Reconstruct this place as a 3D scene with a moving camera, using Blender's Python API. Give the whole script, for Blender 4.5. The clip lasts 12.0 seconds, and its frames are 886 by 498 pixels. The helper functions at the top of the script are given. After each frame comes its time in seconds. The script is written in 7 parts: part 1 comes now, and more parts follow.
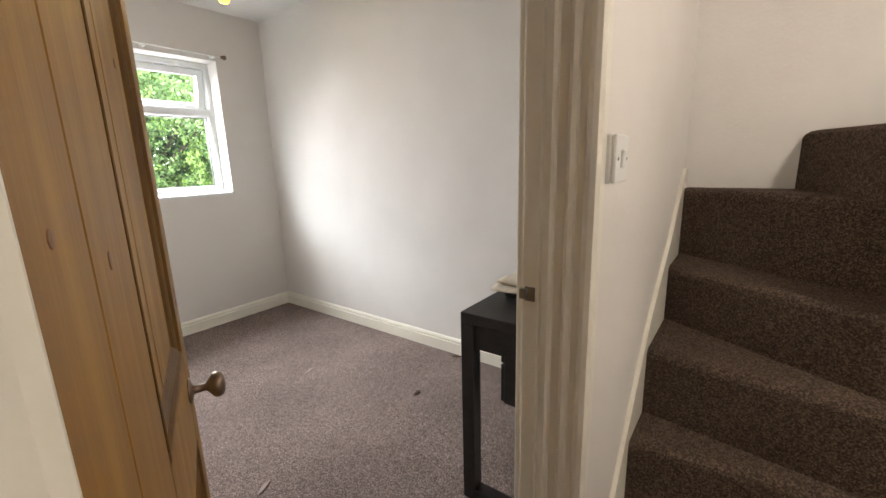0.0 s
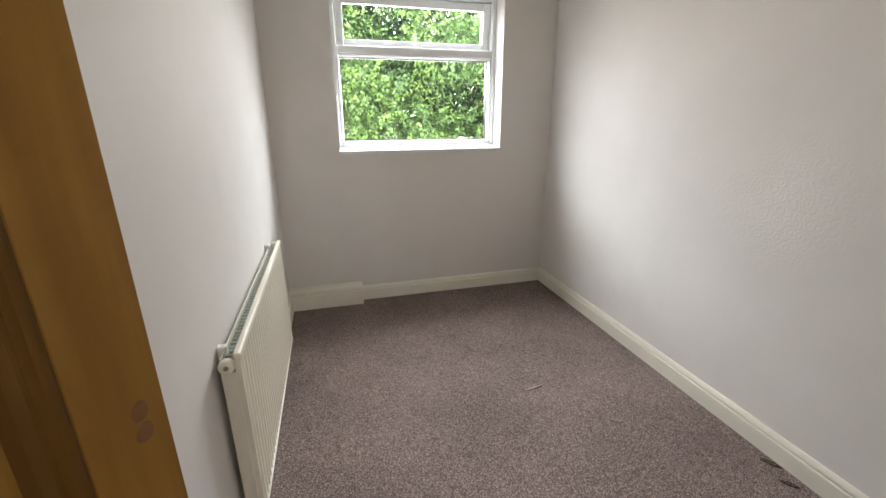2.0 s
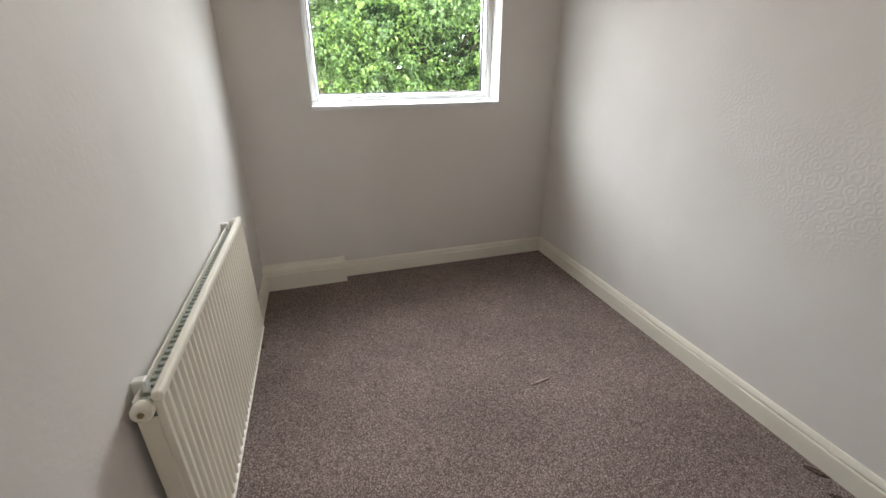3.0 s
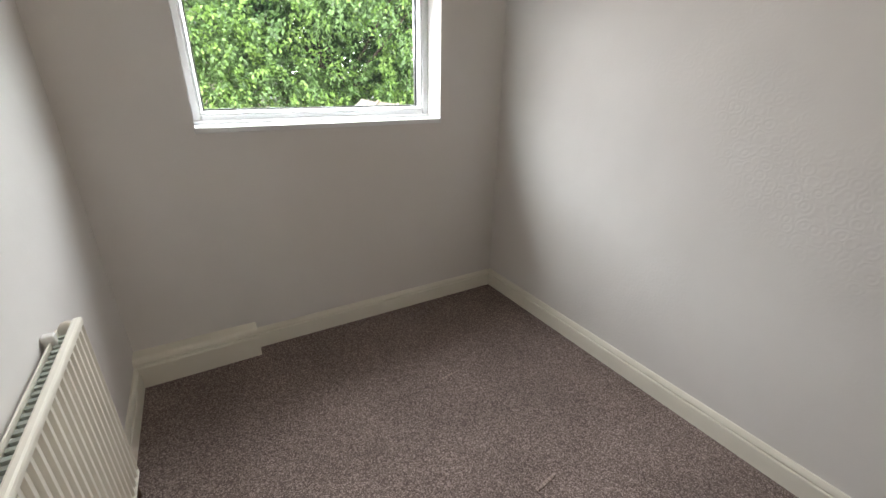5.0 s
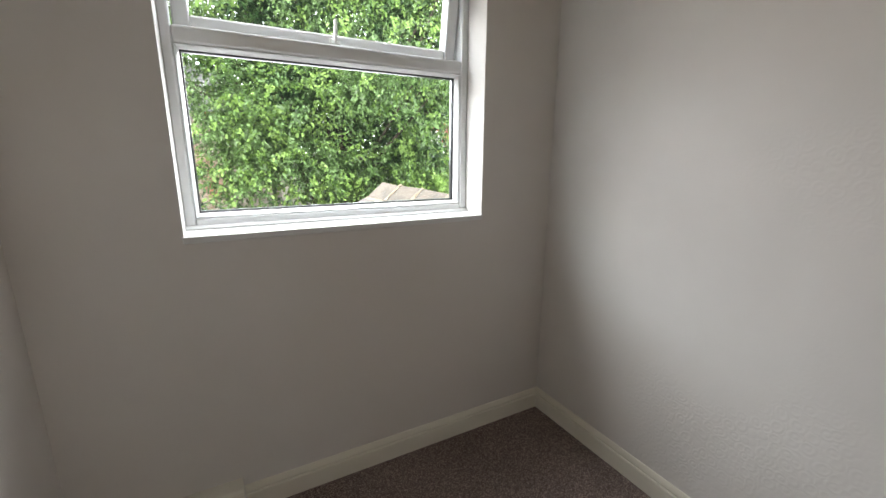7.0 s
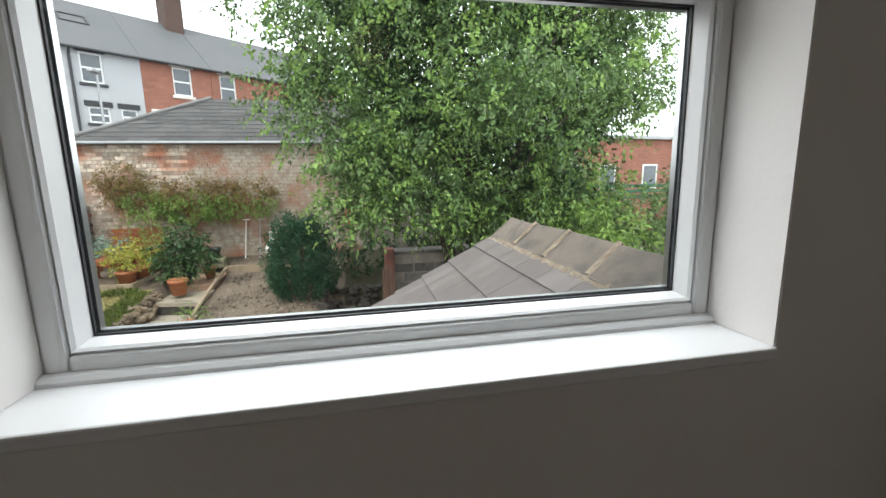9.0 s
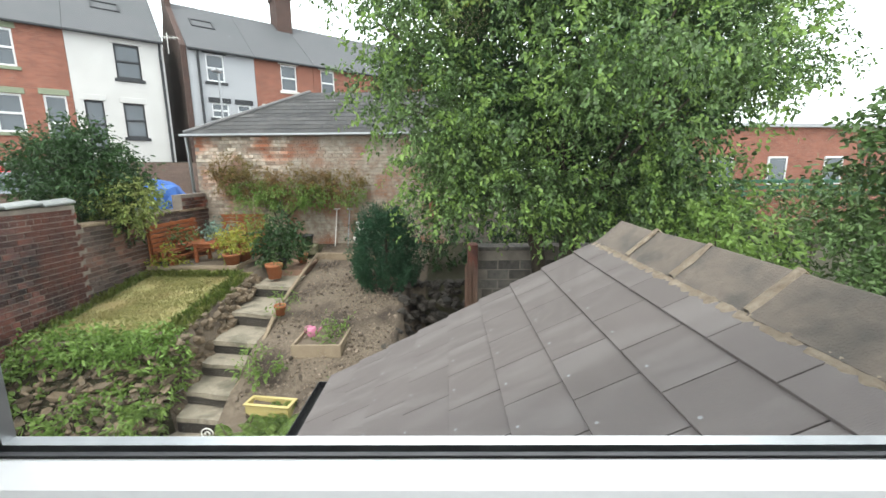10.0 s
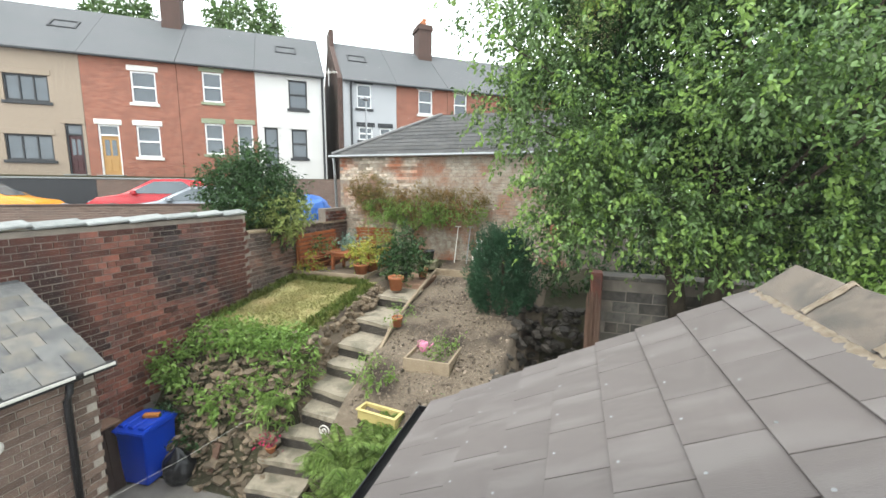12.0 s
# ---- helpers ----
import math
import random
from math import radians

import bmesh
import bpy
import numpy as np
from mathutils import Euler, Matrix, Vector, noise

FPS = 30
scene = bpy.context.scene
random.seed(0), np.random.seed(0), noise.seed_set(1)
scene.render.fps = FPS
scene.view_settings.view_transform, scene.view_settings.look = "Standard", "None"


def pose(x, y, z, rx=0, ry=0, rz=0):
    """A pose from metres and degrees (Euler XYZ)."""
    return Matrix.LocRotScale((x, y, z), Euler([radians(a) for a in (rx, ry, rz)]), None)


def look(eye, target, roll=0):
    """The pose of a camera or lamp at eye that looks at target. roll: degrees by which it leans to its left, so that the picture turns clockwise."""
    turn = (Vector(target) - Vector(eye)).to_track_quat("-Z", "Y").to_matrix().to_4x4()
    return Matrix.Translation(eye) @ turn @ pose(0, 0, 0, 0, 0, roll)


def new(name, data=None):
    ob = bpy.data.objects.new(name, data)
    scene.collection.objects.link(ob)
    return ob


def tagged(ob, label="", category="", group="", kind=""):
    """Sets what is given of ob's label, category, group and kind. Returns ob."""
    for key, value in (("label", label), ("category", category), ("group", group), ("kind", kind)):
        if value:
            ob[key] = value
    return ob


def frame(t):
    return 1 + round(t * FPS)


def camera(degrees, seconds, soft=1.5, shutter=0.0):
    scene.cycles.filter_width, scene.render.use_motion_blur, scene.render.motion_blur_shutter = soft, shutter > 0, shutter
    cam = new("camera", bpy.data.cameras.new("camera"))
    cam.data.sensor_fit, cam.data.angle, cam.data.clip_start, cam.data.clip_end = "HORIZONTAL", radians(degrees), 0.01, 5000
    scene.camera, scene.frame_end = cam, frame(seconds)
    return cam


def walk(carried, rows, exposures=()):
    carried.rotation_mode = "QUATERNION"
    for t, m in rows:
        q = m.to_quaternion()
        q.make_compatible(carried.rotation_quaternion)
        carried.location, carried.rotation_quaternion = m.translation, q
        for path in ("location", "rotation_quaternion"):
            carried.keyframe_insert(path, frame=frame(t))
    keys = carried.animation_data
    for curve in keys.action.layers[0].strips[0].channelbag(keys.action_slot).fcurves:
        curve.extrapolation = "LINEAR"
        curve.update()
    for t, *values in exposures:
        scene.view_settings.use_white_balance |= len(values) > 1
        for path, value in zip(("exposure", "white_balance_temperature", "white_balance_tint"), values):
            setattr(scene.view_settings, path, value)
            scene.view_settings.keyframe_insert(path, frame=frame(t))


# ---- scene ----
cam = camera(94.3, 12.0)
PATH = [
    (0, (0.325, 0.527, 1.267), (1.89, 1.697, 0.841), -1.6),
    (0.5, (0.5, 0.62, 1.269), (1.741, 2.131, 0.845), -0.6),
    (0.8, (0.603, 0.717, 1.277), (1.67, 2.354, 0.847), -0.4),
    (1, (0.641, 0.765, 1.278), (1.597, 2.462, 0.823), -0.4),
    (1.5, (0.75, 0.92, 1.256), (1.421, 2.733, 0.742), -0.5),
    (2, (0.824, 1.089, 1.267), (1.324, 2.926, 0.654), -0.2),
    (2.5, (0.867, 1.251, 1.248), (1.345, 3.048, 0.513), -0.7),
    (4.4, (0.937, 1.797, 1.23), (1.758, 3.414, 0.386), 1.7),
    (5, (0.89, 1.965, 1.259), (1.833, 3.549, 0.484), 0.9),
    (5.5, (0.873, 2.027, 1.276), (1.873, 3.611, 0.573), 0.7),
    (6, (0.866, 2.082, 1.266), (1.88, 3.697, 0.663), 0.4),
    (6.5, (0.918, 2.213, 1.297), (1.908, 3.87, 0.775), 0.5),
    (8.5, (1.288, 3.151, 1.334), (1.875, 5.034, 1.007), -1.0),
    (9, (1.362, 3.379, 1.338), (1.737, 5.315, 1.001), -1.1),
    (9.5, (1.364, 3.6, 1.344), (1.51, 5.565, 1.001), -0.6),
    (10, (1.363, 3.752, 1.36), (1.34, 5.717, 0.988), -0.5),
    (10.5, (1.388, 3.867, 1.369), (1.222, 5.822, 0.985), -0.3),
    (11, (1.421, 3.925, 1.38), (1.143, 5.871, 1.017), -0.1),
    (11.5, (1.434, 3.944, 1.393), (1.022, 5.874, 1.065), 0.0),
    (12, (1.42, 3.935, 1.403), (0.817, 5.82, 1.114), 0.4),
]
EXPOSURES = [(0.0, 2.7), (1.0, 2.6), (2.5, 2.15), (4.5, 2.0), (5.5, 1.85), (6.7, 1.6), (8.3, 0.72), (9.0, 0.15), (9.5, -0.1), (10.2, 0.18), (12.0, 0.32)]
walk(cam, [(t, look(e, g, r)) for t, e, g, r in PATH], EXPOSURES)

# world and light: a bright overcast sky
world = bpy.data.worlds.new("overcast")
scene.world = world
world.use_nodes = True
sky = world.node_tree.nodes.new("ShaderNodeTexSky")
sky.sky_type, sky.sun_disc = "NISHITA", False
sky.sun_elevation, sky.sun_rotation = radians(52), radians(200)
sky.air_density, sky.dust_density, sky.ozone_density = 1.0, 6.0, 1.0
pale = world.node_tree.nodes.new("ShaderNodeMix")
pale.data_type = "RGBA"
pale.inputs[0].default_value = 0.75
pale.inputs[7].default_value = (23.0, 23.8, 24.6, 1)
world.node_tree.links.new(sky.outputs[0], pale.inputs[6])
back = world.node_tree.nodes["Background"]
world.node_tree.links.new(pale.outputs[2], back.inputs[0])
back.inputs[1].default_value = 0.13
sun = new("sun", bpy.data.lights.new("sun", "SUN"))
sun.data.energy, sun.data.angle, sun.data.color = 1.5, radians(12), (1.0, 0.96, 0.9)
sun.matrix_world = look((0, 0, 30), (3, 8, 16))

# daylight in the window's opening
day = new("window_daylight", bpy.data.lights.new("window_daylight", "AREA"))
day.data.shape, day.data.size, day.data.size_y = "RECTANGLE", 1.0, 0.80
day.data.spread = radians(125)
day.data.energy, day.data.color = 8.2, (0.97, 0.975, 1.0)
day.matrix_world = look((1.455, 4.33, 1.70), (1.455, 3.53, 1.15))

# ---- builders ----
RND = random.Random(7)


def mat(name, a, b=None, scale=8.0, rough=0.7, bump=0.0, bscale=60.0, metal=0.0, spec=0.4, c=None, cscale=1.2, rand=0.0, island=0.0, trans=0.0, stretch=None):
    """A procedural surface: two tones by noise, a third in broad stains, fine relief."""
    m = bpy.data.materials.new(name)
    m.use_nodes = True
    nt = m.node_tree
    p = nt.nodes["Principled BSDF"]
    p.inputs["Roughness"].default_value, p.inputs["Metallic"].default_value = rough, metal
    p.inputs["Specular IOR Level"].default_value = spec
    tc = nt.nodes.new("ShaderNodeTexCoord")
    src = tc.outputs["Object"]
    if rand:
        where = nt.nodes.new("ShaderNodeObjectInfo")
        total = nt.nodes.new("ShaderNodeVectorMath")
        nt.links.new(src, total.inputs[0])
        nt.links.new(where.outputs["Location"], total.inputs[1])
        src = total.outputs[0]
    if stretch:
        mp = nt.nodes.new("ShaderNodeMapping")
        mp.inputs["Scale"].default_value = stretch
        nt.links.new(src, mp.inputs[0])
        src = mp.outputs[0]

    def noise_of(s, detail=4.0):
        n = nt.nodes.new("ShaderNodeTexNoise")
        n.inputs["Scale"].default_value, n.inputs["Detail"].default_value = s, detail
        nt.links.new(src, n.inputs["Vector"])
        return n.outputs[0]

    def ramp(fac, lo, hi):
        r = nt.nodes.new("ShaderNodeMapRange")
        r.inputs[1].default_value, r.inputs[2].default_value = lo, hi
        nt.links.new(fac, r.inputs[0])
        return r.outputs[0]

    def mix(fac, x, y, kind="MIX"):
        k = nt.nodes.new("ShaderNodeMix")
        k.data_type, k.blend_type = "RGBA", kind
        for sock, v in ((k.inputs[0], fac), (k.inputs[6], x), (k.inputs[7], y)):
            if isinstance(v, (int, float)):
                sock.default_value = v
            elif isinstance(v, tuple):
                sock.default_value = (*v, 1) if len(v) == 3 else v
            else:
                nt.links.new(v, sock)
        return k.outputs[2]

    col = mix(ramp(noise_of(scale), 0.3, 0.7), a, b or a)
    if c:
        col = mix(ramp(noise_of(cscale), 0.48, 0.66), col, c)
    if rand:
        oi = nt.nodes.new("ShaderNodeObjectInfo")
        hs = nt.nodes.new("ShaderNodeHueSaturation")
        r = nt.nodes.new("ShaderNodeMapRange")
        r.inputs[3].default_value, r.inputs[4].default_value = 1 - rand, 1 + rand
        nt.links.new(oi.outputs["Random"], r.inputs[0])
        nt.links.new(r.outputs[0], hs.inputs["Value"])
        nt.links.new(col, hs.inputs["Color"])
        col = hs.outputs[0]
    if island:
        g = nt.nodes.new("ShaderNodeNewGeometry")
        hs = nt.nodes.new("ShaderNodeHueSaturation")
        r = nt.nodes.new("ShaderNodeMapRange")
        r.inputs[3].default_value, r.inputs[4].default_value = 1 - island, 1 + island
        nt.links.new(g.outputs["Random Per Island"], r.inputs[0])
        nt.links.new(r.outputs[0], hs.inputs["Value"])
        nt.links.new(col, hs.inputs["Color"])
        col = hs.outputs[0]
    nt.links.new(col, p.inputs["Base Color"])
    if bump:
        bp = nt.nodes.new("ShaderNodeBump")
        bp.inputs["Strength"].default_value, bp.inputs["Distance"].default_value = min(1.0, bump), 0.006
        nt.links.new(noise_of(bscale, 3.0), bp.inputs["Height"])
        nt.links.new(bp.outputs[0], p.inputs["Normal"])
    if trans:
        p.inputs["Transmission Weight"].default_value = 0.0
        t = nt.nodes.new("ShaderNodeBsdfTranslucent")
        nt.links.new(col, t.inputs[0])
        ms = nt.nodes.new("ShaderNodeMixShader")
        ms.inputs[0].default_value = trans
        out = nt.nodes["Material Output"]
        nt.links.new(p.outputs[0], ms.inputs[1])
        nt.links.new(t.outputs[0], ms.inputs[2])
        nt.links.new(ms.outputs[0], out.inputs[0])
    return m


def to_object(name, bm, materials, smooth=False):
    me = bpy.data.meshes.new(name)
    if smooth:
        for f in bm.faces:
            f.smooth = True
    bm.to_mesh(me)
    bm.free()
    for m in materials if isinstance(materials, (list, tuple)) else [materials]:
        me.materials.append(m)
    return new(name, me)


def part(name, bm, material, parent, label="", smooth=False, kind=""):
    ob = to_object(name, bm, material, smooth)
    ob.parent = parent
    return tagged(ob, label, kind=kind)


def piece(name, me, parent, m=None):
    """One more object on a shared mesh, in its parent's space."""
    ob = new(name, me)
    ob.parent = parent
    if m is not None:
        ob.matrix_basis = m
    return ob


def thing(name, loc, label, category, group="", rz=0.0, kind=""):
    ob = new(name)
    ob.empty_display_size = 0.1
    ob.matrix_basis = pose(*loc, 0, 0, rz)
    return tagged(ob, label, category, group, kind)


def structure(name, bm, material, label="", smooth=False):
    return tagged(to_object(name, bm, material, smooth), label, kind="structure")


def add_box(bm, lo, hi, bevel=0.0, seg=1, m=None, mi=0):
    r = bmesh.ops.create_cube(bm, size=1)
    vs = r["verts"]
    c = [(p + q) / 2 for p, q in zip(lo, hi)]
    s = [abs(q - p) for p, q in zip(lo, hi)]
    for v in vs:
        v.co = Vector((v.co.x * s[0] + c[0], v.co.y * s[1] + c[1], v.co.z * s[2] + c[2]))
    faces = {f for v in vs for f in v.link_faces}
    for f in faces:
        f.material_index = mi
    if bevel:
        es = list({e for v in vs for e in v.link_edges})
        made = bmesh.ops.bevel(bm, geom=es, offset=bevel, segments=seg, affect="EDGES", profile=0.5)
        vs = list({v for f in made["faces"] for v in f.verts} | {v for v in vs if v.is_valid})
        for f in made["faces"]:
            f.material_index = mi
    if m is not None:
        bmesh.ops.transform(bm, matrix=m, verts=vs)
    return bm


def box(lo, hi, bevel=0.0, seg=1, m=None):
    return add_box(bmesh.new(), lo, hi, bevel, seg, m)


def boxes(*pairs, bevel=0.0):
    bm = bmesh.new()
    for lo, hi in pairs:
        add_box(bm, lo, hi, bevel)
    return bm


def lathe(profile, n=20, m=None):
    """A turned shape from (radius, height) pairs."""
    bm = bmesh.new()
    rings = []
    for r, z in profile:
        if r < 1e-5:
            rings.append([bm.verts.new((0, 0, z))])
        else:
            rings.append([bm.verts.new((r * math.cos(2 * math.pi * k / n), r * math.sin(2 * math.pi * k / n), z)) for k in range(n)])
    for a, b in zip(rings, rings[1:]):
        for k in range(n):
            q = [a[k % len(a)], a[(k + 1) % len(a)], b[(k + 1) % len(b)], b[k % len(b)]]
            q = list(dict.fromkeys(q))
            if len(q) > 2:
                bm.faces.new(q)
    bmesh.ops.recalc_face_normals(bm, faces=bm.faces)
    if m is not None:
        bmesh.ops.transform(bm, matrix=m, verts=bm.verts)
    return bm


def tube_into(bm, pts, radii, n=8):
    """A round bar along points, with a radius at each."""
    pts = [Vector(p) for p in pts]
    if isinstance(radii, (int, float)):
        radii = [radii] * len(pts)
    rings = []
    for i, p in enumerate(pts):
        d = (pts[min(i + 1, len(pts) - 1)] - pts[max(i - 1, 0)]).normalized()
        side = d.cross(Vector((0.31, 0.17, 0.93)))
        if side.length < 1e-3:
            side = d.cross(Vector((1, 0, 0)))
        side.normalize()
        up = d.cross(side)
        rings.append([bm.verts.new(p + radii[i] * (math.cos(2 * math.pi * k / n) * side + math.sin(2 * math.pi * k / n) * up)) for k in range(n)])
    for a, b in zip(rings, rings[1:]):
        for k in range(n):
            bm.faces.new((a[k], a[(k + 1) % n], b[(k + 1) % n], b[k]))
    bm.faces.new(rings[0][::-1])
    bm.faces.new(rings[-1])
    return bm


def tube(pts, radii, n=8):
    bm = tube_into(bmesh.new(), pts, radii, n)
    bmesh.ops.recalc_face_normals(bm, faces=bm.faces)
    return bm


def prism(poly, z0, z1, bevel=0.0):
    """A flat outline raised from z0 to z1."""
    bm = bmesh.new()
    lo = [bm.verts.new((x, y, z0)) for x, y in poly]
    hi = [bm.verts.new((x, y, z1)) for x, y in poly]
    n = len(poly)
    bm.faces.new(lo[::-1])
    bm.faces.new(hi)
    for k in range(n):
        bm.faces.new((lo[k], lo[(k + 1) % n], hi[(k + 1) % n], hi[k]))
    bmesh.ops.recalc_face_normals(bm, faces=bm.faces)
    if bevel:
        bmesh.ops.bevel(bm, geom=[e for e in bm.edges if all(v.co.z > z1 - 1e-4 for v in e.verts)], offset=bevel, segments=3, affect="EDGES", profile=0.5)
    return bm


def profile_run(p, q, profile, side):
    """A moulding from p to q on a wall: profile points (out, up); side is the way out from the wall."""
    bm = bmesh.new()
    p, q, side = Vector(p), Vector(q), Vector(side)
    a = [bm.verts.new(p + side * o + Vector((0, 0, u))) for o, u in profile]
    b = [bm.verts.new(q + side * o + Vector((0, 0, u))) for o, u in profile]
    n = len(profile)
    for k in range(n):
        bm.faces.new((a[k], a[(k + 1) % n], b[(k + 1) % n], b[k]))
    bm.faces.new(a)
    bm.faces.new(b[::-1])
    bmesh.ops.recalc_face_normals(bm, faces=bm.faces)
    return bm


def leaves_mesh(name, places, dirs, sizes, rng, wide=0.5, droop=0.25):
    """Many small folded leaves as one mesh: two triangles pairs each."""
    n = len(places)
    d = dirs / np.linalg.norm(dirs, axis=1, keepdims=True)
    ref = rng.normal(size=(n, 3))
    s = np.cross(d, ref)
    s /= np.linalg.norm(s, axis=1, keepdims=True) + 1e-9
    up = np.cross(s, d)
    L = sizes[:, None]
    base = places
    mid = places + d * L * 0.5 + up * L * 0.06
    tip = places + d * L - np.array([0, 0, 1]) * L * droop
    lft = places + d * L * 0.45 + s * L * wide * 0.5 + up * L * 0.14
    rgt = places + d * L * 0.45 - s * L * wide * 0.5 + up * L * 0.14
    if wide < 0.45:
        v = np.stack([base, lft, tip, rgt], 1).reshape(-1, 3)
        k = np.arange(n)[:, None] * 4
        f = np.concatenate([k + [0, 1, 2], k + [0, 2, 3]], 1).reshape(-1, 3)
    else:
        low_l, low_r = (places + d * L * 0.22 + g * s * L * wide * 0.36 + up * L * 0.08 for g in (1, -1))
        top_l, top_r = (places + d * L * 0.74 + g * s * L * wide * 0.36 + up * L * 0.10 - np.array([0, 0, 1]) * L * droop * 0.6 for g in (1, -1))
        v = np.stack([base, low_l, top_l, tip, top_r, low_r], 1).reshape(-1, 3)
        k = np.arange(n)[:, None] * 6
        f = np.concatenate([k + [0, 1, 2], k + [0, 2, 3], k + [0, 3, 4], k + [0, 4, 5]], 1).reshape(-1, 3)
    me = bpy.data.meshes.new(name)
    me.vertices.add(len(v))
    me.vertices.foreach_set("co", v.astype(np.float32).ravel())
    me.loops.add(f.size)
    me.loops.foreach_set("vertex_index", f.astype(np.int32).ravel())
    me.polygons.add(len(f))
    me.polygons.foreach_set("loop_start", np.arange(0, f.size, 3, dtype=np.int32))
    me.polygons.foreach_set("loop_total", np.full(len(f), 3, np.int32))
    me.update(calc_edges=True)
    return me


def blob_leaves(name, blobs, count, size, material, parent, seed, label="", hollow=0.55, hang=0.0, wide=0.5, clump=14, spread=0.22, kind="", loose=0.16):
    """Leaves in sprays over the shells of rounded masses: blobs are (x, y, z, rx, ry, rz)."""
    rng = np.random.default_rng(seed)
    b = np.array(blobs, float)
    w = b[:, 3] * b[:, 4] + b[:, 4] * b[:, 5]
    nc = max(1, count // clump)
    which = rng.choice(len(b), nc, p=w / w.sum())
    u = rng.normal(size=(nc, 3))
    u /= np.linalg.norm(u, axis=1, keepdims=True)
    r = hollow + (1.06 - hollow) * rng.random(nc) ** 0.6
    c = b[which, :3] + u * b[which, 3:] * r[:, None]
    twig = u + 0.6 * rng.normal(size=(nc, 3)) + np.array([0, 0, -hang])
    twig /= np.linalg.norm(twig, axis=1, keepdims=True)
    t = rng.random((nc, clump))
    ln = spread * (0.6 + 0.8 * rng.random((nc, 1, 1)))
    pl = c[:, None] + twig[:, None] * (t[:, :, None] * ln) + rng.normal(size=(nc, clump, 3)) * spread * loose
    dr = twig[:, None] * 0.7 + rng.normal(size=(nc, clump, 3)) * 0.75 + np.array([0, 0, 0.1 - hang * 0.4])
    sz = size * (0.65 + 0.7 * rng.random(nc * clump))
    me = leaves_mesh(name, pl.reshape(-1, 3), dr.reshape(-1, 3), sz, rng, wide)
    me.materials.append(material)
    ob = new(name, me)
    ob.parent = parent
    return tagged(ob, label, kind=kind)


# ---- materials ----
PAINT = mat("wall_paper", (0.74, 0.72, 0.70), (0.69, 0.67, 0.65), 3.0, 0.75, 0.10, 70.0, c=(0.70, 0.67, 0.64), cscale=0.8, spec=0.3)
PAINT_L = mat("landing_paint", (0.80, 0.77, 0.74), (0.76, 0.73, 0.69), 3.0, 0.7, 0.2, 70.0)
CEIL = mat("ceiling_paint", (0.8, 0.79, 0.77), (0.76, 0.75, 0.73), 2.0, 0.8, 0.15, 80.0)
GLOSS = mat("gloss_white", (0.80, 0.77, 0.68), (0.76, 0.73, 0.64), 5.0, 0.35, 0.05, 30.0, spec=0.5)
UPVC = mat("white_upvc", (0.75, 0.76, 0.76), (0.71, 0.72, 0.725), 4.0, 0.3, 0.0, spec=0.5)
SEAL = mat("rubber_seal", (0.03, 0.03, 0.035), (0.05, 0.05, 0.055), 20.0, 0.6)
PINE_D = mat("pine_moulding", (0.28, 0.142, 0.028), (0.19, 0.088, 0.016), 3.0, 0.4, 0.06, 20.0, c=(0.21, 0.10, 0.024), cscale=3.0, stretch=(9.0, 9.0, 0.7))
PINE = mat("pine", (0.31, 0.165, 0.030), (0.225, 0.108, 0.018), 3.0, 0.5, 0.06, 20.0, c=(0.36, 0.20, 0.042), cscale=2.2, stretch=(9.0, 9.0, 0.7), spec=0.25)
KNOT = mat("pine_knot", (0.16, 0.07, 0.025), (0.24, 0.11, 0.04), 30.0, 0.5)
BRONZE = mat("aged_bronze", (0.16, 0.11, 0.075), (0.22, 0.16, 0.11), 25.0, 0.35, 0.1, 60.0, metal=0.8)
BRASS = mat("worn_brass", (0.45, 0.36, 0.2), (0.3, 0.24, 0.14), 40.0, 0.35, metal=0.9)
BLACKWOOD = mat("black_ash", (0.012, 0.011, 0.011), (0.02, 0.018, 0.017), 4.0, 0.45, 0.15, 40.0, stretch=(1.0, 8.0, 8.0))
SCAR = mat("frayed_carpet_backing", (0.46, 0.37, 0.325), (0.32, 0.25, 0.22), 60.0, 0.95, 0.6, 200.0)
LINEN = mat("cream_cloth", (0.62, 0.56, 0.46), (0.55, 0.49, 0.40), 12.0, 0.9, 0.4, 220.0)
ENAMEL = mat("radiator_enamel", (0.80, 0.77, 0.68), (0.78, 0.75, 0.66), 3.0, 0.3, spec=0.5)
GRILLE = mat("radiator_grille", (0.42, 0.46, 0.42), (0.35, 0.39, 0.36), 8.0, 0.5)
COPPER = mat("brown_pipe", (0.16, 0.10, 0.07), (0.2, 0.13, 0.09), 20.0, 0.4, metal=0.5)
PLASTIC = mat("white_plastic", (0.80, 0.80, 0.78), (0.77, 0.77, 0.75), 5.0, 0.35)
STEEL = mat("dull_steel", (0.35, 0.36, 0.37), (0.28, 0.29, 0.3), 30.0, 0.35, metal=0.9)
BLUE = mat("blue_plastic", (0.008, 0.05, 0.46), (0.012, 0.065, 0.52), 6.0, 0.42)
TARP = mat("blue_tarpaulin", (0.06, 0.17, 0.50), (0.04, 0.12, 0.40), 6.0, 0.5, 0.3, 20.0)
SLATE_N = mat("fibre_slate", (0.128, 0.110, 0.106), (0.148, 0.128, 0.122), 30.0, 0.66, 0.4, 140.0, c=(0.178, 0.158, 0.152), cscale=2.6, stretch=(2.2, 1.0, 0.5), rand=0.035)
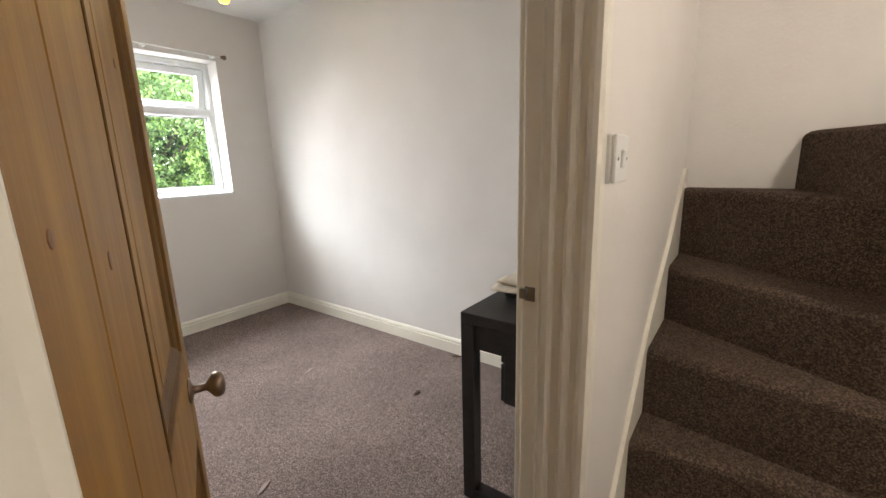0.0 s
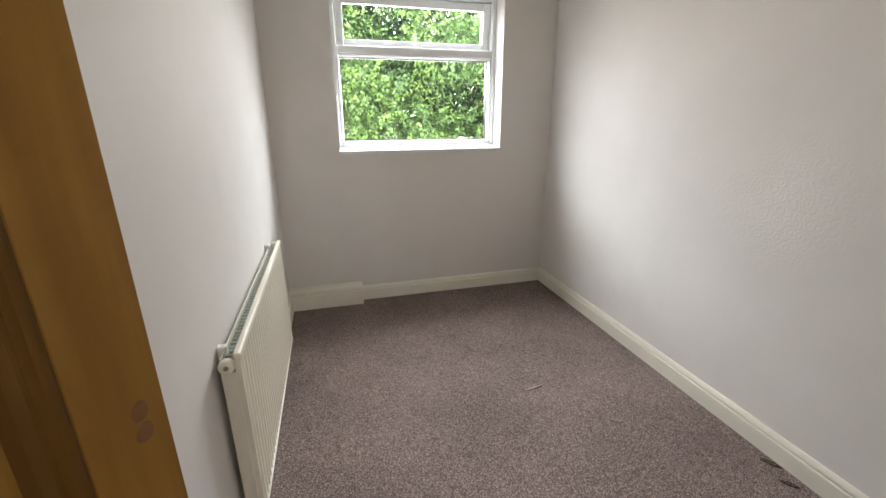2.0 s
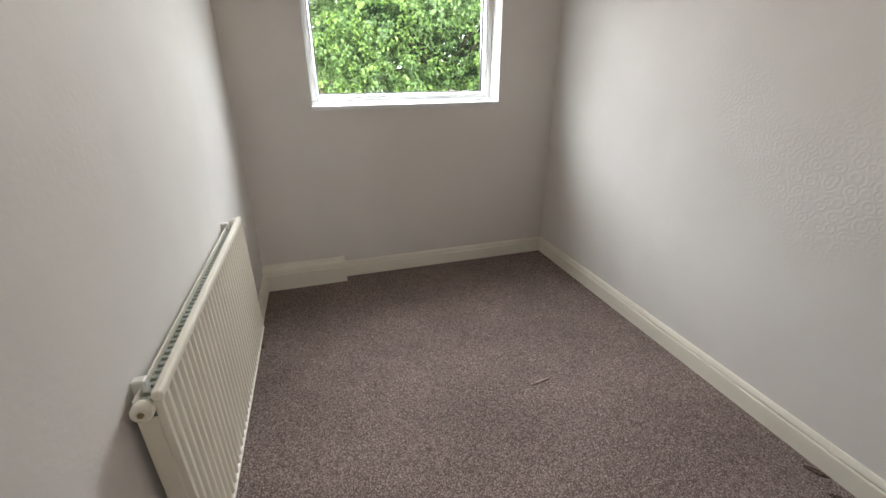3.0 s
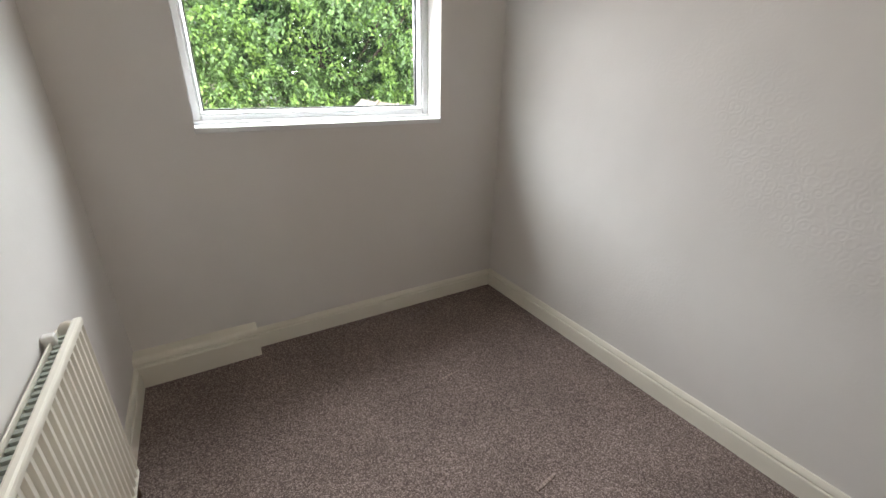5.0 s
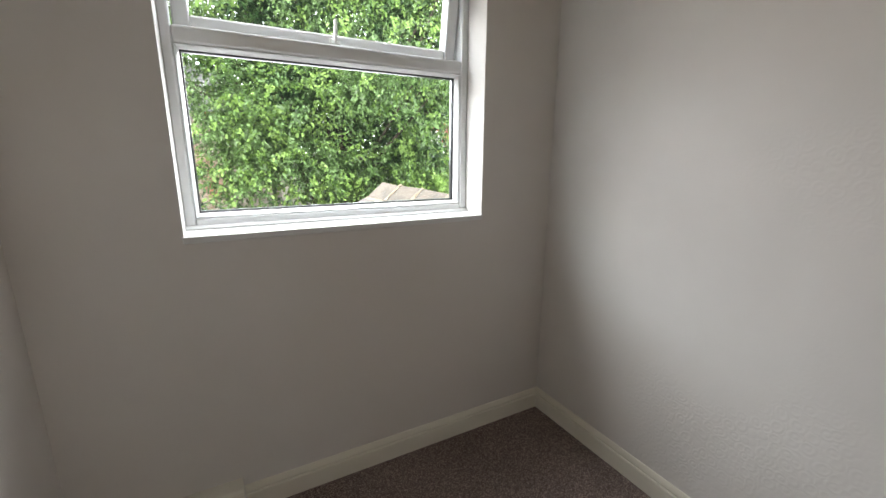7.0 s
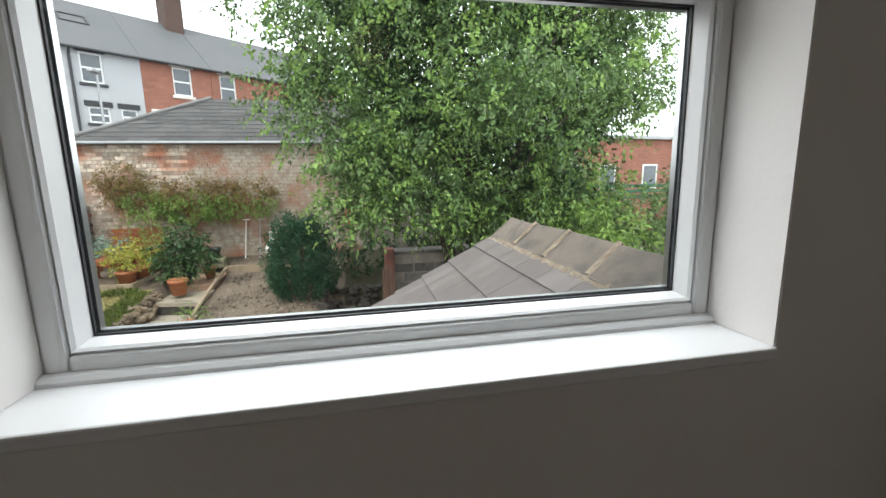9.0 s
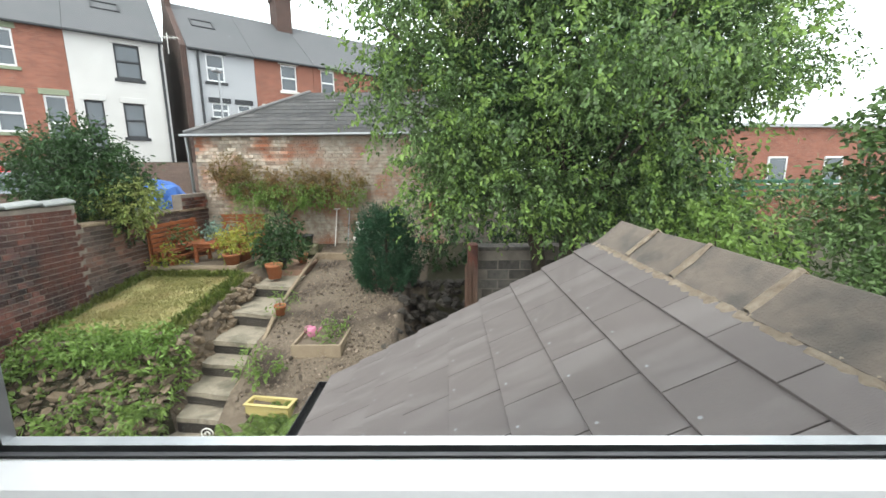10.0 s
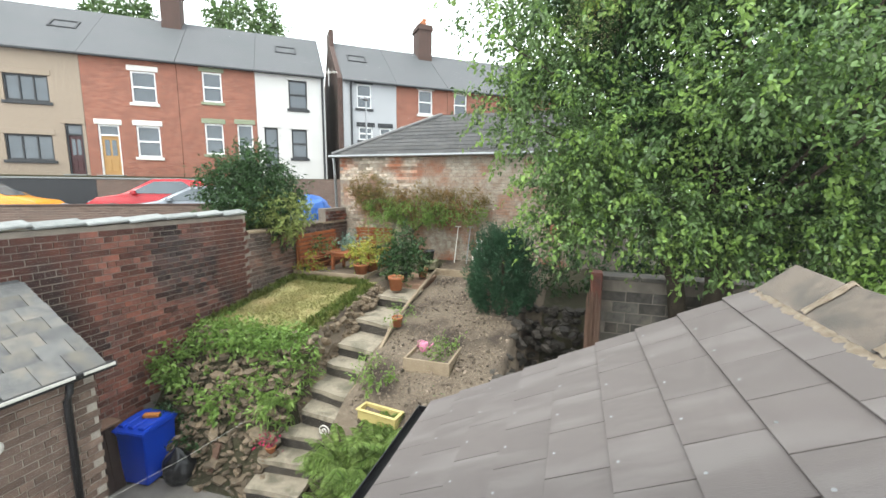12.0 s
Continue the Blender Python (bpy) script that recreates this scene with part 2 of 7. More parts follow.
RIDGE = mat("ridge_tile", (0.135, 0.112, 0.095), (0.19, 0.158, 0.132), 34.0, 0.9, 0.9, 120.0, c=(0.10, 0.09, 0.08), cscale=6.0, rand=0.12)
MORTAR = mat("sand_mortar", (0.50, 0.42, 0.33), (0.33, 0.26, 0.195), 25.0, 0.95, 1.0, 60.0)
MORTAR_W = mat("old_mortar", (0.30, 0.26, 0.22), (0.20, 0.17, 0.15), 6.0, 0.95, 0.6, 60.0)
BRICK = mat("red_brick", (0.215, 0.078, 0.054), (0.115, 0.055, 0.046), 5.0, 0.9, 0.9, 80.0, c=(0.055, 0.038, 0.037), cscale=0.9, rand=0.6)
BRICK_W = mat("limewashed_brick", (0.56, 0.50, 0.42), (0.34, 0.25, 0.19), 9.0, 0.92, 0.8, 70.0, c=(0.38, 0.15, 0.085), cscale=1.3, rand=0.40)
BRICK_G = mat("grey_brown_brick", (0.21, 0.145, 0.115), (0.14, 0.098, 0.08), 9.0, 0.9, 0.7, 80.0, rand=0.3)
COPING = mat("coping_stone", (0.29, 0.30, 0.29), (0.21, 0.22, 0.22), 14.0, 0.75, 0.4, 50.0, rand=0.12)
RUBBLE = mat("rubble_stone", (0.27, 0.205, 0.14), (0.15, 0.115, 0.082), 11.0, 0.92, 0.9, 45.0, rand=0.45)
STONE_G = mat("grey_walling_stone", (0.16, 0.145, 0.13), (0.095, 0.088, 0.08), 11.0, 0.92, 0.9, 45.0, c=(0.21, 0.185, 0.155), cscale=3.0, rand=0.35)
STEPS = mat("concrete_step", (0.36, 0.315, 0.245), (0.25, 0.215, 0.165), 18.0, 0.92, 0.8, 60.0, c=(0.15, 0.135, 0.10), cscale=3.6)
SOIL = mat("garden_soil", (0.105, 0.080, 0.058), (0.20, 0.16, 0.12), 26.0, 0.98, 1.0, 60.0, c=(0.050, 0.037, 0.029), cscale=1.3)
LAWN = mat("dry_lawn", (0.33, 0.29, 0.13), (0.22, 0.22, 0.08), 14.0, 0.98, 1.0, 90.0, c=(0.28, 0.22, 0.10), cscale=1.6)
YARD = mat("yard_concrete", (0.23, 0.21, 0.19), (0.17, 0.155, 0.14), 7.0, 0.9, 0.4, 60.0)
TARMAC = mat("tarmac", (0.06, 0.06, 0.062), (0.085, 0.085, 0.085), 40.0, 0.9, 0.5, 120.0)
BANK = mat("weedy_earth", (0.060, 0.050, 0.032), (0.040, 0.042, 0.020), 10.0, 0.98, 1.0, 30.0)
LEAF = mat("tree_leaf", (0.135, 0.215, 0.07), (0.075, 0.135, 0.043), 1.2, 0.42, island=0.6, trans=0.22, spec=0.45)
LEAF_Y = mat("young_leaf", (0.25, 0.37, 0.10), (0.16, 0.27, 0.06), 2.0, 0.45, island=0.35, trans=0.4)
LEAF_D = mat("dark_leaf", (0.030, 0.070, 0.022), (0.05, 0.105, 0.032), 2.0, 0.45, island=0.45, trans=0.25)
CONIFER = mat("conifer_green", (0.024, 0.075, 0.036), (0.038, 0.10, 0.046), 3.0, 0.6, island=0.45, trans=0.15)
IVY_R = mat("climber_rust", (0.21, 0.115, 0.045), (0.16, 0.14, 0.04), 1.6, 0.6, island=0.4, trans=0.3)
GRASS = mat("grass_blade", (0.12, 0.19, 0.035), (0.20, 0.22, 0.06), 2.0, 0.6, island=0.4, trans=0.35)
STRAW = mat("straw_blade", (0.46, 0.40, 0.19), (0.29, 0.30, 0.11), 2.0, 0.7, island=0.3, trans=0.3)
BARK = mat("bark", (0.085, 0.065, 0.048), (0.05, 0.04, 0.03), 12.0, 0.95, 1.0, 30.0, stretch=(1, 1, 0.3))
TIMBER = mat("stained_timber", (0.36, 0.120, 0.048), (0.26, 0.082, 0.033), 5.0, 0.6, 0.2, 30.0, rand=0.12)
PLANK = mat("weathered_plank", (0.33, 0.26, 0.18), (0.25, 0.19, 0.13), 7.0, 0.85, 0.3, 40.0)
TERRA = mat("terracotta", (0.42, 0.16, 0.075), (0.35, 0.125, 0.055), 9.0, 0.8, 0.15, 50.0)
BLACKP = mat("black_plastic", (0.012, 0.012, 0.014), (0.02, 0.02, 0.022), 9.0, 0.35)
PINK = mat("pink_plastic", (0.62, 0.24, 0.36), (0.58, 0.21, 0.32), 9.0, 0.4)
YELLOWP = mat("pale_yellow_trough", (0.58, 0.47, 0.20), (0.5, 0.4, 0.16), 6.0, 0.5)
WHITEP = mat("weathered_white", (0.70, 0.68, 0.64), (0.6, 0.58, 0.54), 9.0, 0.6)
PETAL = mat("crimson_petal", (0.45, 0.02, 0.10), (0.35, 0.015, 0.06), 20.0, 0.6)


def glass_material(name, tint=(1, 1, 1), gloss=0.008, veil=0.0006):
    m = bpy.data.materials.new(name)
    m.use_nodes = True
    nt = m.node_tree
    nt.nodes.clear()
    out = nt.nodes.new("ShaderNodeOutputMaterial")
    tr, gl, vl, mx, md = (nt.nodes.new(k) for k in ("ShaderNodeBsdfTransparent", "ShaderNodeBsdfGlossy", "ShaderNodeBsdfTranslucent", "ShaderNodeMixShader", "ShaderNodeMixShader"))
    tr.inputs[0].default_value = (*tint, 1)
    # this pale translucent share puts the glare haze into the pane itself
    vl.inputs[0].default_value = (0.85, 0.88, 0.90, 1)
    gl.inputs["Roughness"].default_value = 0.02
    mx.inputs[0].default_value, md.inputs[0].default_value = gloss, veil
    nt.links.new(tr.outputs[0], mx.inputs[1])
    nt.links.new(gl.outputs[0], mx.inputs[2])
    nt.links.new(mx.outputs[0], md.inputs[1])
    nt.links.new(vl.outputs[0], md.inputs[2])
    nt.links.new(md.outputs[0], out.inputs[0])
    return m


GLASS = glass_material("window_glass", (0.95, 0.97, 0.96))


def emitter(name, colour, strength):
    m = bpy.data.materials.new(name)
    m.use_nodes = True
    p = m.node_tree.nodes["Principled BSDF"]
    p.inputs["Base Color"].default_value = (*colour, 1)
    p.inputs["Emission Color"].default_value = (*colour, 1)
    p.inputs["Emission Strength"].default_value = strength
    return m


WIN_GLASS = mat("far_window_glass", (0.05, 0.065, 0.08), (0.09, 0.11, 0.13), 0.8, 0.08, spec=0.9)
CURTAIN = mat("net_curtain", (0.62, 0.62, 0.6), (0.5, 0.5, 0.49), 14.0, 0.9, stretch=(6, 1, 0.3))


def brick_paint(name, a, b, mortar, tone=0.3):
    """Distant brickwork, too fine to pick apart."""
    m = bpy.data.materials.new(name)
    m.use_nodes = True
    nt = m.node_tree
    p = nt.nodes["Principled BSDF"]
    p.inputs["Roughness"].default_value = 0.9
    tc, mp, br, nz, mx = (nt.nodes.new(k) for k in ("ShaderNodeTexCoord", "ShaderNodeMapping", "ShaderNodeTexBrick", "ShaderNodeTexNoise", "ShaderNodeMix"))
    mp.inputs["Rotation"].default_value = (radians(-90), 0, 0)
    br.inputs["Color1"].default_value, br.inputs["Color2"].default_value, br.inputs["Mortar"].default_value = (*a, 1), (*b, 1), (*mortar, 1)
    br.inputs["Scale"].default_value = 1.0
    br.inputs["Brick Width"].default_value, br.inputs["Row Height"].default_value, br.inputs["Mortar Size"].default_value = 0.225, 0.075, 0.006
    nz.inputs["Scale"].default_value = 1.1
    mx.data_type, mx.blend_type = "RGBA", "MULTIPLY"
    mx.inputs[0].default_value = tone
    nt.links.new(tc.outputs["Object"], mp.inputs[0])
    nt.links.new(mp.outputs[0], br.inputs["Vector"])
    nt.links.new(tc.outputs["Object"], nz.inputs["Vector"])
    nt.links.new(br.outputs[0], mx.inputs[6])
    nt.links.new(nz.outputs[0], mx.inputs[7])
    nt.links.new(mx.outputs[2], p.inputs["Base Color"])
    return m


FAR_BRICK = brick_paint("terrace_brick", (0.37, 0.140, 0.092), (0.25, 0.088, 0.06), (0.33, 0.23, 0.18))
FAR_DARK = brick_paint("gable_brick", (0.105, 0.06, 0.05), (0.075, 0.048, 0.042), (0.10, 0.072, 0.058))
FAR_SOOT = brick_paint("front_wall_brick", (0.20, 0.13, 0.105), (0.13, 0.085, 0.07), (0.30, 0.25, 0.21))
RENDER_W = mat("white_render", (0.60, 0.59, 0.575), (0.53, 0.52, 0.505), 1.5, 0.85, 0.2, 30.0)
RENDER_G = mat("grey_render", (0.42, 0.43, 0.45), (0.38, 0.39, 0.41), 1.5, 0.85, 0.2, 30.0)
RENDER_T = mat("tan_pebbledash", (0.33, 0.265, 0.205), (0.26, 0.21, 0.165), 9.0, 0.9, 0.5, 60.0)
FAR_SLATE = mat("terrace_slate", (0.088, 0.090, 0.098), (0.115, 0.117, 0.122), 5.0, 0.7, 0.4, 25.0, c=(0.09, 0.095, 0.10), cscale=0.7)
WOODDOOR = mat("honey_door", (0.42, 0.25, 0.09), (0.36, 0.2, 0.07), 5.0, 0.5)
DARKDOOR = mat("maroon_door", (0.045, 0.012, 0.014), (0.06, 0.018, 0.02), 5.0, 0.4)
SAGE = mat("sage_stone", (0.26, 0.29, 0.20), (0.22, 0.25, 0.17), 5.0, 0.8)
CHARCOAL = mat("charcoal_paint", (0.03, 0.032, 0.036), (0.04, 0.042, 0.046), 5.0, 0.6)
RED_CAR = mat("red_car_paint", (0.40, 0.012, 0.02), (0.44, 0.015, 0.025), 2.0, 0.25, spec=0.6)
SILVER_CAR = mat("silver_car_paint", (0.24, 0.26, 0.29), (0.27, 0.29, 0.32), 2.0, 0.28, metal=0.5)
ORANGE_CAR = mat("orange_car_paint", (0.62, 0.24, 0.015), (0.66, 0.27, 0.02), 2.0, 0.25, spec=0.6)
GREENF = mat("green_fence_paint", (0.03, 0.10, 0.06), (0.04, 0.12, 0.07), 6.0, 0.6)
OLD_ROOF = mat("roof_underlay", (0.10, 0.10, 0.105), (0.13, 0.13, 0.13), 6.0, 0.8)
SLATE_D = mat("weathered_slate", (0.145, 0.145, 0.15), (0.19, 0.185, 0.18), 5.0, 0.75, 0.4, 40.0, rand=0.16)
TERRA_SLAB = mat("terracotta_slab", (0.33, 0.20, 0.14), (0.25, 0.165, 0.115), 8.0, 0.9, 0.4, 50.0)
GOLD = mat("golden_leaf", (0.42, 0.40, 0.07), (0.28, 0.34, 0.06), 2.0, 0.45, island=0.4, trans=0.35)
PALE_L = mat("blue_green_leaf", (0.20, 0.29, 0.24), (0.15, 0.24, 0.19), 3.0, 0.6, island=0.3, trans=0.2)
MOSSY = mat("mossy_stone", (0.20, 0.20, 0.10), (0.13, 0.14, 0.07), 14.0, 0.95, 0.8, 50.0, c=(0.26, 0.24, 0.18), cscale=4.0)
ORANGE_B = mat("orange_foam", (0.55, 0.21, 0.06), (0.48, 0.18, 0.05), 20.0, 0.9)
DARKWOOD = mat("dark_board", (0.035, 0.022, 0.018), (0.05, 0.032, 0.025), 8.0, 0.8, 0.3, 40.0)
PLANK_R = mat("brown_plank", (0.20, 0.12, 0.085), (0.15, 0.09, 0.065), 8.0, 0.85, 0.3, 40.0)
CLODS = mat("clods", (0.15, 0.115, 0.088), (0.22, 0.178, 0.138), 30.0, 0.95, 0.6, 60.0, island=0.7)
VARIEG = mat("variegated_leaf", (0.30, 0.33, 0.11), (0.17, 0.24, 0.06), 3.0, 0.5, island=0.5, trans=0.3)
SLATE_O = mat("old_slate", (0.16, 0.157, 0.152), (0.105, 0.105, 0.108), 9.0, 0.75, 0.5, 60.0, c=(0.20, 0.18, 0.155), cscale=4.0, rand=0.22)
RUBBLE_I = mat("small_rubble_stone", (0.22, 0.17, 0.118), (0.12, 0.095, 0.07), 11.0, 0.92, 0.9, 45.0, island=0.5)
# Rubble toned down: the pit's wet and shade, the step risers' shade.
RUBBLE_D = mat("wet_shaded_stone", (0.07, 0.06, 0.05), (0.045, 0.04, 0.035), 11.0, 0.85, 0.9, 45.0, rand=0.4)
FERN = mat("fern_leaf", (0.31, 0.41, 0.13), (0.20, 0.32, 0.08), 3.0, 0.55, island=0.35, trans=0.4)
DECK = mat("roof_deck", (0.05, 0.05, 0.052), (0.07, 0.07, 0.07), 9.0, 0.9)


def carpet_paint(name, tones, scale):
    """Cut pile carpet: tufts of mixed tones, with broad worn patches."""
    m = bpy.data.materials.new(name)
    m.use_nodes = True
    nt = m.node_tree
    p = nt.nodes["Principled BSDF"]
    p.inputs["Roughness"].default_value = 0.97
    p.inputs["Specular IOR Level"].default_value = 0.1
    tc, vo, sep, rp, nz, mr, mx, bp = (nt.nodes.new(k) for k in ("ShaderNodeTexCoord", "ShaderNodeTexVoronoi", "ShaderNodeSeparateColor", "ShaderNodeValToRGB", "ShaderNodeTexNoise", "ShaderNodeMapRange", "ShaderNodeHueSaturation", "ShaderNodeBump"))
    vo.inputs["Scale"].default_value = scale
    nt.links.new(tc.outputs["Object"], vo.inputs["Vector"])
    nt.links.new(vo.outputs["Color"], sep.inputs[0])
    nt.links.new(sep.outputs[0], rp.inputs[0])
    e = rp.color_ramp.elements
    e[0].color, e[0].position = (*tones[0], 1), 0.15
    e[1].color, e[1].position = (*tones[2], 1), 1.0
    mid = e.new(0.6)
    mid.color = (*tones[1], 1)
    nz.inputs["Scale"].default_value, nz.inputs["Detail"].default_value = 2.2, 5.0
    nt.links.new(tc.outputs["Object"], nz.inputs["Vector"])
    nt.links.new(nz.outputs[0], mr.inputs[0])
    mr.inputs[1].default_value, mr.inputs[2].default_value, mr.inputs[3].default_value, mr.inputs[4].default_value = 0.3, 0.7, 0.82, 1.15
    nt.links.new(mr.outputs[0], mx.inputs["Value"])
    nt.links.new(rp.outputs[0], mx.inputs["Color"])
    nt.links.new(mx.outputs[0], p.inputs["Base Color"])
    bp.inputs["Strength"].default_value, bp.inputs["Distance"].default_value = 0.5, 0.004
    nt.links.new(vo.outputs["Distance"], bp.inputs["Height"])
    nt.links.new(bp.outputs[0], p.inputs["Normal"])
    return m


CARPET = carpet_paint("cut_pile_carpet", ((0.115, 0.086, 0.076), (0.20, 0.157, 0.142), (0.43, 0.35, 0.322)), 320.0)
CARPET_S = carpet_paint("stair_pile_carpet", ((0.055, 0.038, 0.028), (0.095, 0.067, 0.049), (0.165, 0.12, 0.09)), 230.0)
MORTAR_P = mat("pale_mortar", (0.42, 0.38, 0.33), (0.34, 0.30, 0.26), 9.0, 0.95, 0.5, 60.0)
BRICK_S = mat("sooty_brick", (0.12, 0.085, 0.072), (0.075, 0.058, 0.052), 6.0, 0.9, 0.8, 80.0, c=(0.19, 0.10, 0.075), cscale=1.1, rand=0.5)



def embossed_paper(name, like):
    """The wall paint over paper with a raised swirl, worn flat in places."""
    m = like.copy()
    m.name = name
    nt = m.node_tree
    p = nt.nodes["Principled BSDF"]
    tc, warp, wob, ring, wave, patch, keep, mul, fine, add, bp = (nt.nodes.new(k) for k in ("ShaderNodeTexCoord", "ShaderNodeTexNoise", "ShaderNodeVectorMath", "ShaderNodeTexVoronoi", "ShaderNodeMath", "ShaderNodeTexNoise", "ShaderNodeMapRange", "ShaderNodeMath", "ShaderNodeTexNoise", "ShaderNodeMath", "ShaderNodeBump"))
    warp.inputs["Scale"].default_value = 9.0
    nt.links.new(tc.outputs["Object"], warp.inputs["Vector"])
    wob.operation = "MULTIPLY_ADD"
    wob.inputs[1].default_value = (0.03, 0.03, 0.03)
    nt.links.new(warp.outputs["Color"], wob.inputs[0])
    nt.links.new(tc.outputs["Object"], wob.inputs[2])
    ring.inputs["Scale"].default_value = 30.0
    nt.links.new(wob.outputs[0], ring.inputs["Vector"])
    wave.operation = "SINE"
    scale = nt.nodes.new("ShaderNodeMath")
    scale.operation, scale.inputs[1].default_value = "MULTIPLY", 16.0
    nt.links.new(ring.outputs["Distance"], scale.inputs[0])
    nt.links.new(scale.outputs[0], wave.inputs[0])
    patch.inputs["Scale"].default_value = 1.7
    nt.links.new(tc.outputs["Object"], patch.inputs["Vector"])
    keep.inputs[1].default_value, keep.inputs[2].default_value, keep.inputs[3].default_value = 0.50, 0.68, 0.03
    nt.links.new(patch.outputs[0], keep.inputs[0])
    mul.operation = "MULTIPLY"
    nt.links.new(wave.outputs[0], mul.inputs[0])
    nt.links.new(keep.outputs[0], mul.inputs[1])
    fine.inputs["Scale"].default_value, fine.inputs["Detail"].default_value = 120.0, 4.0
    nt.links.new(tc.outputs["Object"], fine.inputs["Vector"])
    add.operation = "MULTIPLY_ADD"
    add.inputs[1].default_value = 0.9
    nt.links.new(fine.outputs[0], add.inputs[0])
    nt.links.new(mul.outputs[0], add.inputs[2])
    bp.inputs["Strength"].default_value, bp.inputs["Distance"].default_value = 0.16, 0.0015
    nt.links.new(add.outputs[0], bp.inputs["Height"])
    nt.links.new(bp.outputs[0], p.inputs["Normal"])
    return m


PAPER = embossed_paper("embossed_paper", PAINT)

# ---- the room and the landing ----
XL, XR, YW, YD, HC = 0.49, 2.40, 3.90, 0.884, 2.40   # left wall, right wall, window wall, door wall, ceiling
YO = 4.112                                            # outer face of the house wall
WX0, WX1, WZ0, WZ1 = 0.895, 2.015, 1.057, 2.043       # window opening
YL = 0.768                                            # landing face of the door wall
JX0, JX1, DH = 0.345, 1.08, 2.02                       # door opening

structure("floor", box((-0.9, -1.1, -0.12), (XR, YW, 0.0)), CARPET, "speckled brown-taupe cut pile carpet, worn")
structure("ceiling", box((-0.9, -1.1, HC), (2.6, YO, HC + 0.15)), CEIL, "plain white ceiling")
structure("wall_window", boxes(((0.3, YW, -0.12), (WX0, YO, HC)), ((WX1, YW, -0.12), (2.7, YO, HC)),
          ((WX0, YW, -0.12), (WX1, YO, WZ0 - 0.022)), ((WX0, YW, WZ1), (WX1, YO, HC))), PAINT, "off-white papered wall under the window")
structure("wall_right", box((XR, YD, -0.12), (XR + 0.12, YW, HC)), PAPER, "off-white embossed papered wall")
structure("wall_left", boxes(((XL - 0.15, 1.62, 0), (XL, YW, HC)), ((0.1, YD, 0), (0.22, 1.62, HC)), ((0.22, 1.52, 0), (XL - 0.15, 1.62, HC))), PAINT, "off-white papered wall behind the radiator")
structure("wall_door", boxes(((-0.9, YL, 0), (JX0 - 0.03, YD, HC)), ((JX1 + 0.03, YL, 0), (2.55, YD, HC)), ((JX0 - 0.03, YL, DH + 0.03), (JX1 + 0.03, YD, HC))), PAINT_L, "off-white painted partition wall beside the stairs")
structure("wall_landing_end", box((2.43, -1.1, -0.12), (2.55, YL, HC)), PAINT_L, "cream wall beside the winding stairs")
structure("wall_landing_back", boxes(((-0.9, -1.22, 0), (2.55, -1.1, HC)), ((-1.02, -1.22, 0), (-0.9, YD, HC))), PAINT_L, "cream landing wall")

SK = [(0, 0), (0.018, 0), (0.018, 0.070), (0.016, 0.074), (0.009, 0.0745), (0.009, 0.079), (0.013, 0.0795), (0.014, 0.084), (0.011, 0.094), (0.006, 0.1035), (0, 0.104)]
for a, b, side in (((XR, YD, 0), (XR, YW, 0), (-1, 0, 0)), ((0.982, YW, 0), (XR - 0.018, YW, 0), (0, -1, 0)), ((XL, 1.62, 0), (XL, 3.815, 0), (1, 0, 0)), ((JX1 + 0.064, YD, 0), (XR - 0.018, YD, 0), (0, 1, 0))):
    structure("baseboard", profile_run(a, b, SK, side), GLOSS, "cream gloss moulded skirting board")
SK2 = [(0, 0), (0.085, 0), (0.085, 0.098), (0.082, 0.104), (0.075, 0.1045), (0.075, 0.111), (0.081, 0.1115), (0.081, 0.117), (0.074, 0.1175), (0.074, 0.123), (0.078, 0.124), (0.072, 0.134), (0.062, 0.140), (0, 0.140)]
structure("trim", profile_run((XL, YW, 0), (0.98, YW, 0), SK2, (0, -1, 0)), GLOSS, "cream gloss boxed-in pipe run at skirting height")


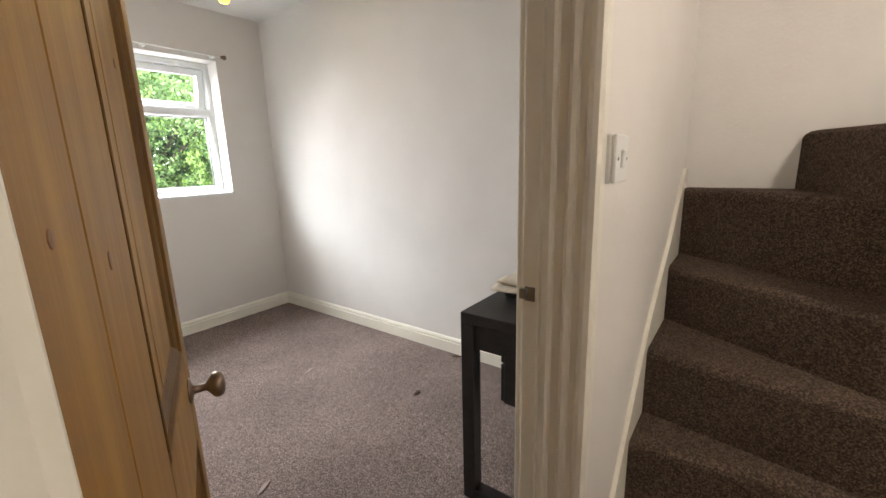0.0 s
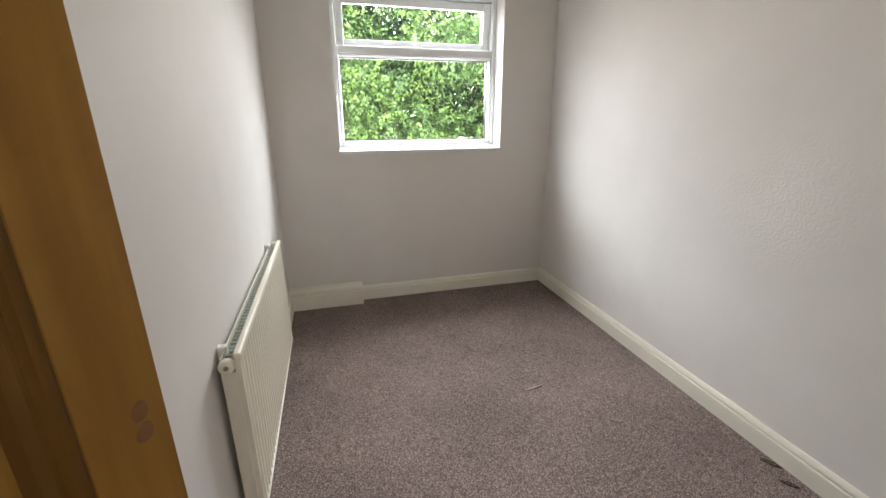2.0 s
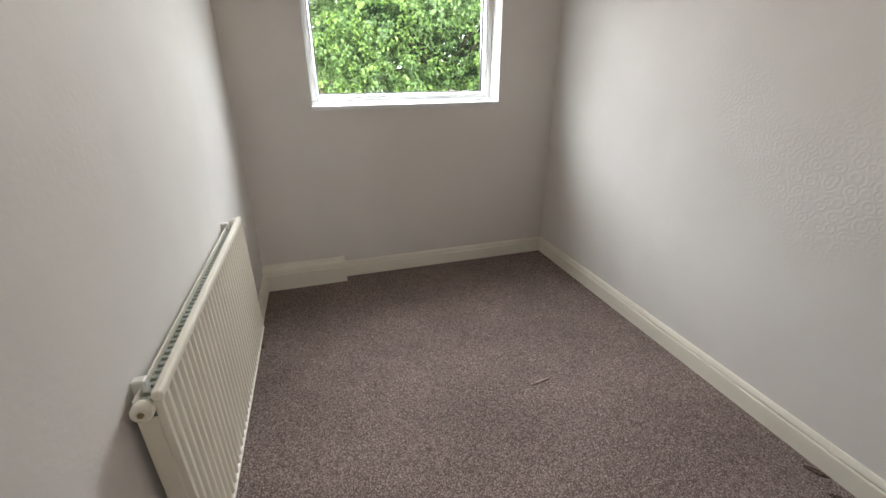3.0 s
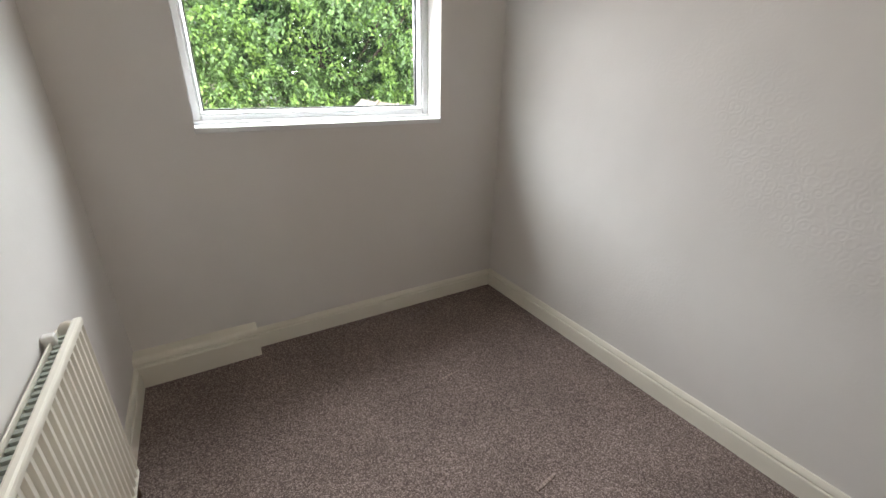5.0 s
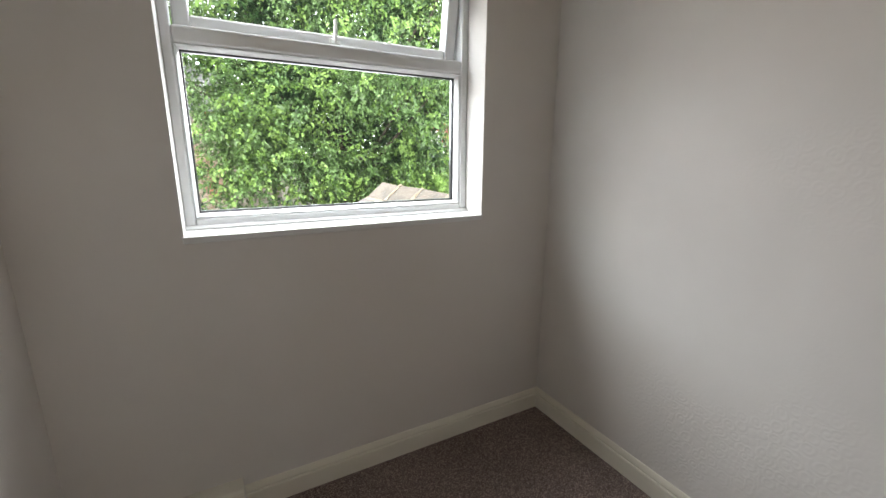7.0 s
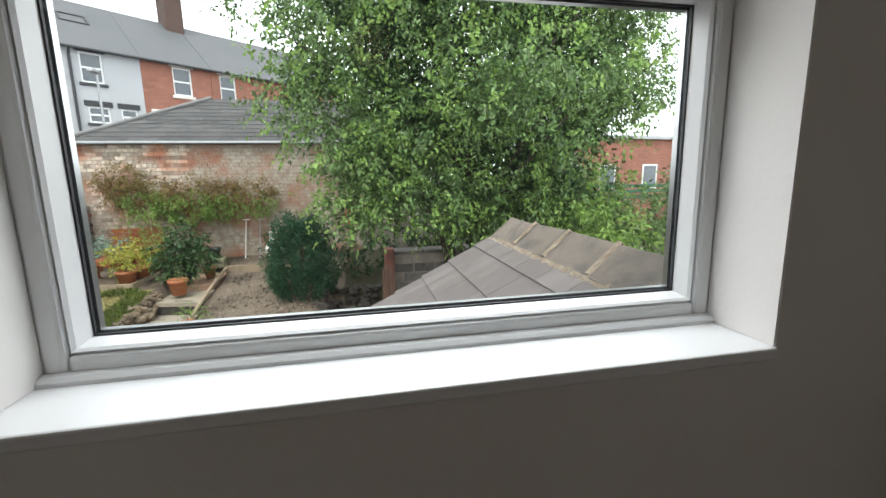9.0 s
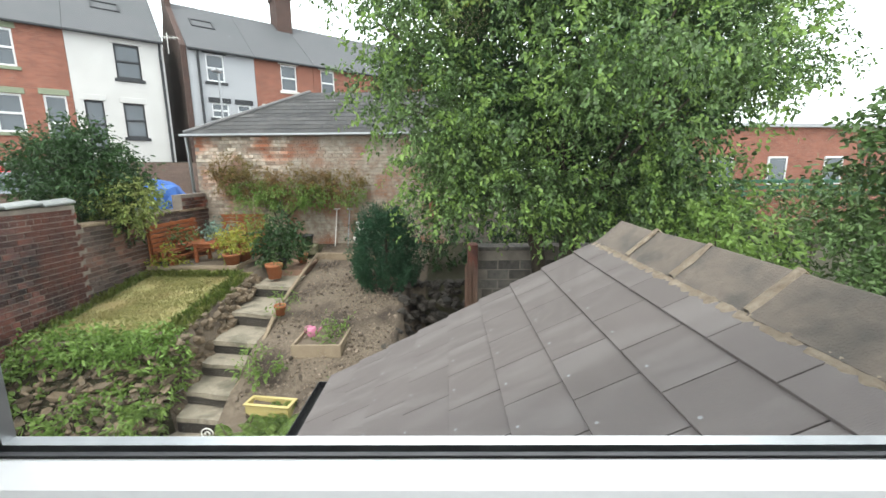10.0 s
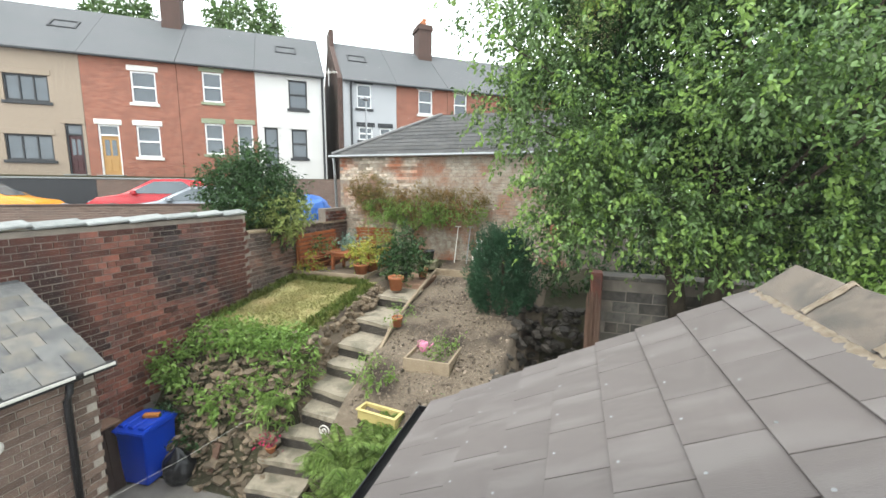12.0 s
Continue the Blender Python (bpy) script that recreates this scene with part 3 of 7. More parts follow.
def window():
    w = tagged(new("window_1"), "white plastic window with the top light ajar", kind="structure")
    y0, y1 = 4.036, 4.106
    g = 4.085

    def rail(name, lo, hi, parent=w, label=""):
        return part(name, box(lo, hi, 0.007, 2), UPVC, parent, label)

    # outer frame: stepped sections
    for nm, lo, hi in (("frame_left", (WX0, y0, WZ0), (WX0 + 0.034, y1, WZ1)), ("frame_right", (WX1 - 0.034, y0, WZ0), (WX1, y1, WZ1)),
                       ("frame_bottom", (WX0 + 0.034, y0, WZ0), (WX1 - 0.034, y1, WZ0 + 0.036)), ("frame_top", (WX0 + 0.034, y0, WZ1 - 0.045), (WX1 - 0.034, y1, WZ1)),
                       ("transom", (WX0 + 0.034, y0 + 0.002, 1.652), (WX1 - 0.034, y1, 1.703))):
        rail(nm, lo, hi)
    # glazing beads of the fixed pane, sloped towards the glass
    x0, x1, z0, z1 = WX0 + 0.034, WX1 - 0.034, WZ0 + 0.036, 1.652
    b = 0.014
    for nm, prof in (("bead_bottom", 0), ("bead_top", 1), ("bead_left", 2), ("bead_right", 3)):
        bm = bmesh.new()
        sect = [(0.0, y0 + 0.010), (0.004, y0 + 0.006), (0.008, y0 + 0.012), (b, g - 0.010), (b, g - 0.004), (0.0, g - 0.004)]
        if prof < 2:
            pts = [[(x0 + d, y, z0 + d) if prof == 0 else (x0 + d, y, z1 - d) for d, y in sect], [(x1 - d, y, z0 + d) if prof == 0 else (x1 - d, y, z1 - d) for d, y in sect]]
        else:
            s = 1 if prof == 2 else -1
            xb = x0 if prof == 2 else x1
            pts = [[(xb + s * d, y, z0 + d) for d, y in sect], [(xb + s * d, y, z1 - d) for d, y in sect]]
        a, c = ([bm.verts.new(q) for q in row] for row in pts)
        for k in range(len(sect)):
            bm.faces.new((a[k], a[(k + 1) % len(sect)], c[(k + 1) % len(sect)], c[k]))
        bm.faces.new(a)
        bm.faces.new(c[::-1])
        bmesh.ops.recalc_face_normals(bm, faces=bm.faces)
        part(nm, bm, UPVC, w)
    e = b
    part("seal", boxes(((x0 + e - 0.002, g - 0.006, z0 + e - 0.002), (x1 - e + 0.002, g - 0.001, z0 + e + 0.003)), ((x0 + e - 0.002, g - 0.006, z1 - e - 0.003), (x1 - e + 0.002, g - 0.001, z1 - e + 0.002)),
                       ((x0 + e - 0.002, g - 0.006, z0 + e), (x0 + e + 0.003, g - 0.001, z1 - e)), ((x1 - e - 0.003, g - 0.006, z0 + e), (x1 - e + 0.002, g - 0.001, z1 - e))), SEAL, w, "black rubber glazing seal")
    part("spacer", boxes(((x0 + e - 0.004, g + 0.003, z0 + e - 0.004), (x1 - e + 0.004, g + 0.016, z0 + e + 0.007)), ((x0 + e - 0.004, g + 0.003, z0 + e), (x0 + e + 0.006, g + 0.016, z1 - e)),
                         ((x1 - e - 0.006, g + 0.003, z0 + e), (x1 - e + 0.004, g + 0.016, z1 - e)), ((x0 + e, g + 0.003, z1 - e - 0.006), (x1 - e, g + 0.016, z1 - e + 0.004))), STEEL, w, "grey metal spacer bar")
    p = part("pane", box((x0 + 0.005, g, z0 + 0.005), (x1 - 0.005, g + 0.003, z1 - 0.005)), GLASS, w)
    p.visible_shadow = False
    # top light: hinged at its head, pushed out at the foot
    hx0, hx1, hz0, hz1 = x0 + 0.004, x1 - 0.004, 1.706, WZ1 - 0.047
    m = Matrix.Translation((0, 4.072, hz1)) @ Matrix.Rotation(radians(9), 4, "X") @ Matrix.Translation((0, -4.072, -hz1))
    f = 0.050
    sash = part("top_sash", boxes(((hx0, 4.048, hz0), (hx0 + f, 4.105, hz1)), ((hx1 - f, 4.048, hz0), (hx1, 4.105, hz1)),
                                  ((hx0 + f, 4.050, hz0), (hx1 - f, 4.105, hz0 + 0.042)), ((hx0 + f, 4.050, hz1 - f), (hx1 - f, 4.105, hz1)), bevel=0.005), UPVC, w, "top-hung sash, pushed slightly open")
    sash.matrix_basis = m
    pane = part("top_pane", box((hx0 + f - 0.005, g, hz0 + 0.035), (hx1 - f + 0.005, g + 0.003, hz1 - f + 0.005)), GLASS, sash)
    pane.visible_shadow = False
    part("handle", boxes(((1.43, 4.030, 1.716), (1.47, 4.048, 1.735)), ((1.445, 4.018, 1.722), (1.455, 4.032, 1.80)), bevel=0.003), PLASTIC, sash, "white casement handle")
    part("window_sill", box((WX0, 3.893, WZ0 - 0.022), (WX1, y0 + 0.03, WZ0), 0.004, 2), UPVC, w, "white plastic inner sill board")
    part("sill_trim", profile_run((WX0, y0, WZ0), (WX1, y0, WZ0), [(0, 0), (0.020, 0), (0.019, 0.006), (0.012, 0.012), (0, 0.014)], (0, -1, 0)), UPVC, w)


window()
for s, x in ((1, WX0), (-1, WX1)):
    structure("trim_reveal", box((x, YW + 0.001, WZ0), (x + s * 0.003, 4.036, WZ1)), PAINT, "off-white window reveal")


def curtain_rod():
    t = thing("curtain_rod", (1.43, 3.84, 2.068), "thin white curtain rod with dark finials above the window", "curtain rod")
    part("rod", tube([(-0.63, 0, 0.008), (0.6, 0, -0.004)], 0.006, 10), PLASTIC, t)
    for x in (-0.64, 0.61):
        z = 0.008 if x < 0 else -0.004
        part("finial", lathe([(0, -0.02), (0.010, -0.018), (0.011, -0.012), (0.007, -0.008), (0.016, 0.004), (0.018, 0.012), (0.012, 0.022), (0, 0.026)], 14, pose(x, 0, z, 0, 90 if x > 0 else -90, 0)), BRONZE, t, "dark bronze ball finial", True)
    for x in (-0.53, 0.1, 0.55):
        part("bracket", boxes(((x - 0.008, -0.004, -0.012), (x + 0.008, 0.06, -0.002)), ((x - 0.014, 0.054, -0.03), (x + 0.014, 0.06, 0.014)), bevel=0.002), PLASTIC, t)


curtain_rod()


def radiator():
    y0, y1, z0, z1 = 2.13, 3.20, 0.13, 0.685
    t = thing("radiator", (XL, (y0 + y1) / 2, 0), "cream enamelled panel radiator fixed low on the wall", "radiator")
    L = (y1 - y0) / 2
    # fluted front panel
    bm = bmesh.new()
    n = 32
    prof = []
    for k in range(n):
        w = 2 * L / n
        a = -L + k * w
        prof += [(0.066, a), (0.066, a + w * 0.30), (0.0585, a + w * 0.44), (0.0585, a + w * 0.86)]
    prof += [(0.066, L), (0.052, L), (0.052, -L)]
    lo = [bm.verts.new((x, y, z0 + 0.012)) for x, y in prof]
    hi = [bm.verts.new((x, y, z1 - 0.02)) for x, y in prof]
    for k in range(len(prof)):
        bm.faces.new((lo[k], lo[(k + 1) % len(prof)], hi[(k + 1) % len(prof)], hi[k]))
    bm.faces.new(lo[::-1])
    bm.faces.new(hi)
    bmesh.ops.recalc_face_normals(bm, faces=bm.faces)
    part("front_panel", bm, ENAMEL, t)
    part("top_rail", box((0.050, -L, z1 - 0.022), (0.070, L, z1), 0.006, 2), ENAMEL, t)
    part("bottom_rail", box((0.050, -L, z0), (0.068, L, z0 + 0.014), 0.005, 2), ENAMEL, t)
    first = part("fin", box((0.020, -0.007, z0 + 0.03), (0.050, 0.004, z1 - 0.03)), GRILLE, t)
    first.location.y = -L + 0.03
    for k in range(1, 46):
        piece("fin", first.data, t, Matrix.Translation((0, -L + 0.03 + k * (2 * L - 0.06) / 45, 0)))
    part("rear_plate", box((0.014, -L + 0.01, z0 + 0.02), (0.018, L - 0.01, z1 - 0.02)), ENAMEL, t)
    for s in (-1, 1):
        part("side_panel", box((0.016, s * L - 0.002, z0 + 0.02), (0.052, s * L + 0.002, z1 - 0.055), 0.001), ENAMEL, t)
        part("wall_bracket", box((0.0, s * (L - 0.06) - 0.012, z1 - 0.06), (0.026, s * (L - 0.06) + 0.010, z1 - 0.004), 0.003), PLASTIC, t)
    plug = part("vent_plug", lathe([(0, 0), (0.019, 0), (0.020, 0.006), (0.020, 0.016), (0.017, 0.022), (0.008, 0.023), (0.006, 0.019), (0, 0.019)], 18, pose(0.034, -L + 0.004, z1 - 0.032, 90, 0, 0)), ENAMEL, t, "", True)
    part("vent_screw", lathe([(0, 0.016), (0.0055, 0.018), (0.0055, 0.024), (0, 0.024)], 10, pose(0.034, -L + 0.004, z1 - 0.032, 90, 0, 0)), BRASS, plug)
    part("far_plug", lathe([(0, 0), (0.019, 0), (0.020, 0.014), (0.014, 0.022), (0, 0.022)], 18, pose(0.034, L - 0.004, z1 - 0.030, -90, 0, 0)), ENAMEL, t, "", True)
    v = part("valve", lathe([(0, 0), (0.014, 0.002), (0.016, 0.02), (0.012, 0.05), (0.018, 0.055), (0.018, 0.08), (0, 0.085)], 14, pose(0.034, L + 0.03, z0 + 0.01)), PLASTIC, t, "white lockshield valve", True)
    part("tail_pipe", tube([(0.034, L - 0.01, z0 + 0.03), (0.034, L + 0.03, z0 + 0.03), (0.036, L + 0.03, 0.06), (0.036, L + 0.032, 0.001)], 0.0075, 10), COPPER, t, "brown-painted copper pipe")


radiator()


def door():
    W, H, T = 0.75, 1.99, 0.036
    d = tagged(new("door_1"), "varnished knotty pine door standing open into the room", kind="structure")
    d.matrix_basis = pose(0.319, 0.809, 0.012, 0, 0, math.degrees(math.atan2(0.687, 0.300)))
    s0, s1 = 0.310, 0.670                # panel between the broad hinge boards and the lock stile
    lock, r0, r1 = 0.790, 0.21, 0.195    # lock rail, bottom rail
    for nm, lo, hi in (("hinge_board", (0, -T, 0), (0.1435, 0, H)), ("hinge_board", (0.1455, -T, 0), (s0, 0, H)), ("lock_stile", (s1, -T, 0), (W, 0, H)),
                       ("bottom_rail", (s0, -T, 0), (s1, 0, r0)), ("lock_rail", (s0, -T, lock - r1 / 2), (s1, 0, lock + r1 / 2)), ("top_rail", (s0, -T, H - 0.11), (s1, 0, H))):
        part(nm, box(lo, hi, 0.002), PINE, d)
    for x0, x1, z0, z1 in ((s0, s1, lock + r1 / 2, H - 0.11), (s0, s1, r0, lock - r1 / 2)):
        xm = x0 + 0.150
        pan = part("panel", boxes(((x0, -T + 0.013, z0), (xm - 0.0016, -0.013, z1)), ((xm + 0.0016, -T + 0.013, z0), (x1, -0.013, z1)), bevel=0.0015), PINE, d, "knotty pine panel of two boards")
        part("board_joint", box((xm - 0.0016, -T + 0.0155, z0), (xm + 0.0016, -0.0155, z1)), KNOT, pan)
        for y, sg in ((-T + 0.013, -1), (-0.013, 1)):
            bm = bmesh.new()
            rings = ((0.0, 0.0135), (0.003, 0.0150), (0.010, 0.0140), (0.014, 0.0085), (0.018, 0.0080), (0.026, 0.0050), (0.032, 0.0010), (0.035, -0.0010))
            vs = [[bm.verts.new((x, y + sg * h, z)) for x, z in ((x0 + c, z0 + c), (x1 - c, z0 + c), (x1 - c, z1 - c), (x0 + c, z1 - c))] for c, h in rings]
            for a, b in zip(vs, vs[1:]):
                for k in range(4):
                    bm.faces.new((a[k], a[(k + 1) % 4], b[(k + 1) % 4], b[k]))
            bmesh.ops.solidify(bm, geom=bm.faces[:], thickness=0.001)
            bmesh.ops.recalc_face_normals(bm, faces=bm.faces)
            part("panel_moulding", bm, PINE_D, pan)
    rr = random.Random(5)
    for k in range(20):
        x = rr.choice((rr.uniform(0.03, 0.13), rr.uniform(0.17, 0.29), rr.uniform(W - 0.07, W - 0.015), rr.uniform(0.37, 0.61)))
        z = rr.uniform(0.95, 1.80) if k % 4 else rr.uniform(0.25, 0.65)
        deep = s0 < x < s1
        y = -T + 0.0128 if deep else -T
        q = rr.uniform(0.004, 0.010)
        part("knot", lathe([(0, 0), (q, 0), (q * 0.9, 0.0008), (0, 0.0012)], 12, Matrix.Translation((x, y, z)) @ Matrix.Rotation(radians(90), 4, "X") @ Matrix.Diagonal((1, rr.uniform(1.0, 1.7), 1, 1))), KNOT, d)
    for sgn in (-1, 1):
        y = -T if sgn < 0 else 0.0
        knob = part("door_knob", lathe([(0, 0), (0.026, 0), (0.026, 0.003), (0.020, 0.006), (0.009, 0.009), (0.008, 0.030), (0.014, 0.036), (0.025, 0.044), (0.0275, 0.053), (0.024, 0.062), (0.012, 0.067), (0, 0.068)], 22,
                                        pose(W - 0.075, y, 0.803, 90 if sgn < 0 else -90, 0, 0)), BRONZE, d, "aged bronze round knob", True)
    part("rim_lock", box((W - 0.13, 0.0005, 0.75), (W - 0.005, 0.02, 0.86), 0.004), BRONZE, d)
    for z in (0.22, 1.75):
        part("hinge", tube([(-0.004, -0.002, z), (-0.004, -0.002, z + 0.09)], 0.006, 8), BRASS, d)


door()


def door_lining():
    f = tagged(new("trim_door_frame"), "cream gloss door frame with rebated, beaded linings and a strike plate", kind="structure")
    # lining in section: rebate for the door on the room side, beads towards the landing
    sec = [(0.030, YD + 0.004), (0.0, YD + 0.004), (-0.001, YD + 0.001), (-0.001, 0.853), (0.004, 0.849), (0.004, 0.844), (-0.010, 0.842), (-0.010, 0.829), (-0.006, 0.824), (0.001, 0.821), (0.001, 0.803),
           (-0.004, 0.800), (-0.008, 0.794), (-0.004, 0.786), (0.002, 0.783), (0.002, 0.770), (-0.003, 0.766), (-0.008, 0.757), (-0.006, 0.747), (0.003, 0.741), (0.028, 0.741), (0.036, 0.748), (0.036, YL), (0.030, YL)]
    for nm, xj, sx in (("jamb_right", JX1, 1), ("jamb_left", JX0, -1)):
        bm = bmesh.new()
        lo, hi = ([bm.verts.new((xj + sx * a, y, z)) for a, y in sec] for z in (0.0, DH + 0.03))
        for k in range(len(sec)):
            bm.faces.new((lo[k], lo[(k + 1) % len(sec)], hi[(k + 1) % len(sec)], hi[k]))
        bm.faces.new(lo)
        bm.faces.new(hi[::-1])
        bmesh.ops.recalc_face_normals(bm, faces=bm.faces)
        part(nm, bm, GLOSS, f)
    part("head", box((JX0 + 0.011, 0.741, DH), (JX1 - 0.011, YD + 0.003, DH + 0.03)), GLOSS, f)
    part("architrave", box((JX1 + 0.004, YD + 0.0045, 0), (JX1 + 0.062, YD + 0.020, DH + 0.06), 0.004, 2), GLOSS, f)
    part("architrave_head", box((JX0 - 0.05, YD + 0.001, DH + 0.06), (JX1 + 0.062, YD + 0.020, DH + 0.12), 0.004), GLOSS, f)
    part("strike_plate", boxes(((JX1 - 0.003, YD - 0.026, 0.975), (JX1 - 0.0005, YD - 0.002, 1.006)), ((JX1 - 0.010, YD - 0.010, 0.980), (JX1 - 0.001, YD + 0.006, 1.002)), bevel=0.001), STEEL, f, "worn steel strike plate with chipped paint")


door_lining()


def light_switch():
    t = thing("light_switch", (1.163, YL, 1.259), "white plastic surface-mounted light switch on the landing wall", "light switch")
    part("pattress", box((-0.045, -0.034, -0.045), (0.045, 0, 0.045), 0.004, 2), PLASTIC, t)
    plate = part("plate", box((-0.044, -0.042, -0.044), (0.044, -0.034, 0.044), 0.003, 2), PLASTIC, t)
    part("rocker", box((-0.012, -0.047, -0.017), (0.012, -0.040, 0.017), 0.003, 1, Matrix.Translation((0, -0.044, 0)) @ Matrix.Rotation(radians(6), 4, "X") @ Matrix.Translation((0, 0.044, 0))), PLASTIC, plate)
    for x in (-0.03, 0.03):
        part("screw", lathe([(0, 0), (0.0035, 0), (0.003, 0.0012), (0, 0.0014)], 10, pose(x, -0.042, 0, 90, 0, 0)), STEEL, plate)


light_switch()


def stairs():
    s = tagged(new("stairs"), "winding stairs with dark brown fitted carpet", kind="structure")
    piv = (1.70, -0.20)
    lines = [((1.42, YL), (1.60, 0.25), 0.16), ((1.59, YL), (1.65, 0.29), 0.37), ((1.79, YL), (1.70, 0.20), 0.61), ((2.13, YL), (1.80, 0.20), 0.83), ((2.39, YL), (2.05, 0.20), 1.12)]
    z = 0.0
    for a, b, top in lines:
        poly = [(a[0], a[1] - 0.002), (b[0], b[1]), piv, (2.0, -1.0), (2.43, -1.0), (2.43, YL - 0.002)]
        if a[0] > 2.3:
            poly = [(a[0], a[1] - 0.002), (b[0], b[1]), (1.85, -0.2), (2.0, -1.0), (2.43, -1.0), (2.43, YL - 0.002)]
        part("step", prism(poly, z, top, 0.028), CARPET_S, s, "", False)
        z = top - 0.028
    for y, top in ((0.387, 1.335), (0.13, 1.54), (-0.12, 1.74), (-0.4, 1.94)):
        part("step", prism([(2.428, y), (1.72, y - 0.28), (1.72, -1.09), (2.428, -1.09)], z, top, 0.028), CARPET_S, s)
        z = top - 0.028
    bm = bmesh.new()
    outline = [(1.20, 0.0), (1.20, 0.10), (1.42, 0.24), (1.60, 0.46), (1.82, 0.70), (2.14, 0.94), (2.40, 1.20), (2.427, 1.20), (2.427, 0.0)]
    a = [bm.verts.new((x, YL, z)) for x, z in outline]
    b = [bm.verts.new((x, YL - 0.014, z)) for x, z in outline]
    bm.faces.new(a)
    bm.faces.new(b[::-1])
    for k in range(len(outline)):
        bm.faces.new((a[k], a[(k + 1) % len(outline)], b[(k + 1) % len(outline)], b[k]))
    bmesh.ops.recalc_face_normals(bm, faces=bm.faces)
    part("string_board", bm, GLOSS, s, "white painted string board")


stairs()


def desk():
    t = thing("desk", (1.90, 1.08, 0), "black ash desk with a hanging drawer pedestal against the wall", "desk")
    x0, x1, y0, y1 = -0.465, 0.475, -0.19, 0.21
    part("top", box((x0, y0, 0.71), (x1, y1, 0.75), 0.003, 2), BLACKWOOD, t)
    part("apron", box((x0 + 0.052, y1 - 0.03, 0.62), (x1 - 0.02, y1 - 0.008, 0.71)), BLACKWOOD, t)
    part("apron", box((x0 + 0.012, y0 + 0.05, 0.62), (x0 + 0.03, y1 - 0.05, 0.71)), BLACKWOOD, t)
    for x in (x0, x1 - 0.05):
        for y in (y0, y1 - 0.05):
            part("leg", box((x, y, 0.0), (x + 0.05, y + 0.05, 0.71), 0.002), BLACKWOOD, t)
        part("foot_bar", box((x, y0 + 0.05, 0.0), (x + 0.05, y1 - 0.05, 0.05), 0.002), BLACKWOOD, t)
    body = part("pedestal", box((-0.21, y0 + 0.02, 0.27), (0.24, y1 - 0.035, 0.62), 0.002), BLACKWOOD, t)
    for z in (0.275, 0.45):
        dr = part("drawer", box((-0.205, y1 - 0.034, z), (0.235, y1 - 0.018, z + 0.165), 0.002), BLACKWOOD, body)
        part("drawer_knob", lathe([(0, 0), (0.006, 0), (0.005, 0.012), (0.011, 0.018), (0.011, 0.024), (0, 0.027)], 14, pose(0.015, y1 - 0.018, z + 0.085, -90, 0, 0)), STEEL, dr, "", True)


desk()


def case_and_cloth():
    c = thing("storage_case", (2.0, 1.08, 0.75), "flat matt black case lying on the desk", "case")
    part("body", box((-0.34, -0.19, 0), (0.37, 0.16, 0.026), 0.006, 2), BLACKP, c)
    part("lid", box((-0.342, -0.192, 0.027), (0.372, 0.162, 0.042), 0.005, 2), BLACKP, c)
    t = thing("folded_blanket", (1.90, 1.06, 0.792), "folded cream cotton blanket lying on the black case", "blanket")
    for k, (z0, z1, grow) in enumerate(((0.0, 0.026, 0.0), (0.024, 0.047, -0.016))):
        bm = bmesh.new()
        bmesh.ops.create_grid(bm, x_segments=34, y_segments=20, size=1)
        top = {}
        for v in bm.verts:
            u, w = v.co.x, v.co.y
            edge = max(abs(u), abs(w))
            fall = max(0.0, (edge - 0.86) / 0.14)
            n = noise.noise(Vector((u * 2.2 + k * 7, w * 2.0, 0.3))) * 0.014 + noise.noise(Vector((u * 6 + k * 3, w * 5, 1.3))) * 0.008
            wob = 1 + 0.03 * noise.noise(Vector((u * 3, w * 3, 4.4 + k)))
            v.co = Vector((u * (0.31 + grow) * wob, w * (0.20 + grow) * wob, z1 + n - (z1 - z0) * 0.62 * fall * fall))
        r = bmesh.ops.extrude_face_region(bm, geom=bm.faces[:])
        for v in [g for g in r["geom"] if isinstance(g, bmesh.types.BMVert)]:
            v.co.z = z0
        bmesh.ops.recalc_face_normals(bm, faces=bm.faces)
        part("fold", bm, LINEN, t, "", True)


case_and_cloth()


def pendant():
    t = thing("pendant_lamp", (1.44, 2.60, HC - 0.03), "lit pendant bulb in a small yellow glass shade", "lamp")
    part("rose", lathe([(0, -0.03), (0.02, -0.03), (0.045, -0.012), (0.05, 0), (0, 0)], 20), PLASTIC, t, "", True)
    part("cord", tube([(0, 0, 0.03), (0, 0, -0.20)], 0.003, 8), PLASTIC, t)
    part("holder", lathe([(0, -0.19), (0.016, -0.19), (0.018, -0.25), (0, -0.25)], 16), PLASTIC, t, "", True)
    b = part("bulb", lathe([(0, -0.362), (0.018, -0.358), (0.030, -0.335), (0.030, -0.318), (0.017, -0.285), (0.013, -0.25), (0, -0.25)], 20), emitter("warm_bulb", (1.0, 0.66, 0.03), 0.8), t, "glowing warm bulb", True)
    lamp = new("bulb_light", bpy.data.lights.new("bulb_light", "POINT"))
    lamp.data.energy, lamp.data.color, lamp.data.shadow_soft_size = 0.50, (1.0, 0.74, 0.42), 0.10
    lamp.matrix_world = pose(1.44, 2.60, HC - 0.41)


pendant()
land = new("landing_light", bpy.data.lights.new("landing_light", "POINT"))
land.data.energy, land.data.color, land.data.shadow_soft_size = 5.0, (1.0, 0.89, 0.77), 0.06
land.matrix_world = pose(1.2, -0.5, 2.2)


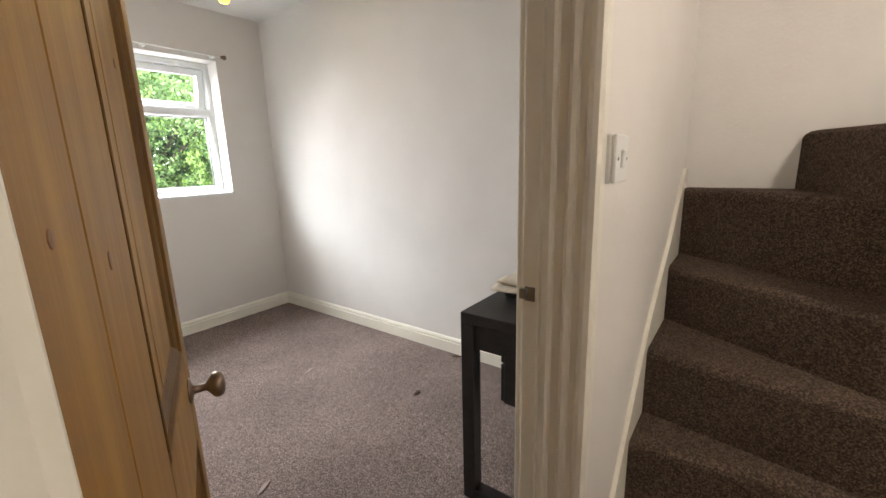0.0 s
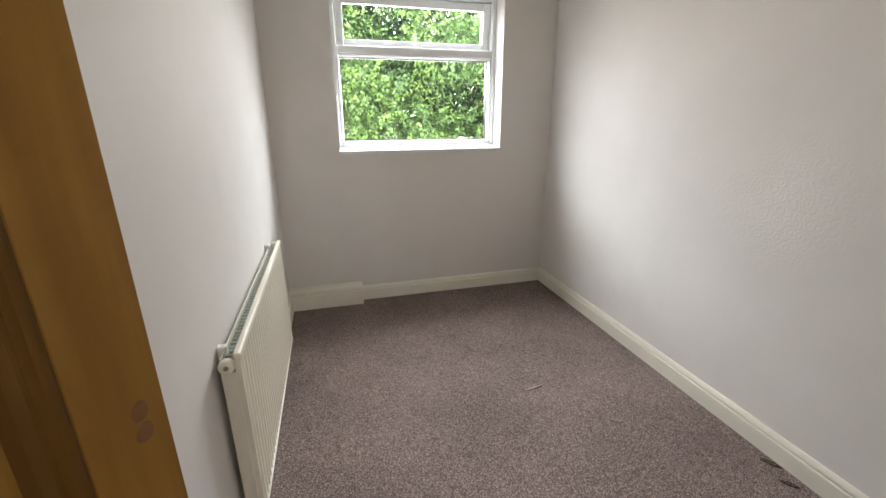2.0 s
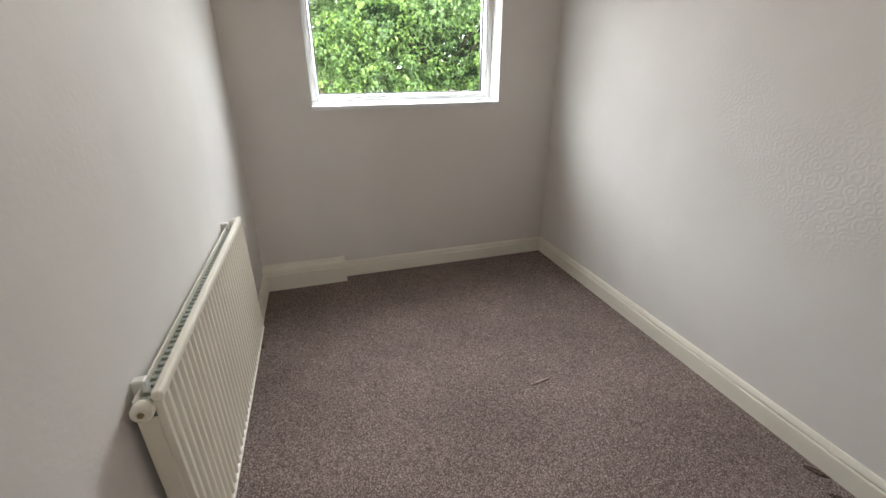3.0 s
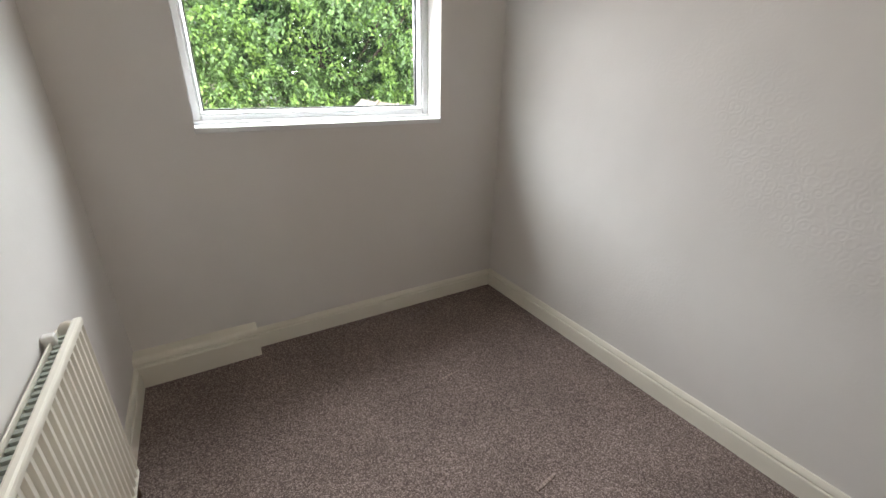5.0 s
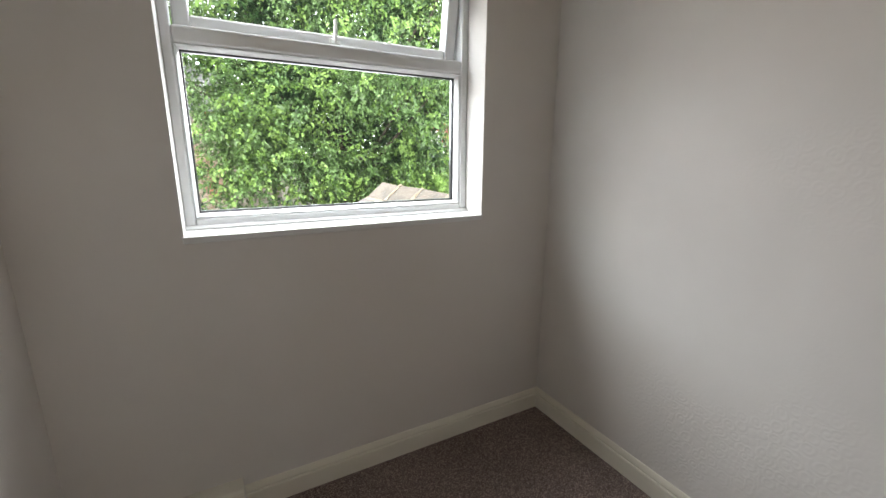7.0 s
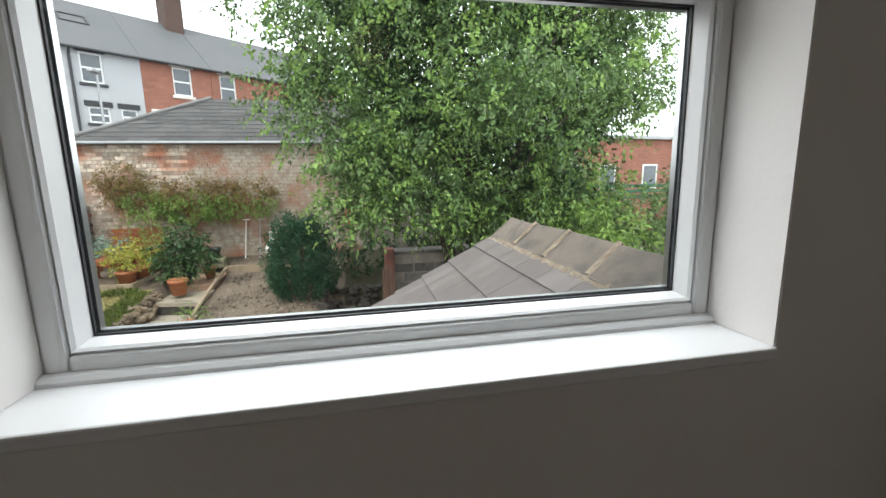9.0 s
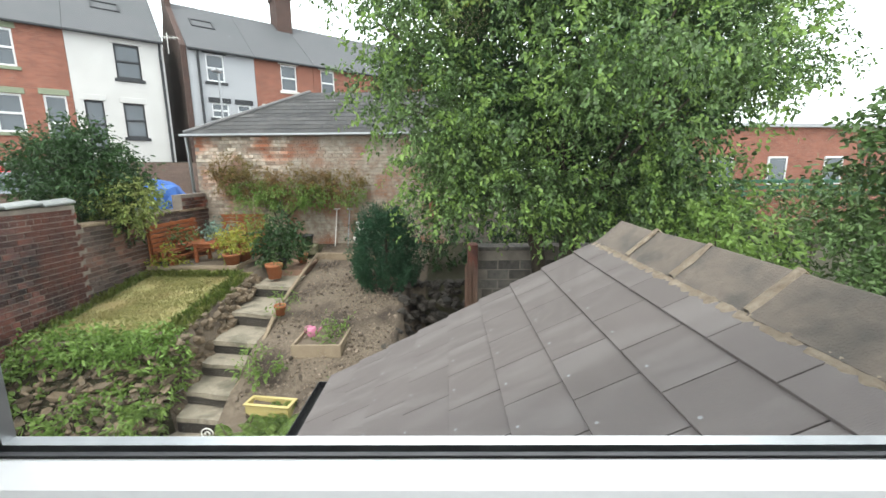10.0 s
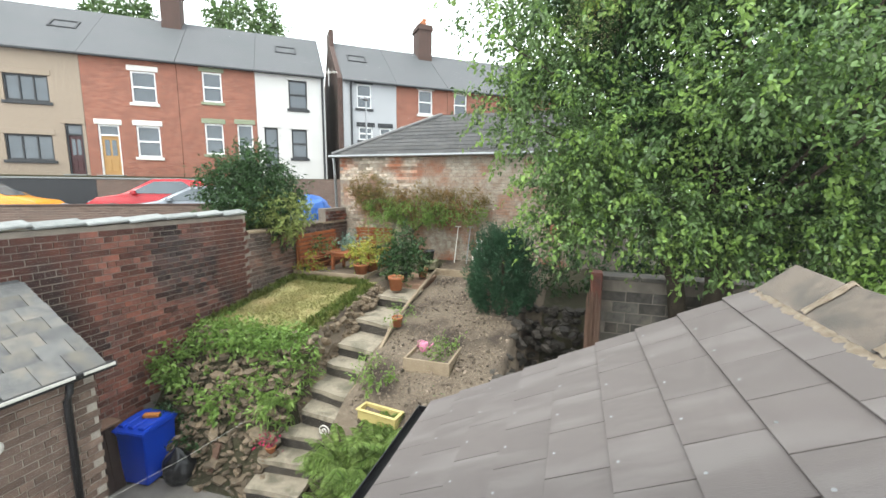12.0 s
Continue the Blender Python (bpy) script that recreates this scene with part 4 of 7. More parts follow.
def carpet_scar(x, y, rz, a, b):
    t = thing("carpet_scar", (x, y, 0), "small torn tuft standing up from the carpet", "carpet tear", "carpet tears", rz)
    bm = bmesh.new()
    for k in range(7):
        u = (k - 3) / 3.0
        q = 0.5 + 0.5 * (1 - u * u)
        add_box(bm, (u * a - 0.006, -b * q, 0.0), (u * a + 0.006, b * q * 0.6, 0.002 + 0.004 * q), 0.001)
    part("tuft", bm, SCAR if a > 0.03 else CARPET_S, t)


for x, y, rz, a, b in ((1.70, 2.62, 10, 0.045, 0.008), (1.69, 3.24, 8, 0.05, 0.004), (1.01, 1.97, 25, 0.032, 0.012), (1.88, 1.90, 15, 0.022, 0.012), (2.36, 1.96, -60, 0.028, 0.012), (2.33, 1.87, -50, 0.022, 0.010)):
    carpet_scar(x, y, rz, a, b)

# ---- outside: ground ----
YARD_Z = -2.9
P0, U_ST, N_ST = Vector((-18.6, 18.55, 0)), Vector((0.776, 0.631, 0)), Vector((0.631, -0.776, 0))
ST_RZ = math.degrees(math.atan2(0.631, 0.776))


def ramp_between(v, pts):
    return float(np.interp(v, [p[0] for p in pts], [p[1] for p in pts]))


def ground_z(x, y):
    d = (Vector((x, y, 0)) - P0).dot(N_ST)
    street = 0.22 if d < 7.5 else max(-1.2, 0.22 - (d - 7.5) * 0.12)
    if y > 14.6 or x < -5.0:
        return street if y > 9 else min(street, -1.3)
    if x > 4.2:
        return ramp_between(y, [(4, -2.6), (8, -1.8), (14, -0.7)])
    if x > 0.55:
        pit = -2.4
        return pit if y < 11.4 else ramp_between(y, [(11.4, -2.4), (12.0, -1.0), (14.5, -0.5)])
    if x > -1.68:
        return ramp_between(y, [(8.0, YARD_Z), (8.25, -2.0), (8.8, -1.62), (9.6, -1.27), (11.4, -0.90), (13.4, -0.60), (14.5, -0.5)])
    if x > -2.5:
        return ramp_between(y, [(7.6, YARD_Z), (8.6, -2.6), (9.6, -1.9), (10.7, -1.38), (12.0, -0.98), (13.3, -0.76), (14.5, -0.5)])
    if x < -2.98 and y > 12.02:
        return -0.55
    return ramp_between(y, [(8.0, YARD_Z), (8.3, -2.3), (9.15, -1.12), (9.6, -0.98), (11.7, -0.70), (14.5, -0.5)])


def ground():
    xs = sorted(set([-300, -120, -60, -40, -30, -25, -20, -16, -13, -11, -9, -7.5, -6.2, -5.02] + [round(-4.98 + 0.12 * k, 3) for k in range(78)] + [5, 6, 8, 10, 13, 17, 22, 30, 45, 80, 160, 300]))
    ys = sorted(set([4.21, 5, 6, 7, 7.4] + [round(7.6 + 0.12 * k, 3) for k in range(58)] + [14.7, 15.5, 17, 19, 22, 26, 30, 36, 45, 60, 100, 200, 400, 800]))
    verts, faces, mats = [], [], []
    for y in ys:
        for x in xs:
            n = 0.035 * noise.noise(Vector((x * 1.7, y * 1.7, 0))) + 0.02 * noise.noise(Vector((x * 6, y * 6, 2))) if 7.9 < y < 14.5 and -5 < x < 4.2 else 0
            verts.append((x, y, ground_z(x, y) + n))
    nx = len(xs)
    for j in range(len(ys) - 1):
        for i in range(nx - 1):
            faces.append((j * nx + i, j * nx + i + 1, (j + 1) * nx + i + 1, (j + 1) * nx + i))
            x, y = (xs[i] + xs[i + 1]) / 2, (ys[j] + ys[j + 1]) / 2
            d = (Vector((x, y, 0)) - P0).dot(N_ST)
            if -4.98 < x < -2.72 and 9.2 < y < 12.0:
                k = 1
            elif -1.9 < x < 0.9 and 8.2 < y < 14.5 or -2.73 < x < -2.3 and 8.9 < y < 14.5 or -4.98 < x < -2.4 and 11.7 < y < 14.5:
                k = 2
            elif -4.98 < x < 0.5 and y < 8.0:
                k = 3
            elif (y > 14.6 or x < -5) and 1.5 < d < 7.4:
                k = 4
            else:
                k = 0
            mats.append(k)
    me = bpy.data.meshes.new("ground")
    me.from_pydata(verts, [], faces)
    for m in (BANK, LAWN, SOIL, YARD, TARMAC):
        me.materials.append(m)
    me.polygons.foreach_set("material_index", mats)
    for p in me.polygons:
        p.use_smooth = True
    tagged(new("ground", me), "terraced garden ground of earth, dry lawn and concrete", kind="structure")


ground()


# ---- masonry pieces ----
def chamfer_block(name, a, b, c, ch, material):
    """A block a long, b deep, c high, its front edges worn back; origin at the middle of its back."""
    v = [(-a / 2, 0, -c / 2), (a / 2, 0, -c / 2), (a / 2, 0, c / 2), (-a / 2, 0, c / 2),
         (-a / 2, b - ch, -c / 2), (a / 2, b - ch, -c / 2), (a / 2, b - ch, c / 2), (-a / 2, b - ch, c / 2),
         (-a / 2 + ch, b, -c / 2 + ch), (a / 2 - ch, b, -c / 2 + ch), (a / 2 - ch, b, c / 2 - ch), (-a / 2 + ch, b, c / 2 - ch)]
    f = [(0, 1, 2, 3), (0, 4, 5, 1), (1, 5, 6, 2), (2, 6, 7, 3), (3, 7, 4, 0), (4, 8, 9, 5), (5, 9, 10, 6), (6, 10, 11, 7), (7, 11, 8, 4), (8, 11, 10, 9)]
    me = bpy.data.meshes.new(name)
    me.from_pydata(v, [], f)
    bm = bmesh.new()
    bm.from_mesh(me)
    bmesh.ops.recalc_face_normals(bm, faces=bm.faces)
    bm.to_mesh(me)
    bm.free()
    me.materials.append(material)
    return me


def brick_face(parent, start, along, out, length, low, high, material, course=0.09, stretch=0.24, keep=lambda s, z: True, budget=300, near=lambda s, z: s, seed=1, joint=0.011):
    """Courses of bricks over a wall face. low(s), high(s): heights at a distance along it."""
    rr = random.Random(seed)
    start, along, out = Vector(start), Vector(along).normalized(), Vector(out).normalized()
    kinds = {q: chamfer_block("brick", stretch * q - joint, 0.022, course - joint, 0.004, material) for q in (1.0, 0.5)}
    spots = []
    z = min(low(0), low(length), low(length / 2))
    row = 0
    while z < max(high(0), high(length)):
        q = 0.5 if row % 4 == 3 else 1.0
        s = -stretch * (0.5 if row % 2 else 0.0) * q
        while s < length:
            m = s + stretch * q / 2
            if 0 < m < length and low(m) - 0.02 < z and z + course <= high(m) + 0.01 and keep(m, z + course / 2):
                spots.append((near(m, z), m, z + course / 2, q))
            s += stretch * q
        z += course
        row += 1
    spots.sort()
    rot = Matrix((along, out, (0, 0, 1))).transposed().to_4x4()
    verts, faces = [], []
    for k, (_, s, z, q) in enumerate(spots):
        jit = Matrix.Rotation(rr.uniform(-0.012, 0.012), 4, "Y")
        m = Matrix.Translation(start + along * s + Vector((0, 0, z)) + out * rr.uniform(-0.010, 0.0)) @ rot @ jit
        if k < budget:
            piece("brick", kinds[q], parent, m)
        else:
            o = len(verts)
            verts += [tuple(m @ v.co) for v in kinds[q].vertices]
            faces += [tuple(o + i for i in p.vertices) for p in kinds[q].polygons]
    if verts:
        me = bpy.data.meshes.new("brickwork")
        me.from_pydata(verts, [], faces)
        me.materials.append(material)
        ob = new("brickwork", me)
        ob.parent = parent
        ob["kind"] = "stuff"


def stone_mesh(name, seed, material, flat=0.62):
    bm = bmesh.new()
    bmesh.ops.create_icosphere(bm, subdivisions=1, radius=1)
    rr = random.Random(seed)
    for v in bm.verts:
        q = Vector(v.co)
        for ax in range(3):
            q[ax] = max(-0.62, min(0.62, q[ax])) * rr.uniform(0.86, 1.18)
        v.co = Vector((q.x, q.y * 0.75, q.z * flat)) * 0.5
    me = bpy.data.meshes.new(name)
    bm.to_mesh(me)
    bm.free()
    me.materials.append(material)
    return me


# ---- tall garden wall on the boundary ----
def garden_wall():
    WX = -4.90
    w = tagged(new("wall_garden"), "tall soot-stained red brick garden wall with stone coping", kind="structure")
    low = lambda s: ramp_between(4.3 + s, [(4.3, -2.9), (7.6, -2.9), (8.1, -2.3), (9.3, -1.15), (10.6, -0.85)])
    high = lambda s: 0.86 + 0.0 * s
    part("core", box((WX - 0.23, 4.3, -3.1), (WX - 0.004, 10.6, 0.86)), MORTAR_W, w)
    zc = 0.862
    y = 4.3
    k = 0
    cop = bmesh.new()
    v = [cop.verts.new(p) for p in ((-0.17, 0, 0), (0.17, 0, 0), (0.17, 0, 0.035), (0.0, 0, 0.085), (-0.17, 0, 0.035))]
    v2 = [cop.verts.new((p.co.x, 0.56, p.co.z)) for p in v]
    for i in range(5):
        cop.faces.new((v[i], v[(i + 1) % 5], v2[(i + 1) % 5], v2[i]))
    cop.faces.new(v)
    cop.faces.new(v2[::-1])
    bmesh.ops.recalc_face_normals(cop, faces=cop.faces)
    bmesh.ops.bevel(cop, geom=cop.edges[:], offset=0.008, segments=1, affect="EDGES")
    me = bpy.data.meshes.new("coping_stone")
    cop.to_mesh(me)
    cop.free()
    me.materials.append(COPING)
    while y < 10.5:
        piece("coping_stone", me, w, pose(WX - 0.12, y, zc + RND.uniform(0, 0.014), RND.uniform(2.0, 4.5), RND.uniform(-3, 3), RND.uniform(-2, 2)))
        y += 0.575
    brick_face(w, (WX - 0.012, 4.3, 0), (0, 1, 0), (1, 0, 0), 6.3, low, high, BRICK, near=lambda s, z: abs(s - 4.4), keep=lambda s, z: s > 2.2, seed=3)
    brick_face(w, (WX - 0.22, 10.588, 0), (1, 0, 0), (0, 1, 0), 0.22, lambda s: -0.8, lambda s: 0.86, BRICK, seed=4)


def low_wall():
    w = tagged(new("wall_low"), "lower blackened brick boundary wall with flat stone tops", kind="structure")
    WX = -4.92
    part("core", box((WX - 0.23, 10.62, -1.2), (WX - 0.004, 14.48, 0.46)), MORTAR_W, w)
    brick_face(w, (WX - 0.012, 10.6, 0), (0, 1, 0), (1, 0, 0), 3.9, lambda s: -0.8, lambda s: 0.46, BRICK_S, near=lambda s, z: s, seed=5, budget=200)
    part("core", box((WX - 0.23, 13.45, 0.515), (WX - 0.004, 14.48, 0.86)), MORTAR_W, w)
    brick_face(w, (WX - 0.012, 13.45, 0), (0, 1, 0), (1, 0, 0), 1.03, lambda s: 0.515, lambda s: 0.86, BRICK, seed=6, budget=60)
    me = chamfer_block("coping_stone", 0.5, 0.30, 0.05, 0.006, RUBBLE)
    for k in range(7):
        piece("coping_stone", me, w, pose(WX - 0.26, 10.9 + k * 0.53, 0.488, 0, RND.uniform(-1, 1), -90 + RND.uniform(-2, 2)) @ Matrix.Translation((0, 0, 0)))


garden_wall()
low_wall()


# ---- outhouse beside the yard ----
def outhouse():
    t = thing("outhouse", (-4.2, 5.6, YARD_Z), "brown brick outhouse with a mossy grey slate roof", "outhouse")
    X0, YE = -3.68, 6.92
    o = Vector((-4.2, 5.6, YARD_Z))
    loc = lambda p: tuple(Vector(p) - o)
    part("wall", box(loc((-4.86, 4.25, YARD_Z)), loc((X0 - 0.004, YE, -0.56))), MORTAR_P, t)
    br = part("brick_side", box(loc((X0 - 0.02, 4.25, YARD_Z)), loc((X0 - 0.008, YE, -0.58))), MORTAR_P, t)
    brick_face(br, loc((X0 - 0.010, 4.3, YARD_Z)), (0, 1, 0), (1, 0, 0), YE - 4.3, lambda s: 0.0, lambda s: 2.34, BRICK_G, course=0.085, near=lambda s, z: -s - z * 0.4, seed=8, budget=260)
    # roof: slates laid in courses up to the boundary wall
    sl = radians(33)
    ex, ez = -3.56, -0.56
    deck = part("roof_deck", prism([(0, 4.25 - o.y), (1.62, 4.25 - o.y), (1.62, YE + 0.05 - o.y), (0, YE + 0.05 - o.y)], -0.03, -0.012), DECK, t)
    frame_m = Matrix.Translation((ex - o.x, 0, ez - o.z)) @ Matrix.Rotation(sl, 4, "Y") @ Matrix.Diagonal((-1, 1, 1, 1))
    deck.data.transform(frame_m)
    deck.data.flip_normals()
    me = chamfer_block("slate", 0.292, 0.012, 0.30, 0.003, SLATE_O)
    half = chamfer_block("half_slate", 0.142, 0.012, 0.30, 0.003, SLATE_O)
    for r in range(7):
        for c in range(11):
            y = YE + 0.06 - 0.15 - c * 0.30 - (0.15 if r % 2 else 0)
            if y < 4.4:
                continue
            m = Matrix.Translation((ex - o.x, y - o.y, ez - o.z)) @ Matrix.Rotation(sl, 4, "Y") @ Matrix.Translation((-0.12 - r * 0.205, RND.uniform(-0.004, 0.004), 0.004)) @ Matrix.Rotation(radians(2.6), 4, "Y") @ Matrix(((0, 0, -1, 0), (1, 0, 0, 0), (0, 1, 0, 0), (0, 0, 0, 1)))
            piece("slate", me, t, m)
            if r % 2 and c == 0:
                piece("half_slate", half, t, m @ Matrix.Translation((0.224, 0, 0)))
    part("gutter", box(loc((-3.60, 4.25, -0.635)), loc((-3.49, YE + 0.14, -0.565)), 0.012, 2), BLACKP, t, "black plastic gutter with a flaking white lip")
    part("gutter_lip", boxes((loc((-3.492, 4.3, -0.600)), loc((-3.484, YE - 0.28, -0.567))), (loc((-3.492, YE - 0.2, -0.600)), loc((-3.484, YE + 0.12, -0.567)))), WHITEP, t)
    part("fascia", box(loc((X0, 4.25, -0.66)), loc((X0 + 0.02, YE, -0.56))), BLACKP, t)
    part("downpipe", tube([loc((-3.55, YE - 0.30, -0.62)), loc((-3.58, YE - 0.30, -0.76)), loc((-3.635, YE - 0.30, -0.86)), loc((-3.635, YE - 0.30, YARD_Z + 0.02))], 0.036, 12), BLACKP, t, "black plastic downpipe", True)
    part("vent_cap", lathe([(0, 0), (0.075, 0), (0.075, 0.02), (0.05, 0.035), (0.03, 0.02), (0, 0.02)], 20, Matrix.Translation(loc((X0 + 0.012, 6.02, -1.05))) @ Matrix.Rotation(radians(90), 4, "Y")), WHITEP, t, "round white vent cover", True)


outhouse()


# ---- kitchen roof under the window ----
def kitchen_roof():
    SX, SZ, SLOPE = 2.55, 0.93, math.atan(0.53)       # ridge line and pitch
    YV, Y0 = 6.54, 4.125
    t = thing("kitchen_extension", (1.5, 5.4, YARD_Z), "single-storey extension with grey fibre-cement slates and stone-coloured ridge tiles", "extension")
    o = Vector((1.5, 5.4, YARD_Z))
    body = prism([(0.62 - o.x, Y0 - o.y), (4.48 - o.x, Y0 - o.y), (4.48 - o.x, YV - 0.06 - o.y), (0.62 - o.x, YV - 0.06 - o.y)], 0, 2.74)
    part("wall", body, BRICK_G, t)
    bm = bmesh.new()
    tri = [(0.52, -0.20), (SX, SZ - 0.03), (4.58, -0.20)]
    a = [bm.verts.new((x - o.x, Y0 - o.y, z - o.z)) for x, z in tri]
    b = [bm.verts.new((x - o.x, YV - 0.03 - o.y, z - o.z)) for x, z in tri]
    for k in range(3):
        bm.faces.new((a[k], a[(k + 1) % 3], b[(k + 1) % 3], b[k]))
    bm.faces.new(a)
    bm.faces.new(b[::-1])
    bmesh.ops.recalc_face_normals(bm, faces=bm.faces)
    part("roof_core", bm, MORTAR_W, t)
    gauge = 0.2472
    L = 0.302
    me = chamfer_block("slate", L - 0.004, 0.012, 0.40, 0.0015, SLATE_N)
    half = chamfer_block("slate", L / 2 - 0.004, 0.012, 0.40, 0.0015, SLATE_N)
    top = chamfer_block("slate", L - 0.004, 0.012, 0.27, 0.0015, SLATE_N)
    down = Vector((-math.cos(SLOPE), 0, -math.sin(SLOPE)))
    outn = Vector((-math.sin(SLOPE), 0, math.cos(SLOPE)))
    nail = lathe([(0, 0), (0.007, 0), (0.0065, 0.0015), (0, 0.002)], 8)
    nm = bpy.data.meshes.new("slate_rivet")
    nail.to_mesh(nm)
    nail.free()
    nm.materials.append(STEEL)
    for side in (1, -1):
        for r in range(9):
            xt = SX - 0.30 - r * gauge * math.cos(SLOPE)
            y = YV + 0.04
            first = True
            while y > Y0 + 0.03:
                w = L
                data = me if r else top
                if first and r % 2:
                    w, data = L / 2, half
                first = False
                yc = y - w / 2
                if yc - w / 2 < Y0 - 0.0:
                    yc = Y0 + w / 2
                tail = Vector((xt, yc, SZ - 0.53 * (SX - xt)))
                mid = tail - down * (0.20 if r else 0.135) + outn * (0.0115 if r else 0.0145)
                rot = Matrix((Vector((0, -1, 0)), outn, -down)).transposed().to_4x4()
                m = Matrix.Translation(mid - o) @ rot @ Matrix.Rotation(radians(2.8 + RND.uniform(-0.1, 0.35)), 4, "X") @ Matrix.Rotation(RND.uniform(-0.004, 0.004), 4, "Y")
                if side < 0:
                    m = Matrix.Translation((2 * (SX - o.x), 0, 0)) @ Matrix.Rotation(math.pi, 4, "Z") @ Matrix.Translation((0, -2 * (yc - o.y), 0)) @ m if r < 3 else None
                if m is not None:
                    ob = piece("slate", data, t, m)
                    if side > 0 and data is me:
                        piece("rivet", nm, ob, Matrix.Translation((0.0, 0.0112, -0.17)) @ Matrix.Rotation(radians(-90), 4, "X"))
                y -= w
    # verge mortar and barge under the gable edge
    part("verge", tube([(SX - o.x, YV - 0.03 - o.y, SZ - 0.02 - o.z), (0.50 - o.x, YV - 0.03 - o.y, -0.175 - o.z)], 0.018, 6), MORTAR, t)
    # ridge tiles: angled, bedded in sandy mortar
    tl = 0.485
    sec = [(-0.172, -0.052), (-0.16, -0.045), (-0.004, 0.092), (0.004, 0.092), (0.16, -0.045), (0.172, -0.052), (0.165, -0.066), (0.0, 0.07), (-0.165, -0.066)]
    bm = bmesh.new()
    a = [bm.verts.new((x, -tl / 2 + 0.012, z)) for x, z in sec]
    b = [bm.verts.new((x, tl / 2 - 0.012, z)) for x, z in sec]
    for k in range(len(sec)):
        bm.faces.new((a[k], a[(k + 1) % len(sec)], b[(k + 1) % len(sec)], b[k]))
    bm.faces.new(a)
    bm.faces.new(b[::-1])
    bmesh.ops.recalc_face_normals(bm, faces=bm.faces)
    rm = bpy.data.meshes.new("ridge_tile")
    bm.to_mesh(rm)
    bm.free()
    rm.materials.append(RIDGE)
    for k in range(5):
        yc = YV + 0.02 - tl / 2 - k * tl
        piece("ridge_tile", rm, t, Matrix.Translation((SX - o.x + RND.uniform(-0.006, 0.006), yc - o.y, SZ - 0.005 + RND.uniform(-0.008, 0.004) - o.z)) @ Matrix.Rotation(radians(RND.uniform(-1.2, 1.2)), 4, "X"))
        # mortar fillet across the joint
        bm = bmesh.new()
        ys = yc - tl / 2 + RND.uniform(-0.006, 0.006)
        rows = []
        for q in range(9):
            u = q / 8
            x = -0.166 + 0.332 * u
            z = -0.052 + (0.146 * (1 - abs(2 * u - 1)))
            w = 0.022 + 0.020 * noise.noise(Vector((x * 30, ys * 9, 0)))
            rows.append([bm.verts.new((SX + x - o.x, ys + s * w - o.y, SZ + z + h - 0.002 - o.z)) for s, h in ((-1, 0), (-0.6, 0.009), (0.6, 0.010), (1, 0))])
        for p, q in zip(rows, rows[1:]):
            for i in range(3):
                bm.faces.new((p[i], p[i + 1], q[i + 1], q[i]))
        bmesh.ops.solidify(bm, geom=bm.faces[:], thickness=0.012)
        bmesh.ops.recalc_face_normals(bm, faces=bm.faces)
        part("joint_mortar", bm, MORTAR, t, "", True)
    for sx in (-1, 1):
        bm = bmesh.new()
        rows = []
        for k in range(150):
            y = YV + 0.015 - k * (YV - Y0) / 149
            n1, n2 = noise.noise(Vector((y * 11, sx, 0))), noise.noise(Vector((y * 31, 4, sx)))
            inner, outer = 0.150, 0.218 + 0.016 * n1 + 0.010 * n2
            row = []
            for q, lift in ((0.0, 0.0), (0.25, 0.030), (0.7, 0.026), (1.0, 0.004)):
                d = inner + (outer - inner) * q
                row.append(bm.verts.new((SX + sx * d - o.x, y - o.y, SZ - 0.53 * d + lift * (1 + 0.35 * n2) + 0.004 - o.z)))
            rows.append(row)
        for p, q in zip(rows, rows[1:]):
            for i in range(3):
                bm.faces.new((p[i], p[i + 1], q[i + 1], q[i]))
        bmesh.ops.solidify(bm, geom=bm.faces[:], thickness=0.008)
        bmesh.ops.recalc_face_normals(bm, faces=bm.faces)
        part("bedding_mortar", bm, MORTAR, t, "lumpy sand-coloured mortar bedding", True)
    part("end_mortar", prism([(-0.12, -0.02), (0.12, -0.02), (0.0, 0.085)], -0.02, 0.03), MORTAR, t).data.transform(Matrix.Translation((SX - o.x, YV - 0.005 - o.y, SZ - o.z)) @ Matrix.Rotation(radians(90), 4, "X"))
    # gutter along the low edge
    gx, gz = 0.43, -0.215
    bm = bmesh.new()
    sec = [(0.062 * math.cos(math.pi + math.pi * k / 8), 0.062 * math.sin(math.pi + math.pi * k / 8)) for k in range(9)]
    sec += [(q[0] * 0.92, q[1] * 0.92) for q in sec[::-1]]
    a = [bm.verts.new((gx + p - o.x, Y0 - o.y, gz + q - o.z)) for p, q in sec]
    b = [bm.verts.new((gx + p - o.x, YV + 0.10 - o.y, gz + q - o.z)) for p, q in sec]
    for k in range(len(sec)):
        bm.faces.new((a[k], a[(k + 1) % len(sec)], b[(k + 1) % len(sec)], b[k]))
    bm.faces.new(a)
    bm.faces.new(b[::-1])
    bmesh.ops.recalc_face_normals(bm, faces=bm.faces)
    part("gutter", bm, BLACKP, t, "black half-round plastic gutter")
    part("gutter_end", prism([(gx - 0.06 - o.x, YV + 0.10 - o.y), (gx + 0.06 - o.x, YV + 0.10 - o.y), (gx + 0.06 - o.x, YV + 0.108 - o.y), (gx - 0.06 - o.x, YV + 0.108 - o.y)], gz - 0.06 - o.z, gz - o.z), BLACKP, t)
    part("fascia", box((0.495 - o.x, Y0 - o.y, -0.36 - o.z), (0.515 - o.x, YV - 0.02 - o.y, -0.20 - o.z)), BLACKP, t)


kitchen_roof()


